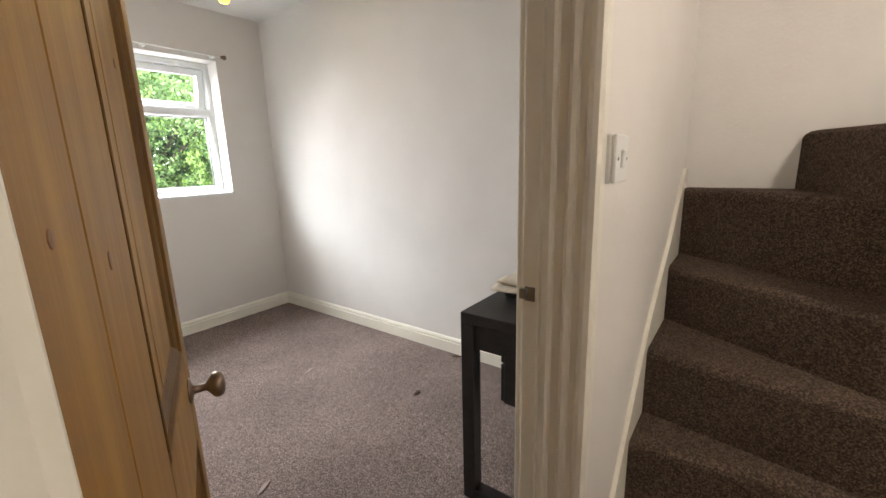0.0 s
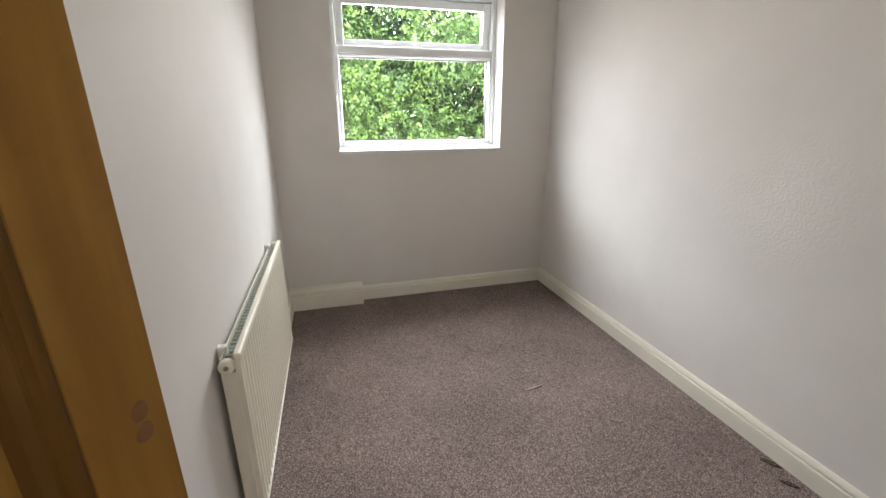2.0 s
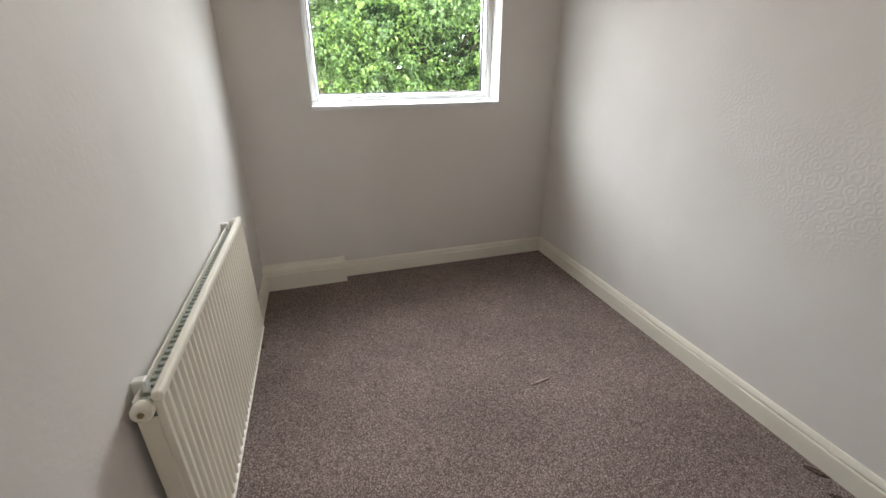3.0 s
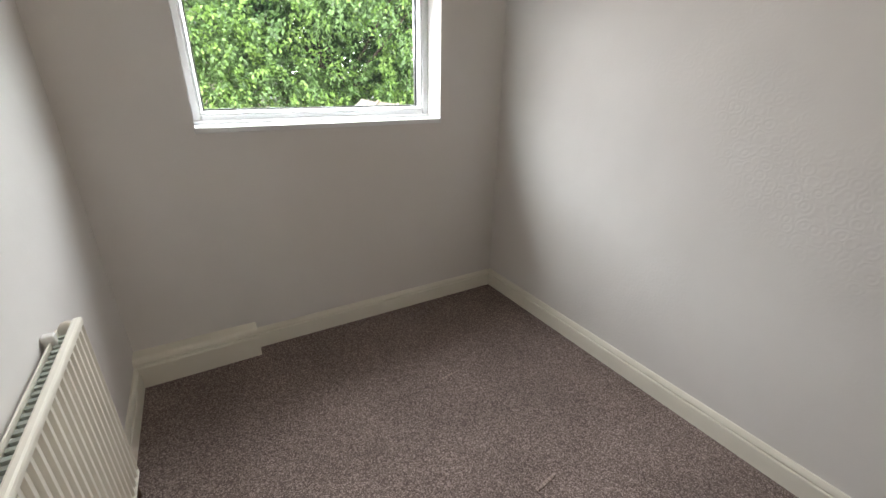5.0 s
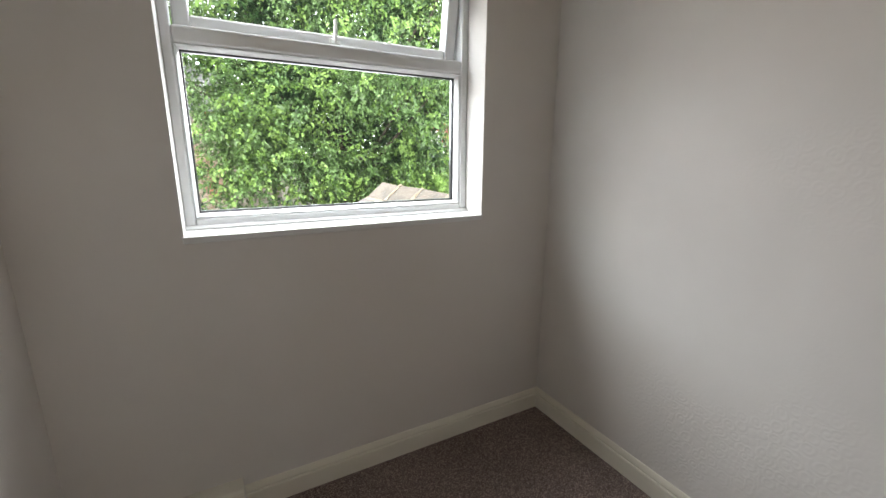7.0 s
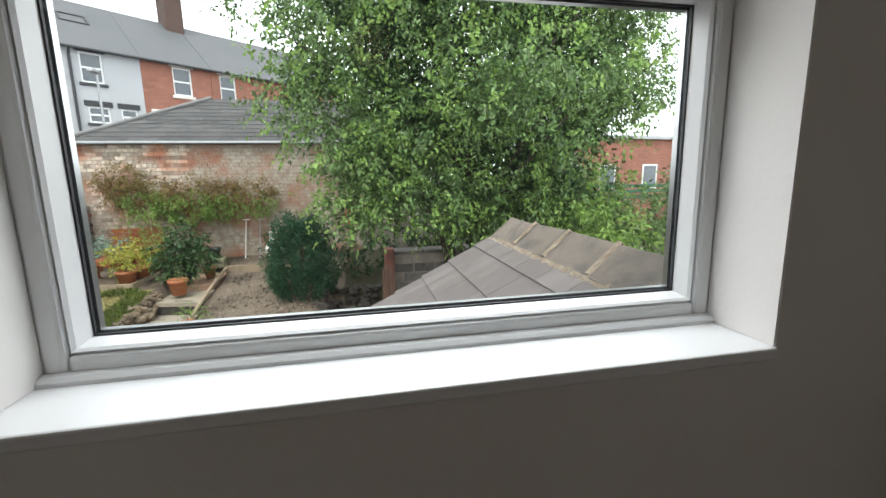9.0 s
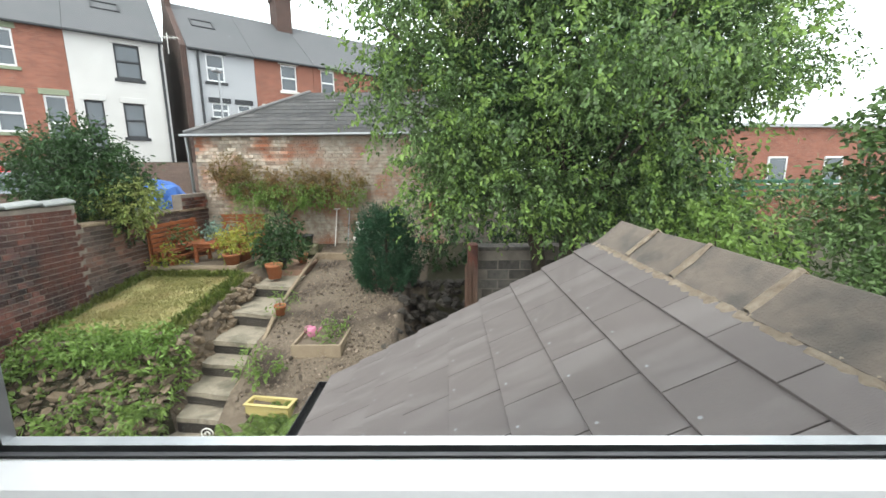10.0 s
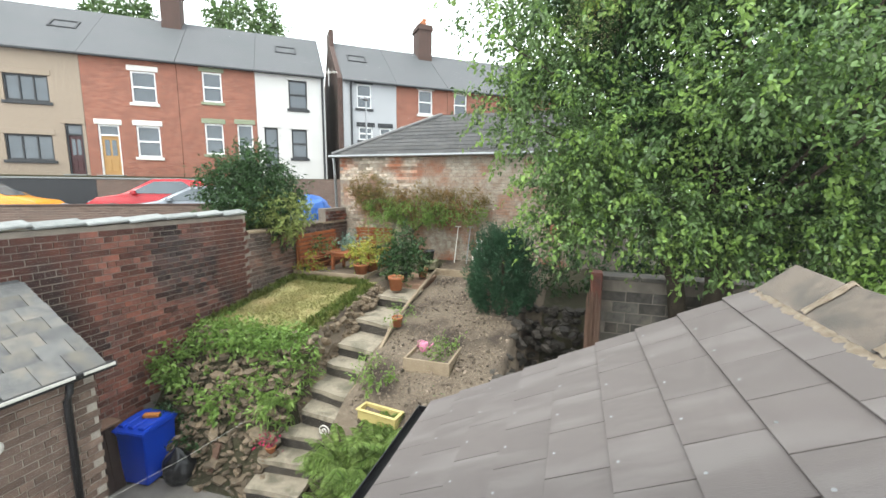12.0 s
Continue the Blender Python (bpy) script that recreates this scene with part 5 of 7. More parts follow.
# ---- terraced houses across the street ----
def house(s0, s1, wall, label, wins, doors, lintel, sill, chimney=None, skylight=None, frame_mat=None, base=1.9, eave=7.3, downpipe=None):
    at = P0 + U_ST * s0
    t = thing("terraced_house", (at.x, at.y, 0.2), label, "house", "terraced houses", ST_RZ)
    W, z0, ze = s1 - s0, 0.0, eave - 0.2
    frame_mat = frame_mat or UPVC
    holes = sorted([(a - s0, b - s0, c - 0.2, d - 0.2) for a, b, c, d, *_ in wins + doors])
    # front wall with real openings, cut into strips
    xs = sorted({0.0, W, *[h[0] for h in holes], *[h[1] for h in holes]})
    bm = bmesh.new()
    for a, b in zip(xs, xs[1:]):
        if b - a < 1e-4:
            continue
        cuts = sorted([(h[2], h[3]) for h in holes if h[0] <= a + 1e-4 and h[1] >= b - 1e-4])
        z = z0
        for c, d in cuts:
            if c > z:
                add_box(bm, (a, 0, z), (b, 0.25, c))
            z = d
        add_box(bm, (a, 0, z), (b, 0.25, ze))
    add_box(bm, (0, 0.25, z0), (0.2, 8, ze))
    add_box(bm, (W - 0.2, 0.25, z0), (W, 8, ze))
    add_box(bm, (0.2, 7.8, z0), (W - 0.2, 8, ze))
    part("wall", bm, wall, t)
    part("floor_slab", boxes(((0.2, 0.3, 2.0), (W - 0.2, 7.8, 2.1)), ((0.2, 0.3, 4.55), (W - 0.2, 7.8, 4.65)), ((0.2, 3.9, 2.1), (W - 0.2, 4.0, ze))), CURTAIN, t)
    bm = bmesh.new()
    sec = [(-0.22, ze - 0.10), (4.0, ze + 3.0), (8.2, ze - 0.10), (8.2, ze - 0.02), (4.0, ze + 3.09), (-0.22, ze - 0.02)]
    a = [bm.verts.new((0, y, z)) for y, z in sec]
    b = [bm.verts.new((W, y, z)) for y, z in sec]
    for k in range(6):
        bm.faces.new((a[k], a[(k + 1) % 6], b[(k + 1) % 6], b[k]))
    bm.faces.new(a)
    bm.faces.new(b[::-1])
    for x in (0.02, W - 0.02):
        bm.faces.new([bm.verts.new((x, y, z)) for y, z in ((0.0, ze), (4.0, ze + 2.98), (8.0, ze))])
    bmesh.ops.recalc_face_normals(bm, faces=bm.faces)
    roof = part("roof", bm, FAR_SLATE, t)
    part("gutter", box((0, -0.30, ze - 0.13), (W, -0.20, ze - 0.03), 0.02), CHARCOAL, t)
    for a, b, c, d, *kind in wins:
        a, b, c, d = a - s0, b - s0, c - 0.2, d - 0.2
        w = part("window", boxes(((a, 0.06, c), (a + 0.07, 0.16, d)), ((b - 0.07, 0.06, c), (b, 0.16, d)), ((a + 0.07, 0.06, c), (b - 0.07, 0.16, c + 0.08)), ((a + 0.07, 0.06, d - 0.08), (b - 0.07, 0.16, d)),
                                 *((((a + 0.07, 0.05, (c + d) / 2 - 0.04), (b - 0.07, 0.15, (c + d) / 2 + 0.04)),) if not kind else tuple(((a + (b - a) * q - 0.03, 0.07, c + 0.08), (a + (b - a) * q + 0.03, 0.15, d - 0.08)) for q in (0.34, 0.66)))), frame_mat, t)
        part("pane", box((a + 0.07, 0.11, c + 0.08), (b - 0.07, 0.12, d - 0.08)), WIN_GLASS, w)
        part("curtain", box((a + 0.09, 0.17, (c + d) / 2), (a + (b - a) * 0.34, 0.19, d - 0.08)), CURTAIN, w)
        part("sill", box((a - 0.1, -0.06, c - 0.14), (b + 0.1, 0.06, c - 0.002), 0.01), sill, w)
        part("lintel", box((a - 0.12, -0.03, d + 0.002), (b + 0.12, 0.05, d + 0.24), 0.01), lintel, w)
    for a, b, c, d, dm in doors:
        a, b, c, d = a - s0, b - s0, c - 0.2, d - 0.2
        top = c + (d - c) * 0.78
        dr = part("door", boxes(((a + 0.07, 0.12, c), (b - 0.07, 0.17, top))), dm, t)
        part("door_panel", boxes(*[((a + 0.07 + (b - a - 0.14) * u0, 0.10, c + (top - c) * v0), (a + 0.07 + (b - a - 0.14) * u1, 0.125, c + (top - c) * v1)) for u0, u1, v0, v1 in ((0.15, 0.45, 0.08, 0.4), (0.55, 0.85, 0.08, 0.4))], bevel=0.01), dm, dr)
        for u0, u1 in ((0.17, 0.44), (0.56, 0.83)):
            part("door_glass", box((a + 0.07 + (b - a - 0.14) * u0, 0.105, c + (top - c) * 0.5), (a + 0.07 + (b - a - 0.14) * u1, 0.125, c + (top - c) * 0.9)), WIN_GLASS, dr)
        fr = part("door_frame", boxes(((a, 0.06, c), (a + 0.07, 0.18, d)), ((b - 0.07, 0.06, c), (b, 0.18, d)), ((a + 0.07, 0.06, top), (b - 0.07, 0.18, top + 0.07)), ((a + 0.07, 0.06, d - 0.07), (b - 0.07, 0.18, d))), frame_mat, t)
        part("fanlight", box((a + 0.07, 0.12, top + 0.07), (b - 0.07, 0.13, d - 0.07)), WIN_GLASS, fr)
        part("door_lintel", box((a - 0.12, -0.03, d + 0.002), (b + 0.12, 0.05, d + 0.24), 0.01), lintel, fr)
        part("doorstep", box((a - 0.1, -0.4, c - 0.16), (b + 0.1, 0.12, c - 0.002), 0.01), COPING, t)
    if chimney is not None:
        x = chimney - s0
        ch = part("chimney", boxes(((x - 0.45, 3.2, ze + 2.0), (x + 0.45, 4.4, ze + 4.4)), ((x - 0.52, 3.13, ze + 4.4), (x + 0.52, 4.47, ze + 4.58)), ((x - 0.48, 3.17, ze + 4.58), (x + 0.48, 4.43, ze + 4.72))), FAR_DARK, roof)
        for q in (3.45, 3.85, 4.2):
            pot = lathe([(0.15, 0), (0.12, 0.35), (0.15, 0.4), (0.12, 0.4), (0.1, 0.05)], 12, pose(x, q, ze + 4.72))
            pp = part("chimney_pot", pot, TERRA, t, "", True)
    if skylight is not None:
        x = skylight - s0
        m = Matrix.Translation((x, 2.3, ze + 1.72)) @ Matrix.Rotation(math.atan2(3.1, 4.22), 4, "X")
        sk = part("skylight", boxes(((-0.55, -0.45, 0.02), (0.55, -0.37, 0.14)), ((-0.55, 0.37, 0.02), (0.55, 0.45, 0.14)), ((-0.55, -0.37, 0.02), (-0.47, 0.37, 0.14)), ((0.47, -0.37, 0.02), (0.55, 0.37, 0.14))), CHARCOAL, roof)
        sk.data.transform(m)
        g = part("skylight_glass", box((-0.47, -0.37, 0.06), (0.47, 0.37, 0.09)), SILVER_CAR, sk)
        g.data.transform(m)
    if downpipe is not None:
        part("downpipe", tube([(downpipe - s0, -0.25, ze - 0.1), (downpipe - s0, -0.08, ze - 0.4), (downpipe - s0, -0.08, 0.0)], 0.055, 8), CHARCOAL, t)
    return t


house(-8.3, -1.86, RENDER_T, "tan pebbledashed terraced house with dark window frames", [(-4.55, -3.02, 5.08, 6.2, 3), (-4.75, -3.1, 2.55, 3.66, 3), (-7.6, -6.6, 5.1, 6.6)], [(-2.62, -1.98, 1.95, 4.2, DARKDOOR)], RENDER_T, CHARCOAL, skylight=-3.0, frame_mat=CHARCOAL)
house(-1.85, 1.88, FAR_BRICK, "red brick terraced house with a honey-coloured door", [(0.02, 1.02, 5.32, 6.75), (0.06, 1.02, 2.82, 4.28)], [(-1.42, -0.60, 1.95, 4.25, WOODDOOR)], WHITEP, WHITEP, chimney=1.25)
house(1.90, 5.32, FAR_BRICK, "red brick terraced house with sage green lintels", [(2.95, 3.80, 5.58, 7.0), (2.92, 3.74, 3.05, 4.55), (4.38, 5.1, 2.4, 4.6)], [], SAGE, SAGE)
house(5.33, 8.76, RENDER_W, "white rendered end-terrace house with charcoal windows", [(6.92, 7.84, 5.55, 7.0), (6.98, 7.76, 3.0, 4.5), (5.65, 6.3, 2.5, 4.52)], [], RENDER_W, CHARCOAL, skylight=6.9, frame_mat=CHARCOAL, downpipe=8.62)
house(9.72, 12.74, RENDER_G, "grey rendered terraced house with charcoal lintels", [(10.48, 11.3, 5.85, 7.15), (10.55, 11.34, 4.12, 4.85), (11.75, 12.4, 4.12, 4.85)], [], CHARCOAL, CHARCOAL, skylight=10.9, downpipe=10.15)
house(12.75, 15.9, FAR_BRICK, "red brick terraced house with white sash windows", [(14.08, 14.95, 5.78, 7.15), (13.1, 13.9, 3.2, 4.75), (14.3, 15.1, 3.0, 4.5)], [], WHITEP, WHITEP, chimney=15.6)
house(15.92, 19.4, FAR_BRICK, "red brick terraced house partly behind the tree", [(16.35, 17.2, 5.78, 7.15), (16.4, 17.3, 3.0, 4.5)], [], WHITEP, WHITEP)
house(19.42, 24.0, FAR_BRICK, "red brick terraced house behind the tree crown", [(20.4, 21.3, 5.5, 7.0), (20.4, 21.3, 3.0, 4.5)], [], WHITEP, WHITEP)


def dark_gable():
    p = P0 + U_ST * 9.45
    t = thing("brick_gable", (p.x, p.y, 0.2), "soot-dark brick gable wall with a squat chimney", "gable wall", "", ST_RZ)
    bm = bmesh.new()
    prof = [(-0.05, 0.0), (-0.05, 7.15), (3.2, 9.75), (3.2, 10.7), (4.6, 10.7), (4.6, 9.75), (8.0, 7.15), (8.0, 0.0)]
    a = [bm.verts.new((0, y, z)) for y, z in prof]
    b = [bm.verts.new((0.26, y, z)) for y, z in prof]
    for k in range(len(prof)):
        bm.faces.new((a[k], a[(k + 1) % len(prof)], b[(k + 1) % len(prof)], b[k]))
    bm.faces.new(a)
    bm.faces.new(b[::-1])
    bmesh.ops.recalc_face_normals(bm, faces=bm.faces)
    part("wall", bm, FAR_DARK, t)


dark_gable()


def place_st(s, off, z):
    p = P0 + U_ST * s + N_ST * off
    return (p.x, p.y, z)


def street_walls():
    for nm, s0, s1, m, lab in (("wall_front_dark", -8.3, -1.2, CHARCOAL, "dark painted front garden wall"), ("wall_front_brick", -1.19, 3.6, FAR_SOOT, "dark brick front garden wall")):
        w = tagged(new(nm), lab, kind="structure")
        w.matrix_basis = pose(*place_st(s0, 1.5, 0.1), 0, 0, ST_RZ)
        part("wall_body", box((0, 0, 0), (s1 - s0, 0.22, 1.62)), m, w)
        part("wall_cap", box((-0.03, -0.03, 1.62), (s1 - s0 + 0.03, 0.25, 1.70), 0.015), COPING, w)
    w = tagged(new("wall_front_garden"), "raised front gardens behind low walls", kind="structure")
    w.matrix_basis = pose(*place_st(-8.3, 1.25, 0.1), 0, 0, ST_RZ)
    part("bed", box((0, 0.02, 0), (27, 1.2, 1.78)), BANK, w)
    part("front_wall", box((11.92, -0.25, 0), (27, 0.0, 1.75)), FAR_SOOT, w)
    w = tagged(new("wall_street"), "long low red brick wall along the near side of the street", kind="structure")
    w.matrix_basis = pose(*place_st(-2.0, 8.0, -0.6), 0, 0, ST_RZ)
    part("wall_body", box((-14, 0, 0), (6.4, 0.24, 1.40)), FAR_SOOT, w)
    part("wall_cap", box((-14, -0.02, 1.40), (6.4, 0.26, 1.46), 0.01), FAR_DARK, w)


street_walls()


def car(s, off, z, rz, body_mat, label, long=4.2, high=1.48):
    t = thing("car", place_st(s, off, z), label, "car", "parked cars", ST_RZ + rz)
    L, h = long / 2, high
    prof = [(-L, 0.45), (-L + 0.03, 0.78), (-L + 0.28, 0.92), (-L * 0.72, h * 0.93), (-L * 0.35, h), (L * 0.08, h * 0.985), (L * 0.50, 0.95), (L * 0.86, 0.80), (L, 0.60), (L - 0.02, 0.32), (L - 0.4, 0.22), (-L + 0.4, 0.22)]
    bm = bmesh.new()
    rings = []
    for y, k, drop in ((-0.86, 0.0, 0.0), (-0.80, 1.0, 0.0), (0.80, 1.0, 0.0), (0.86, 0.0, 0.0)):
        rings.append([bm.verts.new((x, y * (0.80 if zz > 1.0 and k else 1.0), zz if k else min(zz, 0.88))) for x, zz in prof])
    for a, b in zip(rings, rings[1:]):
        for i in range(len(prof)):
            bm.faces.new((a[i], a[(i + 1) % len(prof)], b[(i + 1) % len(prof)], b[i]))
    bm.faces.new(rings[0])
    bm.faces.new(rings[-1][::-1])
    bmesh.ops.recalc_face_normals(bm, faces=bm.faces)
    bmesh.ops.bevel(bm, geom=[e for e in bm.edges if e.calc_length() > 0.2], offset=0.03, segments=2, affect="EDGES")
    body = part("body", bm, body_mat, t, "", True)
    for sy in (-1, 1):
        g = prism([(-L * 0.66, 0.94), (-L * 0.36, h - 0.09), (L * 0.05, h - 0.10), (L * 0.42, 0.96)], 0, 0.02)
        for v in g.verts:
            x, zz, d = v.co.x, v.co.y, v.co.z
            v.co = Vector((x, sy * (0.868 - max(0.0, zz - 0.88) * 0.36 + d), zz))
        bmesh.ops.recalc_face_normals(g, faces=g.faces)
        part("side_window", g, WIN_GLASS, body)
    for nm, xa, za, xb, zb in (("windscreen", L * 0.11, h * 0.975, L * 0.47, 0.985), ("rear_window", -L * 0.70, h * 0.90, -L * 0.45, h * 0.975)):
        g = bmesh.new()
        d = Vector((xb - xa, 0, zb - za))
        n = Vector((-d.z, 0, d.x)).normalized() * 0.012
        if n.z < 0:
            n = -n
        vs = [g.verts.new(Vector((x, y, zz)) + n * q) for q in (0.3, 1.2) for x, zz, y in ((xa, za, -0.56), (xb, zb, -0.62), (xb, zb, 0.62), (xa, za, 0.56))]
        for f in ((0, 1, 2, 3), (7, 6, 5, 4), (0, 4, 5, 1), (1, 5, 6, 2), (2, 6, 7, 3), (3, 7, 4, 0)):
            g.faces.new([vs[i] for i in f])
        bmesh.ops.recalc_face_normals(g, faces=g.faces)
        part(nm, g, WIN_GLASS, body)
    for x in (-L * 0.62, L * 0.64):
        for sy in (-1, 1):
            w = part("wheel", lathe([(0.20, -0.09), (0.30, -0.10), (0.315, -0.05), (0.315, 0.05), (0.30, 0.10), (0.20, 0.09)], 20, pose(x, sy * 0.78, 0.315, 90, 0, 0)), BLACKP, t, "", True)
            part("rim", lathe([(0, -0.08), (0.20, -0.085), (0.20, 0.085), (0, 0.08)], 16, pose(x, sy * 0.78, 0.315, 90, 0, 0)), STEEL, w)
    for sy in (-1, 1):
        part("headlight", box((L - 0.16, sy * 0.62 - 0.14, 0.58), (L - 0.015, sy * 0.62 + 0.14, 0.70), 0.03, 2), SILVER_CAR, body)
        part("mirror", box((L * 0.30, sy * 0.92 - 0.08, 0.92), (L * 0.38, sy * 0.92 + 0.08, 1.06), 0.03, 2), body_mat, body)


car(2.2, 5.6, 0.22, 180, RED_CAR, "bright red hatchback parked along the street")
car(3.6, 7.0, 0.0, 180, SILVER_CAR, "silver estate car parked behind the low wall", 4.5, 1.45)
car(-2.6, 6.4, 0.12, 0, ORANGE_CAR, "orange hatchback parked along the street", 3.9, 1.42)


def street_bits():
    t = thing("street_lamp", place_st(10.4, 3.0, 0.2), "slim grey street lamp column on the pavement", "street lamp")
    part("column", tube([(0, 0, 0), (0, 0, 1.2), (0, 0, 1.25), (0, 0, 5.5)], [0.09, 0.09, 0.055, 0.045], 10), STEEL, t)
    part("lantern", box((-0.12, -0.42, 5.46), (0.12, 0.08, 5.60), 0.03, 2), STEEL, t)
    t = thing("tv_aerial", place_st(9.0, -0.1, 6.9), "white metal television aerial on the gable", "aerial")
    part("mast", tube([(0, 0, 0), (0, 0, 0.9)], 0.025, 6), WHITEP, t)
    part("boom", tube([(-0.45, 0, 0.7), (0.5, 0, 0.7)], 0.02, 6), WHITEP, t)
    for k in range(5):
        part("element", tube([(-0.4 + k * 0.2, -0.28, 0.7), (-0.4 + k * 0.2, 0.28, 0.7)], 0.012, 5), WHITEP, t)
    t = thing("tarpaulin", (-7.3, 16.2, 0.35), "bright blue tarpaulin draped over stored things", "tarpaulin", "", 35)
    bm = bmesh.new()
    bmesh.ops.create_icosphere(bm, subdivisions=3, radius=1)
    for v in bm.verts:
        n = 0.12 * noise.noise(v.co * 2.3)
        v.co = Vector((v.co.x * (0.75 + n), v.co.y * (0.45 + n), max(-0.02, v.co.z * (0.62 + n)) + 0.2 * max(0, v.co.z)))
    part("sheet", bm, TARP, t)
    # distant trees beyond the roofs
    for s, off, z, r in ((4.3, -14, 4.2, 2.4), (-3.6, -13, 2.6, 2.0)):
        p = place_st(s, off, z)
        tr = thing("distant_tree", p, "pale broadleaf tree showing above the roofs", "tree", "distant trees")
        part("trunk", tube([(0, 0, 0), (0.1, 0, 5), (0, 0.1, 9)], [0.3, 0.22, 0.1], 8), BARK, tr)
        blob_leaves("crown", [(0, 0, 10.2, r, r, 2.8), (0.8, 0, 9, r * 0.9, r, 2.0), (-0.9, 0.2, 9.2, r * 0.9, r, 2.2)], 5200, 0.32, LEAF, tr, 31 + int(s), clump=9, spread=0.6)


street_bits()


# ---- whitewashed outbuilding at the end of the garden ----
def outbuilding():
    t = thing("outbuilding", (-1.2, 16.4, -0.6), "old brick outbuilding with flaking limewash and a hipped slate roof", "outbuilding")
    o = Vector((-1.2, 16.4, -0.6))
    L = lambda *p: tuple(Vector(p) - o)
    core = part("wall", box(L(-5.1, 14.52, -0.7), L(2.6, 18.3, 2.33)), MORTAR_W, t)
    fr = part("front_bricks", box(L(-5.1, 14.505, -0.7), L(2.6, 14.515, 2.33)), MORTAR_W, t)
    brick_face(fr, L(-5.1, 14.508, -0.7), (1, 0, 0), (0, -1, 0), 6.4, lambda s: 0.0, lambda s: 2.98, BRICK_W, near=lambda s, z: abs(s - 1.2) - z * 0.3, seed=12, budget=300)
    bm = bmesh.new()
    e = [(-5.25, 14.35, 2.32), (2.8, 14.35, 2.32), (2.8, 18.4, 2.32), (-5.25, 18.4, 2.32)]
    r = [(-2.6, 16.3, 3.62), (1.2, 16.3, 3.62)]
    v = [bm.verts.new(L(*p)) for p in e]
    w = [bm.verts.new(L(*p)) for p in r]
    for f in ((v[0], v[1], w[1], w[0]), (v[1], v[2], w[1]), (v[2], v[3], w[0], w[1]), (v[3], v[0], w[0]), (v[3], v[2], v[1], v[0])):
        bm.faces.new(f)
    bmesh.ops.recalc_face_normals(bm, faces=bm.faces)
    roof = part("roof", bm, OLD_ROOF, t)
    # slate courses as raised edges on the front slope
    for k in range(11):
        q = k / 11
        a = Vector(e[0]).lerp(Vector(r[0]), q)
        b = Vector(e[1]).lerp(Vector(r[1]), q)
        n = 12
        for i in range(n):
            p0, p1 = a.lerp(b, (i + 0.02) / n), a.lerp(b, (i + 0.98) / n)
            up = (Vector(r[0]) - Vector(e[0])) / 11
            s = bmesh.new()
            h = Vector((0, -0.008, 0.016 + RND.uniform(0, 0.006)))
            vs = [s.verts.new(L(*(p + h * g))) for p, g in ((p0, 1.0), (p1, 1.0), (p1 + Vector((0, 0.19, 0.125)), 0.5), (p0 + Vector((0, 0.19, 0.125)), 0.5), (p0, 0), (p1, 0))]
            s.faces.new((vs[0], vs[1], vs[2], vs[3]))
            s.faces.new((vs[4], vs[5], vs[1], vs[0]))
            bmesh.ops.solidify(s, geom=s.faces[:], thickness=0.006)
            part("slate", s, SLATE_D, roof)
    part("hip_tile", tube([L(-5.25, 14.35, 2.36), L(-2.6, 16.3, 3.66)], 0.05, 8), SLATE_D, t)
    part("gutter", box(L(-5.35, 14.28, 2.26), L(2.8, 14.37, 2.33), 0.02), STEEL, t)
    part("downpipe", tube([L(-5.25, 14.42, 2.28), L(-5.22, 14.42, 1.9), L(-5.18, 14.44, 0.4)], 0.04, 8), STEEL, t)


outbuilding()


def climber():
    t = thing("wall_climber", (-2.9, 14.35, -0.5), "straggling climber with rust and green leaves on the brick wall", "climbing plant")
    for a, b in (((0.0, 0, 0), (0.15, -0.08, 0.75)), ((0.15, -0.08, 0.75), (-0.7, -0.12, 1.5)), ((0.15, -0.08, 0.75), (0.9, -0.12, 1.45)), ((0.05, 0, 0.1), (-0.2, -0.1, 0.9))):
        part("stem", tube([a, ((a[0] + b[0]) / 2 + 0.05, -0.1, (a[2] + b[2]) / 2), b], [0.03, 0.024, 0.015], 7), BARK, t)
    blob_leaves("foliage_red", [(-0.8, -0.15, 1.7, 0.8, 0.22, 0.35), (0.3, -0.18, 1.65, 1.0, 0.25, 0.3), (1.4, -0.18, 1.6, 0.8, 0.22, 0.28), (-1.2, -0.12, 1.95, 0.45, 0.18, 0.35)], 8000, 0.05, IVY_R, t, 41, "rust-coloured leaves", hang=0.5, spread=0.2)
    blob_leaves("foliage_green", [(-0.5, -0.18, 1.4, 0.7, 0.26, 0.25), (0.35, -0.22, 1.32, 0.85, 0.28, 0.28), (1.3, -0.2, 1.3, 0.8, 0.25, 0.25)], 5200, 0.055, LEAF_Y, t, 42, "yellow-green leaves", hang=0.6, spread=0.2)


climber()


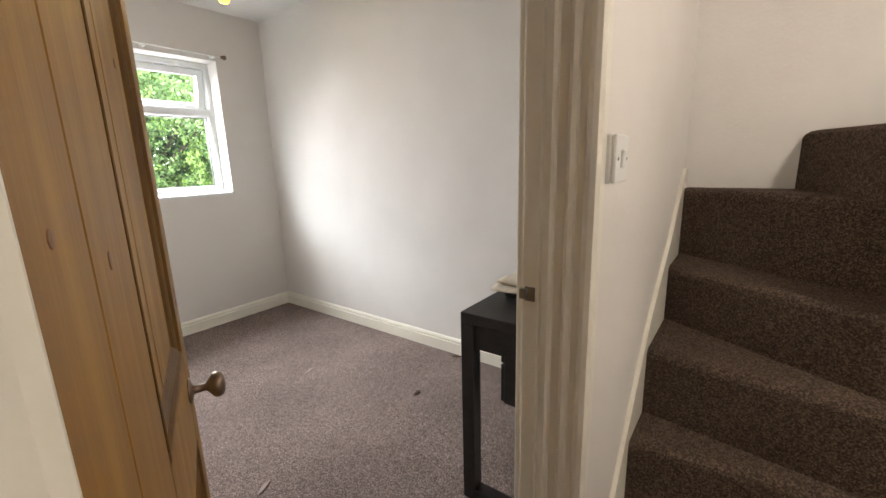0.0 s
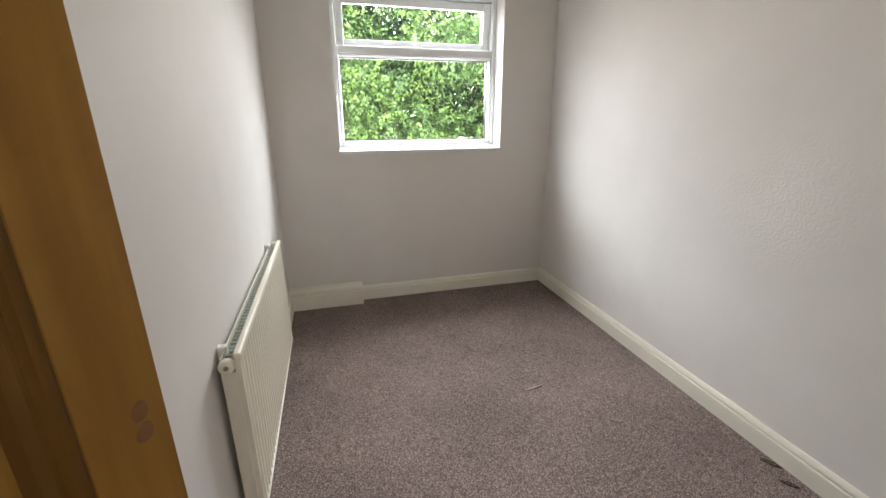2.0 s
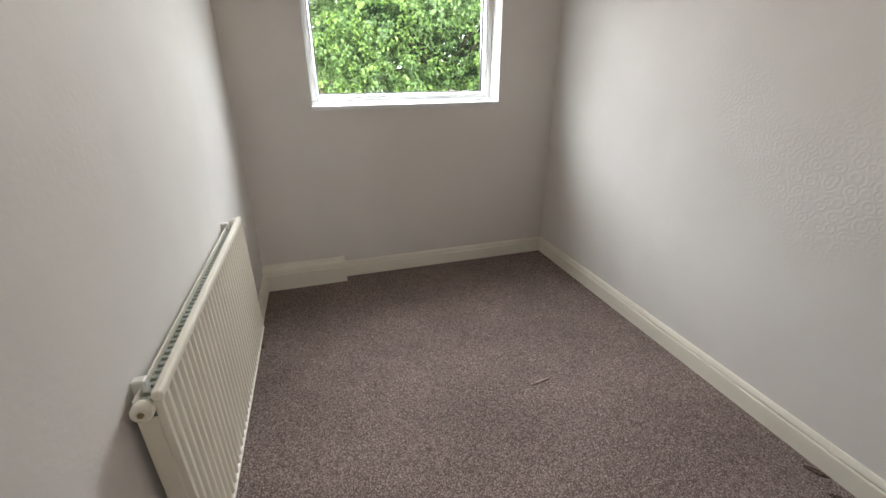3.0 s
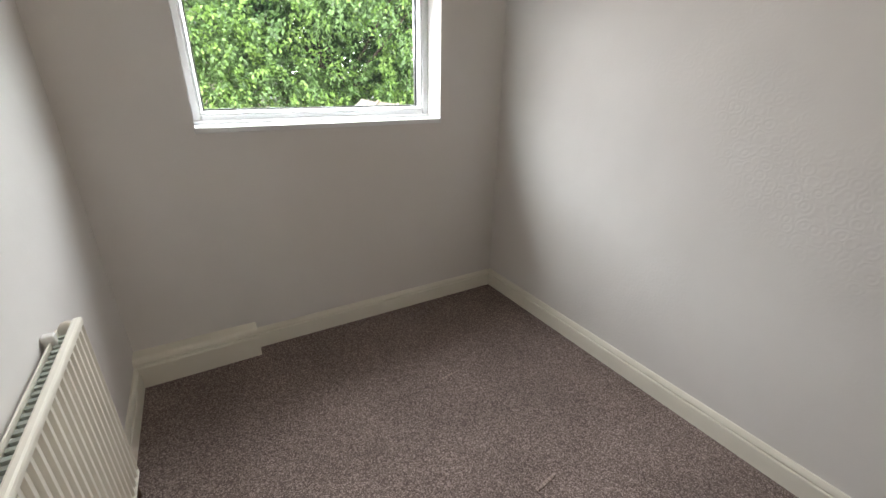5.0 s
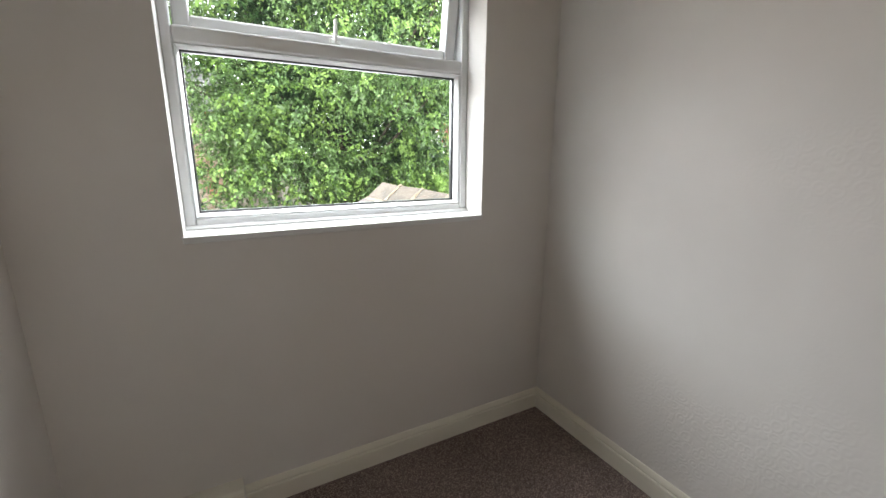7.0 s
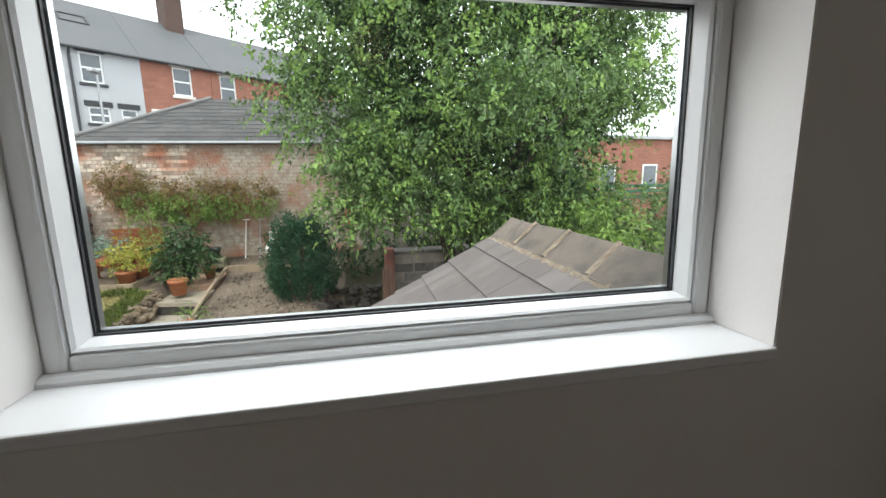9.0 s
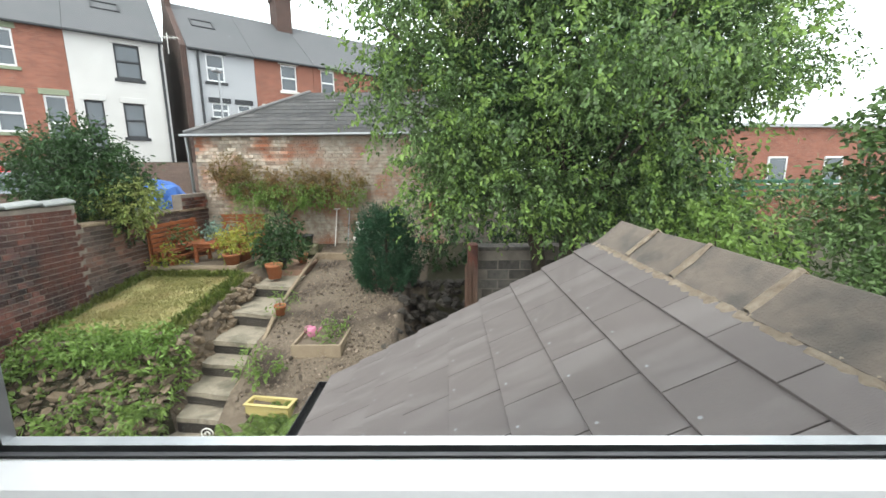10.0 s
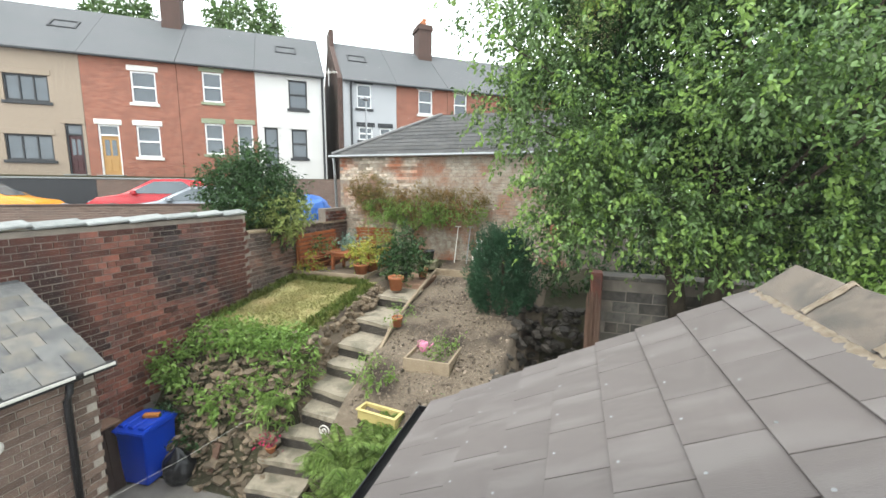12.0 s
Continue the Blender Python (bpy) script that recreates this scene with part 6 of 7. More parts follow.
# ---- steps and edging ----
def garden_path():
    w = tagged(new("garden_steps"), "worn concrete garden steps climbing between the lawn and the bed", kind="structure")
    rows = [(-2.58, 7.85, -1.80, 7.93, -2.55), (-2.64, 8.16, -1.88, 8.24, -2.35), (-2.62, 8.50, -1.92, 8.52, -2.14), (-2.36, 8.80, -1.70, 8.72, -1.91), (-2.40, 9.12, -1.70, 8.99, -1.71),
            (-2.43, 9.58, -1.63, 9.46, -1.50), (-2.42, 9.93, -1.62, 9.79, -1.29), (-2.46, 10.64, -1.65, 10.46, -1.06), (-2.46, 11.56, -1.66, 11.40, -0.82), (-2.42, 12.3, -1.72, 12.3, -0.70), (-2.4, 13.4, -1.75, 13.4, -0.62)]
    for k in range(len(rows) - 1):
        a, b = rows[k], rows[k + 1]
        bm = prism([(a[0], a[1]), (a[2], a[3]), (b[2] + 0.02, b[3] + 0.05), (b[0] - 0.02, b[1] + 0.05)], a[4] - (0.07 if k < 9 else 0.12), a[4])
        bmesh.ops.subdivide_edges(bm, edges=bm.edges[:], cuts=3, use_grid_fill=True)
        for v in bm.verts:
            v.co += Vector((0.018, 0.018, 0.010)) * noise.noise(v.co * 6.0) + Vector((0.006, 0.006, 0.004)) * noise.noise(v.co * 19.0)
        part("step", bm, STEPS if k < 9 else TERRA_SLAB, w)
        # added dark risers put the shade under each tread into colour
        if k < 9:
            part("riser_stone", prism([(a[0] - 0.01, a[1] + 0.02), (a[2] + 0.01, a[3] + 0.02), (a[2] + 0.01, a[3] + 0.16), (a[0] - 0.01, a[1] + 0.16)], a[4] - 0.32, a[4] - 0.065), RUBBLE_D, w, "added riser block coloured dark for the shade below the tread")
    pts = [(-1.60, 8.92, -1.60), (-1.56, 9.4, -1.44), (-1.55, 9.9, -1.20), (-1.60, 10.5, -0.98), (-1.60, 11.4, -0.76), (-1.66, 12.4, -0.62), (-1.72, 13.3, -0.54)]
    for a, b in zip(pts, pts[1:]):
        part("edging_board", tube([a, b], 0.035, 6), PLANK, w, "weathered timber edging")
    rr = random.Random(21)
    ms = [stone_mesh("edge_stone", 60 + k, RUBBLE) for k in range(4)]
    for k in range(120):
        y = 9.05 + (k % 60) * 0.047
        lawn, foot = ground_z(-2.8, y), ground_z(-2.3, y) + 0.2
        q = rr.random()
        s = rr.uniform(0.16, 0.30)
        piece("edge_stone", ms[k % 4], w, pose(-2.62 + 0.16 * (1 - q) + rr.uniform(-0.03, 0.03), y, foot + (lawn - foot) * q + 0.02, rr.uniform(-20, 20), rr.uniform(-20, 20), rr.uniform(0, 180)) @ Matrix.Diagonal((s, s, s, 1)))


garden_path()


def rubble_bank():
    w = tagged(new("wall_rubble"), "tumbled stone retaining bank grown over with weeds", kind="structure")
    rr = random.Random(33)
    ms = [stone_mesh("stone", 80 + k, RUBBLE, 0.5 + 0.1 * (k % 3)) for k in range(7)]
    more = []
    for k in range(820):
        x = rr.uniform(-4.75, -2.45)
        q = rr.random()
        y = 7.95 + q * 1.35 + 0.12 * rr.random()
        z = ramp_between(y, [(8.0, YARD_Z), (8.3, -2.3), (9.15, -1.12), (9.6, -0.98)])
        s = min(0.52, 0.19 * math.exp(rr.gauss(0.0, 0.42)))
        m = pose(x, y, z + rr.uniform(-0.05, 0.10), rr.uniform(-32, 32), rr.uniform(-32, 32), rr.uniform(0, 360)) @ Matrix.Diagonal((s, s * rr.uniform(0.55, 0.9), s * rr.uniform(0.4, 0.75), 1))
        if k < 280:
            piece("stone", ms[k % 7], w, m)
        else:
            more.append((ms[k % 7], m))
    verts, faces = [], []
    for me, m in more:
        n = len(verts)
        verts += [tuple(m @ v.co) for v in me.vertices]
        faces += [tuple(n + i for i in p.vertices) for p in me.polygons]
    rest = bpy.data.meshes.new("small_stones")
    rest.from_pydata(verts, [], faces)
    rest.materials.append(RUBBLE_I)
    heap = tagged(new("small_stones", rest), "smaller tan stones wedged in the bank", kind="stuff")
    heap.parent = w
    piece("stone", ms[2], w, pose(-2.72, 8.45, -1.80, 70, 10, 30) @ Matrix.Diagonal((0.5, 0.3, 0.3, 1)))
    # pit stones take a darker colour for wet and for the pit's deep shade
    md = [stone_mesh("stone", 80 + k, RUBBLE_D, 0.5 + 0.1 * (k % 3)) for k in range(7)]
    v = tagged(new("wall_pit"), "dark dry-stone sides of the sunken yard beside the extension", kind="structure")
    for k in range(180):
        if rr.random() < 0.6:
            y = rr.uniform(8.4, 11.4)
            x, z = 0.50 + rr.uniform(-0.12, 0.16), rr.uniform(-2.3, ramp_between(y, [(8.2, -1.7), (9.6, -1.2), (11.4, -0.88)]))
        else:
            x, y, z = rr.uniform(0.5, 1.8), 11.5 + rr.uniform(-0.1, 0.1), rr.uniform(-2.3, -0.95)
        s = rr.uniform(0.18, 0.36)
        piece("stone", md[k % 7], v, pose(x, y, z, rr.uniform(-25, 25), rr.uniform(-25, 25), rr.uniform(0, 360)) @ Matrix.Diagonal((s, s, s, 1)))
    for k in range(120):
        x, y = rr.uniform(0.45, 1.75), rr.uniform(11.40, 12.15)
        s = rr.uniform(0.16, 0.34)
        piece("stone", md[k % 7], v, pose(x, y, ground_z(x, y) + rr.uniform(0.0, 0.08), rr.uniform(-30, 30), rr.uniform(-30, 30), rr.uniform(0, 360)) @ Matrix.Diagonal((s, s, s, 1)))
    s = tagged(new("wall_stone"), "squared grey stone wall with flat copings below the tree", kind="structure")
    part("core", box((1.9, 11.42, -2.5), (6.5, 11.7, -0.12)), MORTAR_W, s)
    brick_face(s, (1.9, 11.43, 0), (1, 0, 0), (0, -1, 0), 4.4, lambda q: -2.4, lambda q: -0.15, STONE_G, course=0.19, stretch=0.42, seed=15, joint=0.018, near=lambda q, z: -z)
    me = chamfer_block("coping_stone", 0.6, 0.42, 0.07, 0.01, STONE_G)
    for k in range(7):
        piece("coping_stone", me, s, pose(2.2 + k * 0.62, 11.75, -0.08, 0, 0, 180))
    part("brick_pier", box((1.74, 11.2, -2.4), (1.92, 11.5, 0.02), 0.01), BRICK, s, "red brick pier at the wall's end")


rubble_bank()


def leaf_field(name, pts, up, size, material, seed, label, wide=0.12, parent=None, lean=0.5):
    rng = np.random.default_rng(seed)
    p = np.array(pts, float)
    d = rng.normal(size=p.shape) * lean + np.array([0, 0, up])
    me = leaves_mesh(name, p, d, size * (0.5 + rng.random(len(p))), rng, wide, 0.15)
    me.materials.append(material)
    ob = new(name, me)
    ob.parent = parent
    return tagged(ob, label, kind="stuff")


def grasses():
    rr = random.Random(55)

    def scatter(n, x0, x1, y0, y1):
        out = []
        for _ in range(n):
            x, y = rr.uniform(x0, x1), rr.uniform(y0, y1)
            out.append((x, y, ground_z(x, y) - 0.005))
        return out

    tagged(leaf_field("lawn_grass", scatter(29000, -4.88, -2.65, 9.25, 11.97), 1.0, 0.045, STRAW, 61, "short yellowed lawn grass", lean=0.9), category="grass")
    fringe = scatter(2000, -4.88, -2.7, 9.05, 9.4) + scatter(1300, -2.95, -2.6, 9.3, 11.8) + scatter(1100, -4.88, -2.95, 11.72, 11.97) + scatter(700, -4.88, -4.65, 9.3, 11.7)
    tagged(leaf_field("long_grass", fringe, 1.0, 0.13, GRASS, 62, "long green grass along the lawn's edges", 0.07, lean=0.5), category="grass")


grasses()


def weeds(name, loc, blobs, n, size, material, seed, label, **kw):
    t = thing(name, loc, label, "plant", "weeds" if name == "weed_clump" else "")
    blob_leaves("leaves", blobs, n, size, material, t, seed, **kw)
    bm = bmesh.new()
    rr = random.Random(seed)
    for b in blobs:
        for _ in range(4):
            tube_into(bm, [(b[0] * 0.8, b[1] * 0.8, min(0.0, b[2] - b[5])), (b[0] + rr.uniform(-1, 1) * b[3] * 0.5, b[1] + rr.uniform(-1, 1) * b[4] * 0.5, b[2] + 0.3 * b[5])], [0.006, 0.003], 5)
    part("stems", bm, BARK, t)
    return t


weeds("weed_clump", (-4.3, 9.2, -1.15), [(0, 0, 0.06, 0.5, 0.25, 0.12), (0.5, 0.0, 0.05, 0.45, 0.22, 0.1), (-0.35, -0.5, -0.3, 0.2, 0.3, 0.15)], 3600, 0.07, LEAF_Y, 71, "leafy green weeds along the top of the bank", wide=0.6)
weeds("weed_clump", (-3.3, 9.15, -1.1), [(0, 0, 0.05, 0.5, 0.2, 0.1), (0.5, 0.05, 0.06, 0.3, 0.2, 0.12)], 2600, 0.07, LEAF_Y, 72, "bright green weeds at the lawn's edge", wide=0.5)
weeds("weed_clump", (-3.5, 8.5, -1.9), [(0, 0, 0.12, 0.25, 0.16, 0.2), (0.3, 0.2, 0.3, 0.18, 0.15, 0.15)], 650, 0.07, LEAF_Y, 73, "broad-leaved weeds between the tumbled stones", wide=0.7)
weeds("weed_clump", (-4.4, 8.4, -2.2), [(0, 0, 0.05, 0.2, 0.2, 0.2), (0.5, -0.1, -0.2, 0.15, 0.15, 0.15)], 600, 0.07, LEAF_D, 74, "dark creeping weeds on the stone bank", wide=0.6)
weeds("weed_clump", (-2.65, 9.0, -1.5), [(0, 0, 0.12, 0.25, 0.3, 0.25), (0.0, -0.45, -0.25, 0.2, 0.22, 0.22)], 800, 0.09, LEAF_Y, 75, "fern-like green weeds beside the steps", wide=0.35)
weeds("weed_clump", (-4.6, 8.75, -1.65), [(0, 0, 0.1, 0.22, 0.3, 0.22), (0.1, -0.4, -0.3, 0.2, 0.2, 0.2), (0.35, -0.1, 0.0, 0.2, 0.2, 0.15)], 650, 0.075, LEAF_Y, 77, "leafy weeds spilling down the bank beside the brick wall", wide=0.6)
weeds("weed_clump", (-1.3, 9.3, -1.4), [(-0.15, 0, 0.04, 0.12, 0.3, 0.06), (0.1, -0.3, 0.03, 0.15, 0.15, 0.06)], 320, 0.06, LEAF_Y, 76, "small seedlings beside the timber edging", wide=0.5)


def fern(loc, n, seed, r=0.6):
    t = thing("fern", loc, "bright green arching fern among the stones", "fern", "ferns")
    rng = np.random.default_rng(seed)
    for k in range(n):
        a = rng.uniform(0, 2 * math.pi)
        L = r * rng.uniform(0.55, 1.15)
        rise = rng.uniform(0.75, 1.5)
        m = 60
        u = np.linspace(0.08, 1, m)
        out = np.stack([np.cos(a) * u * L, np.sin(a) * u * L, L * (rise * u - 0.8 * u * u) + 0.02], 1)
        side = np.array([-np.sin(a), np.cos(a), 0.0])
        pl = np.repeat(out, 2, 0)
        sg = np.tile([1, -1], m)[:, None]
        dr = side * sg + np.array([np.cos(a) * 0.5, np.sin(a) * 0.5, -0.15])
        size = np.repeat(0.155 * L * np.sin(np.pi * np.clip(u, 0.08, 0.97)) ** 0.8 + 0.02, 2)
        me = leaves_mesh("frond", pl, dr, size, rng, 0.15, 0.22)
        me.materials.append(FERN)
        ob = new("frond", me)
        ob.parent = t


fern((-1.15, 8.05, -2.15), 60, 5, 0.58)
fern((-0.85, 8.30, -1.95), 52, 6, 0.48)
fern((-2.78, 9.02, -1.42), 26, 9, 0.34)
fern((-2.74, 8.66, -1.80), 24, 10, 0.36)
fern((-0.60, 7.95, -2.25), 46, 7, 0.55)
fern((-1.0, 7.65, -2.45), 40, 8, 0.5)


def pot(name, loc, r, h, material, label, group="plant pots"):
    t = thing(name, loc, label, "plant pot", group)
    part("pot_body", lathe([(0, 0), (r * 0.68, 0), (r * 0.92, h * 0.8), (r, h * 0.8), (r, h), (r * 0.9, h), (r * 0.85, h * 0.8), (r * 0.8, h * 0.75)], 22), material, t, "", True)
    part("soil", lathe([(0, h * 0.84), (r * 0.88, h * 0.82)], 18), SOIL, t)
    return t


def potted(loc, r, h, material, label, blobs, n, size, leaf, seed, **kw):
    t = pot("potted_plant", loc, r, h, material, label)
    blob_leaves("foliage", blobs, n, size, leaf, t, seed, **kw)
    bm = bmesh.new()
    for b in blobs:
        tube_into(bm, [(0, 0, h * 0.8), (b[0] * 0.5, b[1] * 0.5, (h + b[2]) / 2), (b[0], b[1], b[2])], [0.009, 0.007, 0.004], 6)
    part("stems", bm, BARK, t)
    return t


potted((-2.17, 11.86, -0.755), 0.175, 0.30, TERRA, "large terracotta pot with low greenery on the path", [(0, 0, 0.33, 0.13, 0.13, 0.06)], 140, 0.05, LEAF, 81)
potted((-2.28, 12.42, -0.70), 0.17, 0.26, BLACKP, "dark glossy shrub in a black pot", [(0, 0, 0.55, 0.40, 0.36, 0.30), (0.1, 0, 0.85, 0.28, 0.25, 0.25), (-0.22, 0, 0.42, 0.25, 0.25, 0.2), (0.3, 0, 0.5, 0.25, 0.2, 0.2)], 2000, 0.08, LEAF_D, 82, hollow=0.3, wide=0.55)
potted((-3.20, 12.22, -0.55), 0.18, 0.24, TERRA, "yellow-leaved plant in a terracotta pot", [(-0.05, 0, 0.42, 0.22, 0.2, 0.20), (-0.12, 0, 0.6, 0.12, 0.12, 0.15)], 520, 0.065, GOLD, 83, hollow=0.3)
potted((-3.14, 12.62, -0.55), 0.18, 0.24, TERRA, "bushy yellow-green plant in a terracotta pot", [(0, 0, 0.42, 0.24, 0.2, 0.18)], 420, 0.06, GOLD, 84, hollow=0.3)
potted((-3.10, 13.12, -0.55), 0.16, 0.26, TERRA, "tall feathery plant in a terracotta pot", [(-0.1, 0, 0.8, 0.28, 0.25, 0.45), (0.05, 0, 0.55, 0.22, 0.2, 0.25)], 900, 0.05, LEAF_Y, 85, hollow=0.2)
potted((-1.50, 10.42, -1.03), 0.10, 0.18, TERRA, "small terracotta pot of seedlings by the edging", [(0, 0, 0.24, 0.12, 0.12, 0.08)], 160, 0.045, LEAF_Y, 86)
potted((-1.95, 12.9, -0.66), 0.13, 0.2, TERRA, "low terracotta pot at the path's end", [(0, 0, 0.24, 0.1, 0.1, 0.06)], 90, 0.04, LEAF, 87)
f = potted((-2.52, 8.30, -2.35), 0.075, 0.14, TERRA, "small terracotta pot of crimson flowers on a step", [(0, 0, 0.19, 0.08, 0.08, 0.05)], 90, 0.04, LEAF, 88)
blob_leaves("flowers", [(0, 0, 0.20, 0.06, 0.06, 0.04)], 110, 0.03, PETAL, f, 89, "crimson blooms", wide=0.9)
potted((-4.62, 12.16, -0.55), 0.12, 0.1, BLACKP, "golden low plant spilling over the timber edge", [(0, 0, 0.16, 0.28, 0.12, 0.12)], 460, 0.06, GOLD, 90)
potted((0.05, 8.72, -1.64), 0.12, 0.2, BLACKP, "empty-looking black plastic pot on the soil", [(0, 0, 0.2, 0.06, 0.06, 0.05)], 40, 0.04, LEAF, 91)


# ---- seating corner ----
def seating():
    FZ = -0.55
    w = thing("timber_edging", (-3.9, 12.0, -0.74), "weathered plank edging round the raised seating corner", "edging")
    part("plank", box((-0.98, -0.02, 0), (0.90, 0.02, 0.22), 0.004), PLANK, w)
    part("plank", box((0.86, 0.022, 0), (0.90, 1.75, 0.22), 0.004), PLANK, w)
    part("post", box((0.80, 0.022, 0), (0.858, 0.08, 0.20), 0.004), PLANK, w)

    def bench(loc, rz, length, depth, label):
        """Two stacked pallets for a seat and one stood up behind as a back."""
        b = thing("pallet_bench", loc, label, "bench", "pallet benches", rz)
        slat = chamfer_block("slat", length, 0.02, 0.078, 0.004, TIMBER)
        lay = Matrix.Rotation(radians(90), 4, "X")
        for lift in (0.0, 0.165):
            for y in (0.03, depth / 2, depth - 0.03):
                part("runner", box((-length / 2, y - 0.03, lift), (length / 2, y + 0.03, lift + 0.02), 0.003), TIMBER, b)
                for x in (-length / 2 + 0.05, 0.0, length / 2 - 0.05):
                    part("block", box((x - 0.045, y - 0.03, lift + 0.02), (x + 0.045, y + 0.03, lift + 0.10), 0.003), TIMBER, b)
                part("stringer", box((-length / 2, y - 0.04, lift + 0.10), (length / 2, y + 0.04, lift + 0.118), 0.003), TIMBER, b)
            for k in range(5):
                piece("slat", slat, b, pose(0, 0.04 + k * (depth - 0.08) / 4, lift + 0.140) @ lay)
        for k in range(6):
            piece("slat", slat, b, pose(0, depth + 0.015 + 0.010 * k, 0.335 + k * 0.096, RND.uniform(-1, 1), 0, 180))
        for x in (-length / 2 + 0.06, 0.0, length / 2 - 0.06):
            part("back_post", box((x - 0.04, depth + 0.085, 0.0), (x + 0.04, depth + 0.125, 0.86), 0.004), TIMBER, b)

    bench((-4.40, 12.88, FZ), 90, 1.62, 0.34, "red-brown slatted pallet bench against the boundary wall")
    bench((-3.98, 13.98, FZ), 0, 1.15, 0.34, "red-brown slatted pallet bench against the limewashed wall")
    t = thing("garden_table", (-3.70, 12.62, FZ), "small red-brown slatted garden table", "table", rz=-6)
    for k in range(5):
        part("top_slat", box((-0.44, -0.26 + k * 0.106, 0.40), (0.44, -0.162 + k * 0.106, 0.425), 0.004), TIMBER, t)
    for y in (-0.22, 0.20):
        part("apron", box((-0.38, y - 0.012, 0.33), (0.38, y + 0.012, 0.40), 0.003), TIMBER, t)
    for x in (-0.41, 0.35):
        for y in (-0.24, 0.18):
            part("leg", box((x, y, 0), (x + 0.06, y + 0.06, 0.40), 0.004), TIMBER, t)
    for x, y, r, q in ((-0.30, 0.10, 0.09, 91), (0.02, 0.10, 0.14, 92)):
        potted((-3.70 + x, 12.62 + y, FZ + 0.425), r * 0.6, r * 1.1, STEEL, "blue-green succulent in a small metal pot on the table", [(0, 0, r * 1.9, r * 1.2, r * 1.2, r * 0.9)], int(1900 * r), 0.06, PALE_L, q, hollow=0.2)
    potted((-4.50, 12.62, FZ + 0.326), 0.10, 0.06, TERRA, "low spreading plant in a dish on the bench", [(0, 0, 0.14, 0.24, 0.22, 0.11)], 380, 0.06, LEAF, 95)


seating()


# ---- bed, tools and yard things ----
def raised_bed():
    t = thing("raised_bed", (-0.60, 9.81, -1.40), "bleached timber raised bed of dark soil and seedlings", "raised bed")
    for lo, hi in (((-0.37, -0.38, 0), (0.37, -0.345, 0.25)), ((-0.37, 0.345, 0.0), (0.37, 0.38, 0.25)), ((-0.37, -0.345, 0), (-0.335, 0.345, 0.25)), ((0.335, -0.345, 0), (0.37, 0.345, 0.25))):
        part("board", box(lo, hi, 0.004), PLANK, t)
    part("soil", box((-0.335, -0.345, 0.0), (0.335, 0.345, 0.19)), SOIL, t)
    s = weeds("seedlings", (-0.46, 9.85, -1.22), [(0, 0, 0.06, 0.18, 0.24, 0.1), (0.12, 0.1, 0.05, 0.1, 0.2, 0.08)], 420, 0.06, LEAF_Y, 101, "pale green seedlings in the raised bed", wide=0.35)
    c = thing("watering_can", (-0.82, 9.95, -1.21), "small pink plastic watering can in the raised bed", "watering can")
    part("body", lathe([(0, 0), (0.07, 0), (0.075, 0.01), (0.07, 0.13), (0.06, 0.14), (0.055, 0.13), (0, 0.12)], 18), PINK, c, "", True)
    part("spout", tube([(0.06, 0, 0.03), (0.12, 0, 0.09), (0.16, 0, 0.14)], [0.018, 0.012, 0.014], 10), PINK, c, "", True)
    part("handle", tube([(-0.06, 0, 0.03), (-0.12, 0, 0.07), (-0.10, 0, 0.14), (-0.04, 0, 0.17), (0.03, 0, 0.15)], 0.008, 8), PINK, c, "", True)


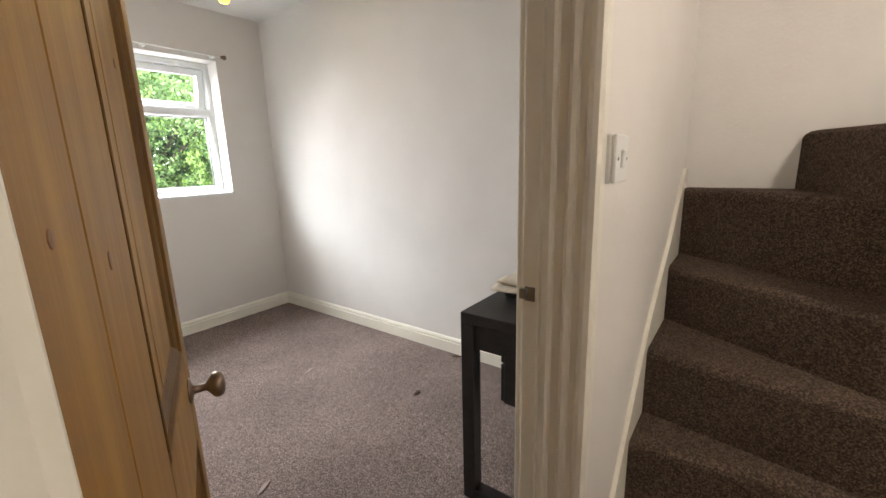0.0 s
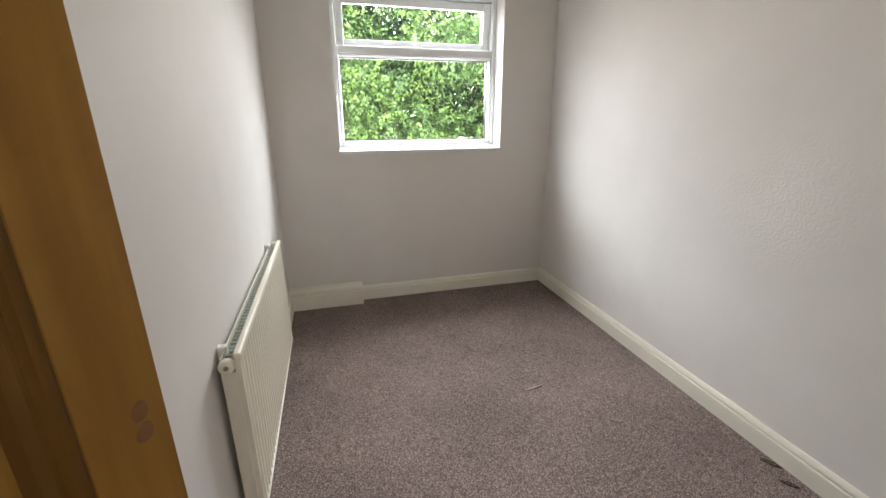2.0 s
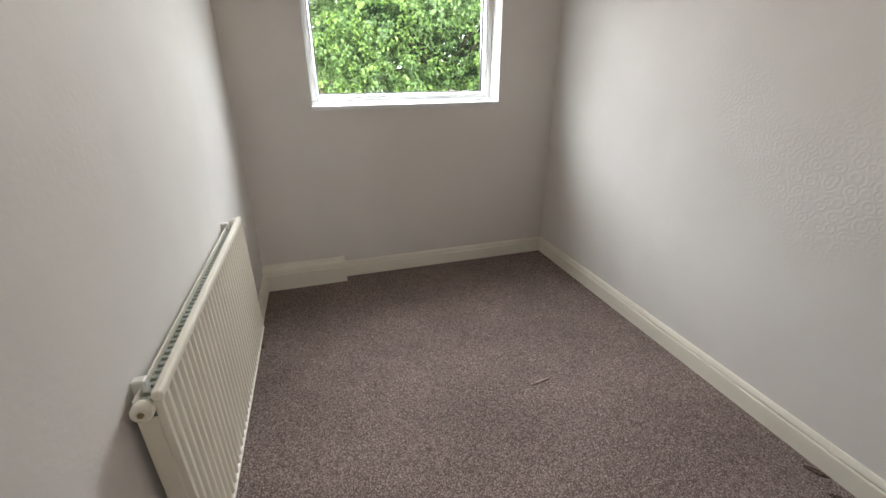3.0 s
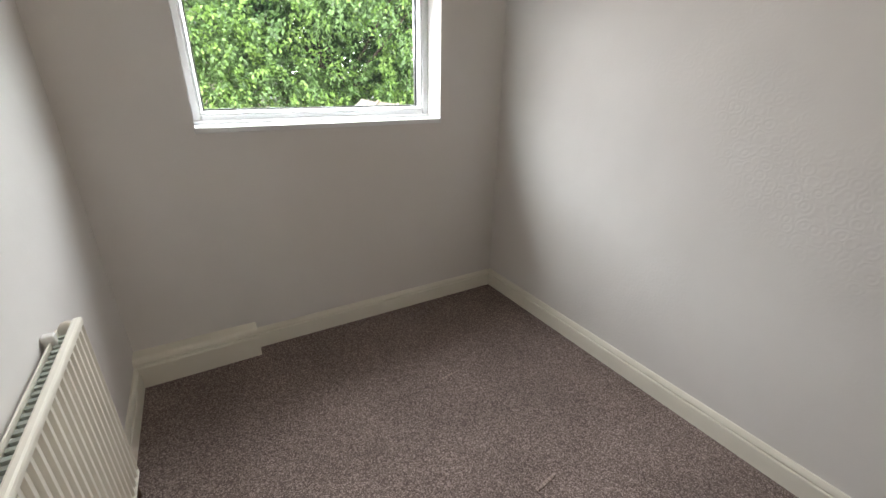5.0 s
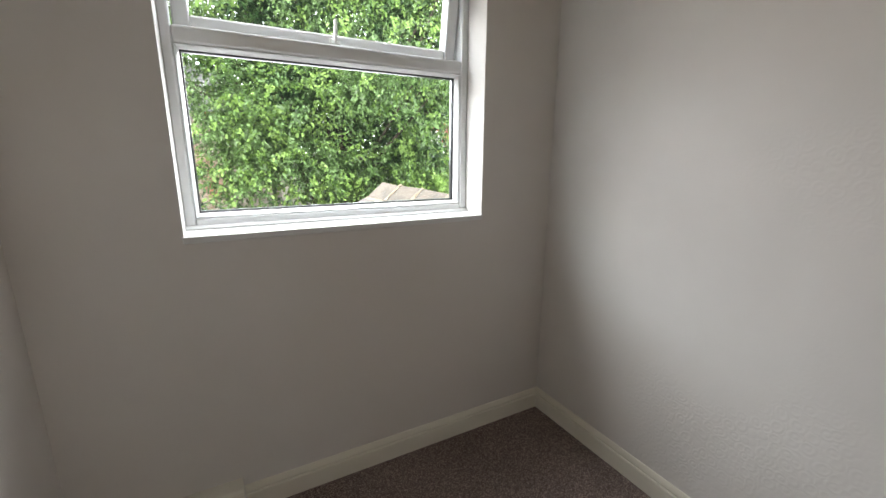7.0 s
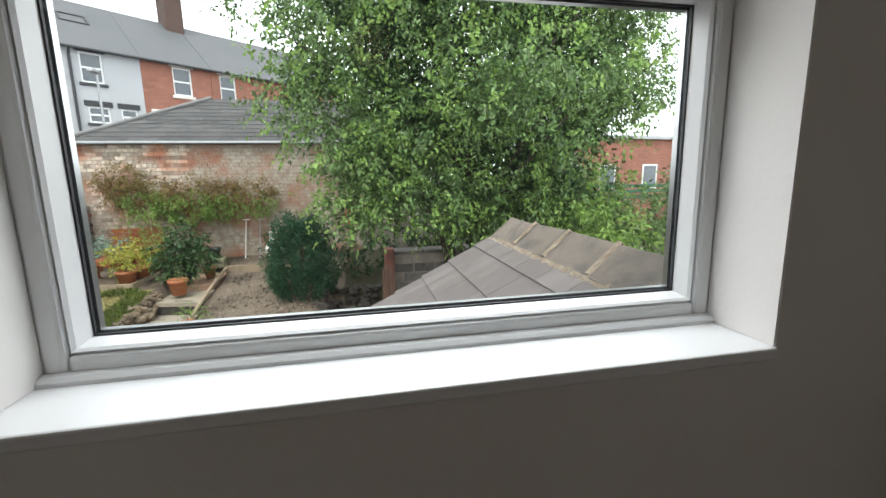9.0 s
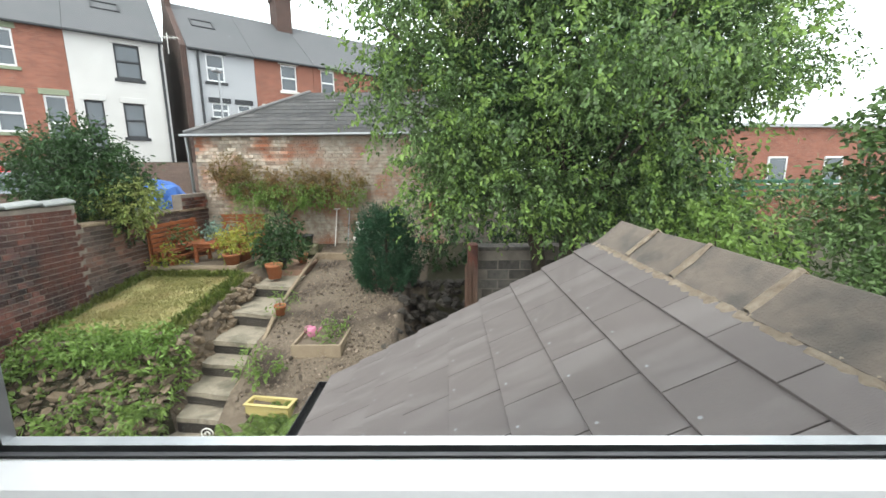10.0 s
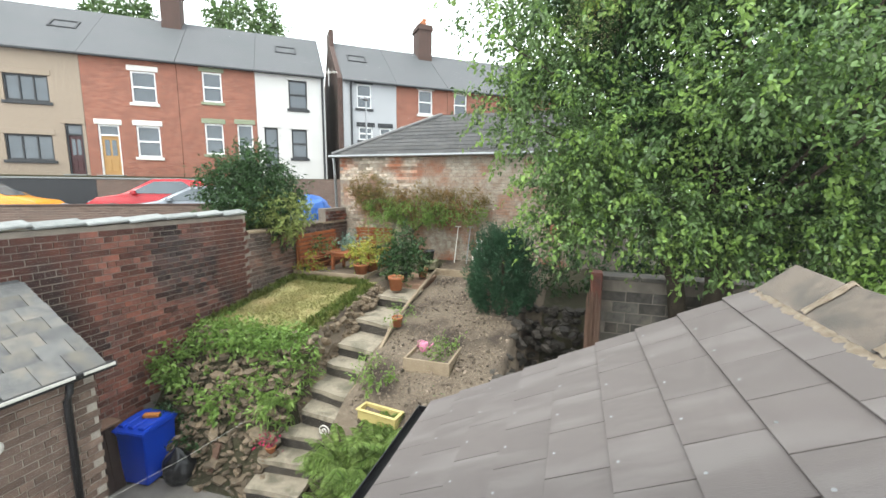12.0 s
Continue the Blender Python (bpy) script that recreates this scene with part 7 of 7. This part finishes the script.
def wheelie_bin():
    t = thing("wheelie_bin", (-4.46, 7.97, YARD_Z), "bright blue plastic wheelie bin standing in the yard", "bin", rz=6)
    bm = bmesh.new()
    lo = [(-0.21, -0.245), (0.21, -0.245), (0.21, 0.245), (-0.21, 0.245)]
    hi = [(-0.235, -0.27), (0.235, -0.27), (0.235, 0.27), (-0.235, 0.27)]
    a = [bm.verts.new((x, y, 0.04)) for x, y in lo]
    b = [bm.verts.new((x, y, 0.80)) for x, y in hi]
    c = [bm.verts.new((x * 1.08, y * 1.06, 0.805)) for x, y in hi]
    d = [bm.verts.new((x * 1.08, y * 1.06, 0.845)) for x, y in hi]
    for p, q in ((a, b), (b, c), (c, d)):
        for k in range(4):
            bm.faces.new((p[k], p[(k + 1) % 4], q[(k + 1) % 4], q[k]))
    bm.faces.new(a[::-1])
    bm.faces.new(d)
    bmesh.ops.recalc_face_normals(bm, faces=bm.faces)
    bmesh.ops.bevel(bm, geom=bm.edges[:], offset=0.012, segments=2, affect="EDGES")
    part("body", bm, BLUE, t)
    bm = bmesh.new()
    prof = [(-0.31, 0.845), (-0.31, 0.868), (-0.25, 0.885), (-0.05, 0.925), (0.15, 0.930), (0.29, 0.90), (0.30, 0.845)]
    a = [bm.verts.new((-0.27, y, z)) for y, z in prof]
    b = [bm.verts.new((0.27, y, z)) for y, z in prof]
    for k in range(len(prof)):
        bm.faces.new((a[k], a[(k + 1) % len(prof)], b[(k + 1) % len(prof)], b[k]))
    bm.faces.new(a)
    bm.faces.new(b[::-1])
    bmesh.ops.recalc_face_normals(bm, faces=bm.faces)
    bmesh.ops.bevel(bm, geom=bm.edges[:], offset=0.012, segments=2, affect="EDGES")
    lid = part("lid", bm, BLUE, t, "domed blue lid")
    for k in range(3):
        part("lid_rib", box((-0.22 + k * 0.17, -0.24, 0.886), (-0.12 + k * 0.17, 0.2, 0.934), 0.01), BLUE, lid)
    part("handle_bar", tube([(-0.2, 0.31, 0.84), (0.2, 0.31, 0.84)], 0.014, 8), BLUE, t)
    for x in (-0.21, 0.21):
        w = part("wheel", lathe([(0, -0.02), (0.07, -0.025), (0.08, -0.015), (0.08, 0.015), (0.07, 0.025), (0, 0.02)], 18, pose(x, 0.20, 0.08, 0, 90, 0)), BLACKP, t, "black rubber wheel", True)
    s = thing("sponge_block", (-4.40, 8.02, YARD_Z + 0.935), "orange foam block lying on the bin lid", "block", rz=25)
    part("block", box((-0.11, -0.045, 0), (0.11, 0.045, 0.05), 0.01, 2), ORANGE_B, s)
    # leaning boards and a refuse bag
    d = thing("old_door", (-4.62, 7.35, YARD_Z), "dark brown ledged boards leaning on the wall", "board")
    for k in range(5):
        part("board", box((-0.02, -0.36 + k * 0.145, 0.0), (0.015, -0.22 + k * 0.145, 0.98), 0.003, 1, Matrix.Rotation(radians(-7), 4, "Y")), DARKWOOD, d)
    part("top_plank", box((-0.20, -0.38, 0.985), (0.03, 0.38, 1.02), 0.006), PLANK_R, d)
    g = thing("refuse_bag", (-3.92, 8.0, YARD_Z), "tied shiny black refuse bag on the concrete", "refuse bag")
    bm = bmesh.new()
    bmesh.ops.create_icosphere(bm, subdivisions=4, radius=1)
    for v in bm.verts:
        n = 0.16 * noise.noise(v.co * 2.4) + 0.07 * noise.noise(v.co * 6)
        z = v.co.z
        k = 1.0 - 0.75 * max(0.0, z) ** 2.2
        v.co = Vector((v.co.x * (0.24 + 0.24 * n) * k, v.co.y * (0.20 + 0.2 * n) * k, max(0.0, 0.26 + z * (0.30 + 0.1 * n))))
    part("bag", bm, BLACKP, g, "", True)
    for x, y, rx, ry, L in ((-3.48, 8.05, 18, 8, 0.62), (-3.36, 8.1, 14, -10, 0.6)):
        p = thing("timber_offcut", (x, y, YARD_Z), "weathered timber offcut leaning on the stones", "timber", "timber offcuts")
        part("plank", box((-0.045, -0.018, 0.0), (0.045, 0.018, L), 0.003, 1, Matrix.Rotation(radians(-rx), 4, "X") @ Matrix.Rotation(radians(ry), 4, "Y")), PLANK_R, p)


raised_bed()
wheelie_bin()


def small_garden_things():
    t = thing("planter_trough", (-0.98, 8.66, -1.76), "pale yellow plastic trough half sunk behind the fern", "trough", rz=-8)
    part("shell", boxes(((-0.30, -0.10, 0), (0.30, -0.075, 0.15)), ((-0.30, 0.075, 0), (0.30, 0.10, 0.15)), ((-0.30, -0.075, 0), (-0.275, 0.075, 0.15)), ((0.275, -0.075, 0), (0.30, 0.075, 0.15)), ((-0.29, -0.08, 0), (0.29, 0.08, 0.02))), YELLOWP, t)
    part("rim", boxes(((-0.32, -0.12, 0.15), (0.32, -0.075, 0.17)), ((-0.32, 0.075, 0.15), (0.32, 0.12, 0.17)), ((-0.32, -0.075, 0.15), (-0.275, 0.075, 0.17)), ((0.275, -0.075, 0.15), (0.32, 0.075, 0.17)), bevel=0.004), YELLOWP, t)
    c = thing("chiminea", (-0.85, 14.05, -0.55), "small cream clay chiminea beside the wall", "chiminea")
    part("belly", lathe([(0, 0.08), (0.10, 0.08), (0.17, 0.16), (0.19, 0.28), (0.14, 0.40), (0.08, 0.46), (0.08, 0.62), (0.105, 0.64), (0.105, 0.68), (0.07, 0.68), (0.06, 0.5)], 22), WHITEP, c, "", True)
    part("mouth", lathe([(0.085, 0), (0.10, 0.012), (0.085, 0.025), (0.07, 0.02), (0.0, 0.004)], 18, pose(0, -0.165, 0.24, 90, 0, 0)), BLACKP, c, "sooty opening")
    for k in range(3):
        a = k * 2.1 + 0.4
        part("foot", box((0.09 * math.cos(a) - 0.02, 0.09 * math.sin(a) - 0.02, 0), (0.09 * math.cos(a) + 0.02, 0.09 * math.sin(a) + 0.02, 0.10), 0.004), BLACKP, c)
    for x, lab, m in ((-1.55, "white-handled rake leaning on the limewashed wall", WHITEP), (-1.22, "garden fork leaning on the limewashed wall", STEEL)):
        g = thing("garden_tool", (x, 14.2, -0.56), lab, "garden tool", "garden tools")
        part("shaft", tube([(0, -0.02, 0.0), (0.04, 0.22, 0.98)], 0.014, 8), m, g)
        part("grip", tube([(-0.04, 0.22, 0.98), (0.12, 0.22, 0.98)], 0.014, 8), m, g)
    for x in (-3.75, -3.1):
        k = thing("garden_cane", (x, 13.62 if x < -3.5 else 13.2, -0.56), "pale bamboo cane standing among the pots", "cane", "garden canes")
        part("cane", tube([(0, 0, 0), (-0.03, 0.05, 1.35)], 0.010, 6), PLANK, k)
    b = thing("bed_edging", (-1.0, 13.05, -0.62), "weathered plank edging at the back of the bed", "edging", rz=-9)
    part("plank", box((-0.72, -0.02, -0.08), (0.85, 0.02, 0.13), 0.004), PLANK, b)
    k = thing("stone_block", (-2.12, 13.72, -0.62), "mossy squared stone block beside the wall", "stone", rz=8)
    part("block", box((-0.24, -0.2, 0), (0.24, 0.2, 0.14), 0.02, 2), MOSSY, k)
    part("slab", box((-0.26, -0.22, 0.142), (0.25, 0.21, 0.22), 0.015, 2), MOSSY, k)
    pot("plant_pot", (-2.10, 13.78, -0.40), 0.14, 0.24, BLACKP, "empty black plastic pot on the stone block")
    o = thing("scroll_ornament", (-1.72, 8.42, -2.10), "white wire scroll ornament among the ferns", "ornament")
    pts = [(0.09 * (1 - q / 26) * math.cos(q * 0.45), 0.0, 0.20 + 0.09 * (1 - q / 26) * math.sin(q * 0.45)) for q in range(24)]
    part("scroll", tube(pts, 0.010, 6), WHITEP, o)
    part("stake", tube([(0.085, 0, 0.2), (0.06, 0, 0.0)], 0.007, 6), WHITEP, o)
    r = thing("reed_bundle", (1.78, 10.75, -2.4), "bundle of brown reeds standing against the brick pier", "reeds")
    bm = bmesh.new()
    rr = random.Random(9)
    for k in range(70):
        x, y = rr.uniform(-0.11, 0.11), rr.uniform(-0.1, 0.1)
        tube_into(bm, [(x, y, 0), (x * 0.9 + rr.uniform(-0.04, 0.04), y, rr.uniform(1.6, 2.25))], 0.007, 4)
    part("stalks", bm, PLANK_R, r, kind="stuff")
    l = thing("washing_line", (-3.6, 6.9, -2.0), "thin pale washing line slung across the yard", "washing line")
    part("line", tube([(0.1, -0.2, -0.12), (0.35, 0.7, -0.08), (0.75, 1.7, 0.12), (1.2, 2.2, 0.36)], 0.0022, 5), WHITEP, l)
    # clods and gravel on the bare bed
    rng = random.Random(17)
    verts, faces = [], []
    src = [stone_mesh("clods", 90 + k, SOIL) for k in range(3)]
    for k in range(5200):
        x, y = rng.uniform(-1.5, 0.5), rng.uniform(8.4, 13.6)
        s = rng.uniform(0.007, 0.026) * (2.3 if rng.random() < 0.08 else 1)
        m = pose(x, y, ground_z(x, y) + s * 0.1, rng.uniform(0, 90), rng.uniform(0, 90), rng.uniform(0, 360))
        me = src[k % 3]
        o2 = len(verts)
        verts += [tuple(m @ (v.co * s * 2)) for v in me.vertices]
        faces += [tuple(o2 + i for i in p.vertices) for p in me.polygons]
    me = bpy.data.meshes.new("soil_clods")
    me.from_pydata(verts, [], faces)
    me.materials.append(CLODS)
    tagged(new("soil_clods", me), "loose clods and gravel on the bare soil", "soil", kind="stuff")


small_garden_things()


# ---- shrubs, conifer, hedges, tree ----
def shrub(name, loc, blobs, n, size, leaf, seed, label, stems=7, **kw):
    t = thing(name, loc, label, "shrub", "")
    bm = bmesh.new()
    rr = random.Random(seed)
    for k in range(stems):
        b = blobs[k % len(blobs)]
        tip = (b[0] + rr.uniform(-0.5, 0.5) * b[3], b[1] + rr.uniform(-0.5, 0.5) * b[4], b[2] + 0.4 * b[5])
        tube_into(bm, [(rr.uniform(-0.1, 0.1), rr.uniform(-0.1, 0.1), 0), (tip[0] * 0.4, tip[1] * 0.4, tip[2] * 0.5), tip], [0.03, 0.02, 0.008], 6)
    part("branches", bm, BARK, t)
    blob_leaves("foliage", blobs, n, size, leaf, t, seed, **kw)
    return t


shrub("tall_shrub", (-5.68, 11.6, -0.3), [(0, 0, 1.45, 0.85, 0.7, 0.65), (-0.5, 0, 1.6, 0.55, 0.6, 0.5), (0.5, 0, 1.65, 0.6, 0.6, 0.5), (0.1, 0, 2.05, 0.65, 0.5, 0.4), (0.0, 0, 0.8, 0.75, 0.6, 0.6), (-0.25, 0, 2.2, 0.2, 0.2, 0.3), (0.35, 0, 2.25, 0.2, 0.2, 0.25)], 15000, 0.095, LEAF_D, 111, "dense dark green shrub behind the garden wall", wide=0.35, hollow=0.45, spread=0.34, loose=0.09)
shrub("variegated_shrub", (-5.0, 11.62, -0.08), [(0.05, 0, 1.05, 0.62, 0.45, 0.34), (-0.35, 0, 0.95, 0.5, 0.4, 0.3), (0.4, -0.05, 0.85, 0.42, 0.35, 0.28), (0.15, -0.1, 0.62, 0.35, 0.3, 0.25)], 5200, 0.07, VARIEG, 112, "yellow-green flowering shrub by the low wall", hollow=0.4, loose=0.1)


def conifer():
    t = thing("conifer", (0.14, 11.68, -1.08), "rounded dark green conifer at the edge of the bed", "conifer")
    part("trunk", tube([(0, 0, 0), (0.02, 0, 0.7), (0, 0.02, 1.2)], [0.06, 0.04, 0.02], 8), BARK, t)
    rng = np.random.default_rng(121)
    P, D = [], []
    for k in range(760):
        a = rng.uniform(0, 2 * math.pi)
        z = rng.uniform(0.05, 1.0)
        r = 0.66 * (1 - z ** 2.6) ** 0.5 * (0.55 + 0.45 * min(1.0, z * 2.6 + 0.25)) * (0.90 + 0.14 * math.sin(a * 5 + z * 3) + 0.10 * math.sin(a * 11 - z * 2)) * rng.uniform(0.7, 1.06)
        base = np.array([math.cos(a) * r, math.sin(a) * r, 0.06 + z * 1.50])
        d = np.array([math.cos(a) * 0.6, math.sin(a) * 0.6, 1.0])
        n = 34
        q = rng.random((n, 1))
        P.append(base + d * (q * rng.uniform(0.2, 0.42) - 0.08) + rng.normal(size=(n, 3)) * 0.024)
        D.append(np.tile(d, (n, 1)) + rng.normal(size=(n, 3)) * 0.55)
    P, D = np.concatenate(P), np.concatenate(D)
    me = leaves_mesh("sprays", P, D, 0.055 * (0.6 + 0.8 * rng.random(len(P))), rng, 0.32, 0.05)
    me.materials.append(CONIFER)
    ob = new("sprays", me)
    ob.parent = t


conifer()


def big_tree():
    base = (3.55, 11.15, -0.6)
    t = thing("broadleaf_tree", base, "large spreading broadleaf tree with drooping leafy branches", "tree")
    rr = random.Random(131)
    part("trunk", tube([(0, 0, -0.6), (0.04, 0, 0.5), (-0.05, -0.05, 1.3), (0.05, -0.1, 2.4), (0, -0.1, 4.2)], [0.24, 0.19, 0.16, 0.12, 0.05], 12), BARK, t, "", True)
    part("trunk", tube([(-0.35, 0.2, -0.6), (-0.55, 0.1, 0.6), (-0.95, 0.0, 1.6), (-1.4, -0.2, 3.2)], [0.16, 0.13, 0.10, 0.04], 10), BARK, t, "", True)
    blobs = [(-0.4, -0.3, 3.7, 2.2, 1.5, 1.8), (-1.7, -0.5, 3.1, 1.15, 1.0, 0.9), (-2.5, -0.3, 4.3, 1.25, 1.1, 1.3), (-1.2, -0.8, 2.55, 1.1, 0.8, 0.6), (-2.1, -0.7, 2.25, 0.7, 0.5, 0.45), (1.2, -0.7, 2.6, 1.6, 1.2, 1.2),
             (2.3, -0.3, 3.5, 1.4, 1.2, 1.2), (0.0, -0.2, 5.6, 2.4, 1.7, 1.6), (-1.4, 0.1, 5.6, 1.6, 1.3, 1.4), (1.9, 0.0, 4.9, 1.3, 1.1, 1.0), (0.7, -0.9, 1.65, 1.0, 0.6, 0.55), (1.9, -0.7, 1.45, 1.1, 0.6, 0.55), (-2.25, -0.9, 1.55, 0.45, 0.25, 0.18),
             (3.0, -0.2, 4.3, 1.0, 0.9, 1.0), (2.6, 0.0, 5.7, 1.3, 1.0, 1.1), (-2.85, -0.4, 3.25, 0.6, 0.6, 0.5), (-1.1, -1.0, 1.75, 0.45, 0.3, 0.28), (-0.35, -0.9, 1.55, 0.5, 0.3, 0.3), (0.5, -1.7, 3.2, 1.2, 0.8, 0.9)]
    for k, b in enumerate(blobs):
        for j in range(3):
            end = (b[0] + rr.uniform(-0.7, 0.7) * b[3], b[1] + rr.uniform(-0.7, 0.7) * b[4], b[2] + rr.uniform(-0.6, 0.6) * b[5])
            st = (0.02 * j, -0.05, rr.uniform(0.9, 2.6))
            mid = tuple((p * 0.5 + q * 0.5) + rr.uniform(-0.15, 0.15) for p, q in zip(st, end))
            part("limb", tube([st, mid, end], [0.06, 0.035, 0.01], 7), BARK, t)
    # leafy masses gathered in smaller tufts, with gaps between them
    tufts = []
    for b in blobs:
        for _ in range(int(5 + 3.2 * b[3] * b[5])):
            u = Vector((rr.gauss(0, 1), rr.gauss(0, 1), rr.gauss(0, 1))).normalized() * rr.uniform(0.55, 1.0)
            q = rr.uniform(0.30, 0.55)
            tufts.append((b[0] + u.x * b[3], b[1] + u.y * b[4], b[2] + u.z * b[5], q * 1.15, q * 1.05, q * 0.75))
    blob_leaves("crown", tufts, 92000, 0.060, LEAF, t, 132, hollow=0.2, hang=0.35, wide=0.66, clump=18, spread=0.38, loose=0.09)
    # the crown's inner shade is put into the leaf colour here
    blob_leaves("inner_crown", [(b[0] * 0.85, b[1] + 0.35, b[2] + 0.25, b[3] * 0.75, b[4] * 0.7, b[5] * 0.75) for b in blobs[:12]], 46000, 0.095, LEAF_D, t, 134, "inner leaves coloured dark to give the crown its shade", hollow=0.1, hang=0.2, wide=0.55, clump=14, spread=0.4)
    blob_leaves("young_shoots", [(b[0], b[1], b[2] + 0.05, b[3] * 1.1, b[4] * 1.1, b[5] * 1.15) for b in tufts], 32000, 0.060, LEAF_Y, t, 133, "bright young leaves at the branch tips", hollow=0.85, hang=0.45, wide=0.75, clump=20, spread=0.55, loose=0.05)


big_tree()
shrub("glossy_shrub", (4.9, 9.1, -1.6), [(0, 0, 2.1, 0.55, 0.5, 0.45), (0.3, 0, 1.7, 0.6, 0.5, 0.5)], 1900, 0.10, LEAF_Y, 141, "glossy bright green shrub behind the ridge", wide=0.4, hollow=0.4)
# third leaf mass is added: dark leaves in place of shadowed bare earth
shrub("shade_shrub", (4.2, 12.5, -0.6), [(0, 0, 0.7, 1.4, 0.5, 0.7), (-1.2, 0.2, 0.6, 0.8, 0.4, 0.6), (-2.8, 0.5, 0.15, 0.7, 0.35, 0.45), (1.4, 0, 0.9, 1.0, 0.5, 0.8)], 9000, 0.09, LEAF_D, 145, "dark undergrowth in the shade behind the stone wall", hollow=0.3)
shrub("hedge_shrub", (6.6, 9.6, -1.4), [(0, 0, 1.5, 1.3, 0.8, 0.9), (-1.0, 0.2, 1.2, 0.9, 0.7, 0.7), (0.2, -1.4, 0.9, 1.2, 0.8, 0.8)], 7000, 0.08, LEAF, 142, "unkempt green hedge beside the neighbouring garden", hollow=0.45)
shrub("dark_hedge", (8.3, 9.8, -1.4), [(0, 0, 2.4, 1.2, 1.0, 1.5), (0.6, 0, 3.2, 1.0, 0.9, 1.0), (-0.3, -1.2, 1.5, 1.3, 0.8, 1.1), (0.9, -1.3, 2.4, 1.2, 0.9, 1.3)], 15000, 0.11, LEAF, 143, "tall dark broad-leaved hedge", wide=0.6, hollow=0.4, spread=0.35)
shrub("far_hedge", (12.6, 17.5, -0.5), [(0, 0, 0.5, 2.2, 0.8, 0.8), (2.8, 0, 0.6, 2.0, 0.8, 0.9), (-2.6, 0.2, 0.4, 1.6, 0.8, 0.8)], 7000, 0.12, LEAF, 144, "clipped far hedge below the green fence", hollow=0.5)


def far_right():
    w = tagged(new("wall_terrace"), "low orange brick wall under a green fence", kind="structure")
    part("wall_body", box((10.6, 20.2, -1.2), (20, 20.45, 0.18)), FAR_BRICK, w)
    f = thing("green_fence", (15.3, 20.3, 0.18), "dark green painted rail fence on the brick wall", "fence")
    for k in range(9):
        part("post", box((-4.6 + k * 1.15, -0.04, 0), (-4.5 + k * 1.15, 0.04, 0.85), 0.01), GREENF, f)
    for z in (0.12, 0.36, 0.60):
        part("rail", box((-4.6, -0.065, z), (4.8, -0.042, z + 0.15), 0.005), GREENF, f)
    h = thing("brick_house", (16.5, 26.0, -0.4), "red brick house with white windows behind the fence", "house", "", 8)
    part("wall", boxes(((-4.6, -2.5, 0), (6.0, 2.5, 3.6))), FAR_BRICK, h)
    part("roof_edge", box((-4.8, -2.7, 3.6), (6.2, 2.7, 3.78), 0.02), RENDER_G, h)
    part("annexe", box((-5.9, -2.3, 0), (-4.62, 2.2, 2.9)), RENDER_W, h)
    part("chimney", box((-4.3, -1.0, 3.78), (-3.0, 0.2, 5.2), 0.02), FAR_DARK, h)
    for x in (-5.6, -3.4, -0.6, 2.4):
        wi = part("window", boxes(((x, -2.56, 1.0), (x + 0.07, -2.48, 2.3)), ((x + 0.93, -2.56, 1.0), (x + 1.0, -2.48, 2.3)), ((x + 0.07, -2.56, 1.0), (x + 0.93, -2.48, 1.08)), ((x + 0.07, -2.56, 2.22), (x + 0.93, -2.48, 2.3))), UPVC, h)
        part("pane", box((x + 0.07, -2.53, 1.08), (x + 0.93, -2.51, 2.22)), WIN_GLASS, wi)


far_right()
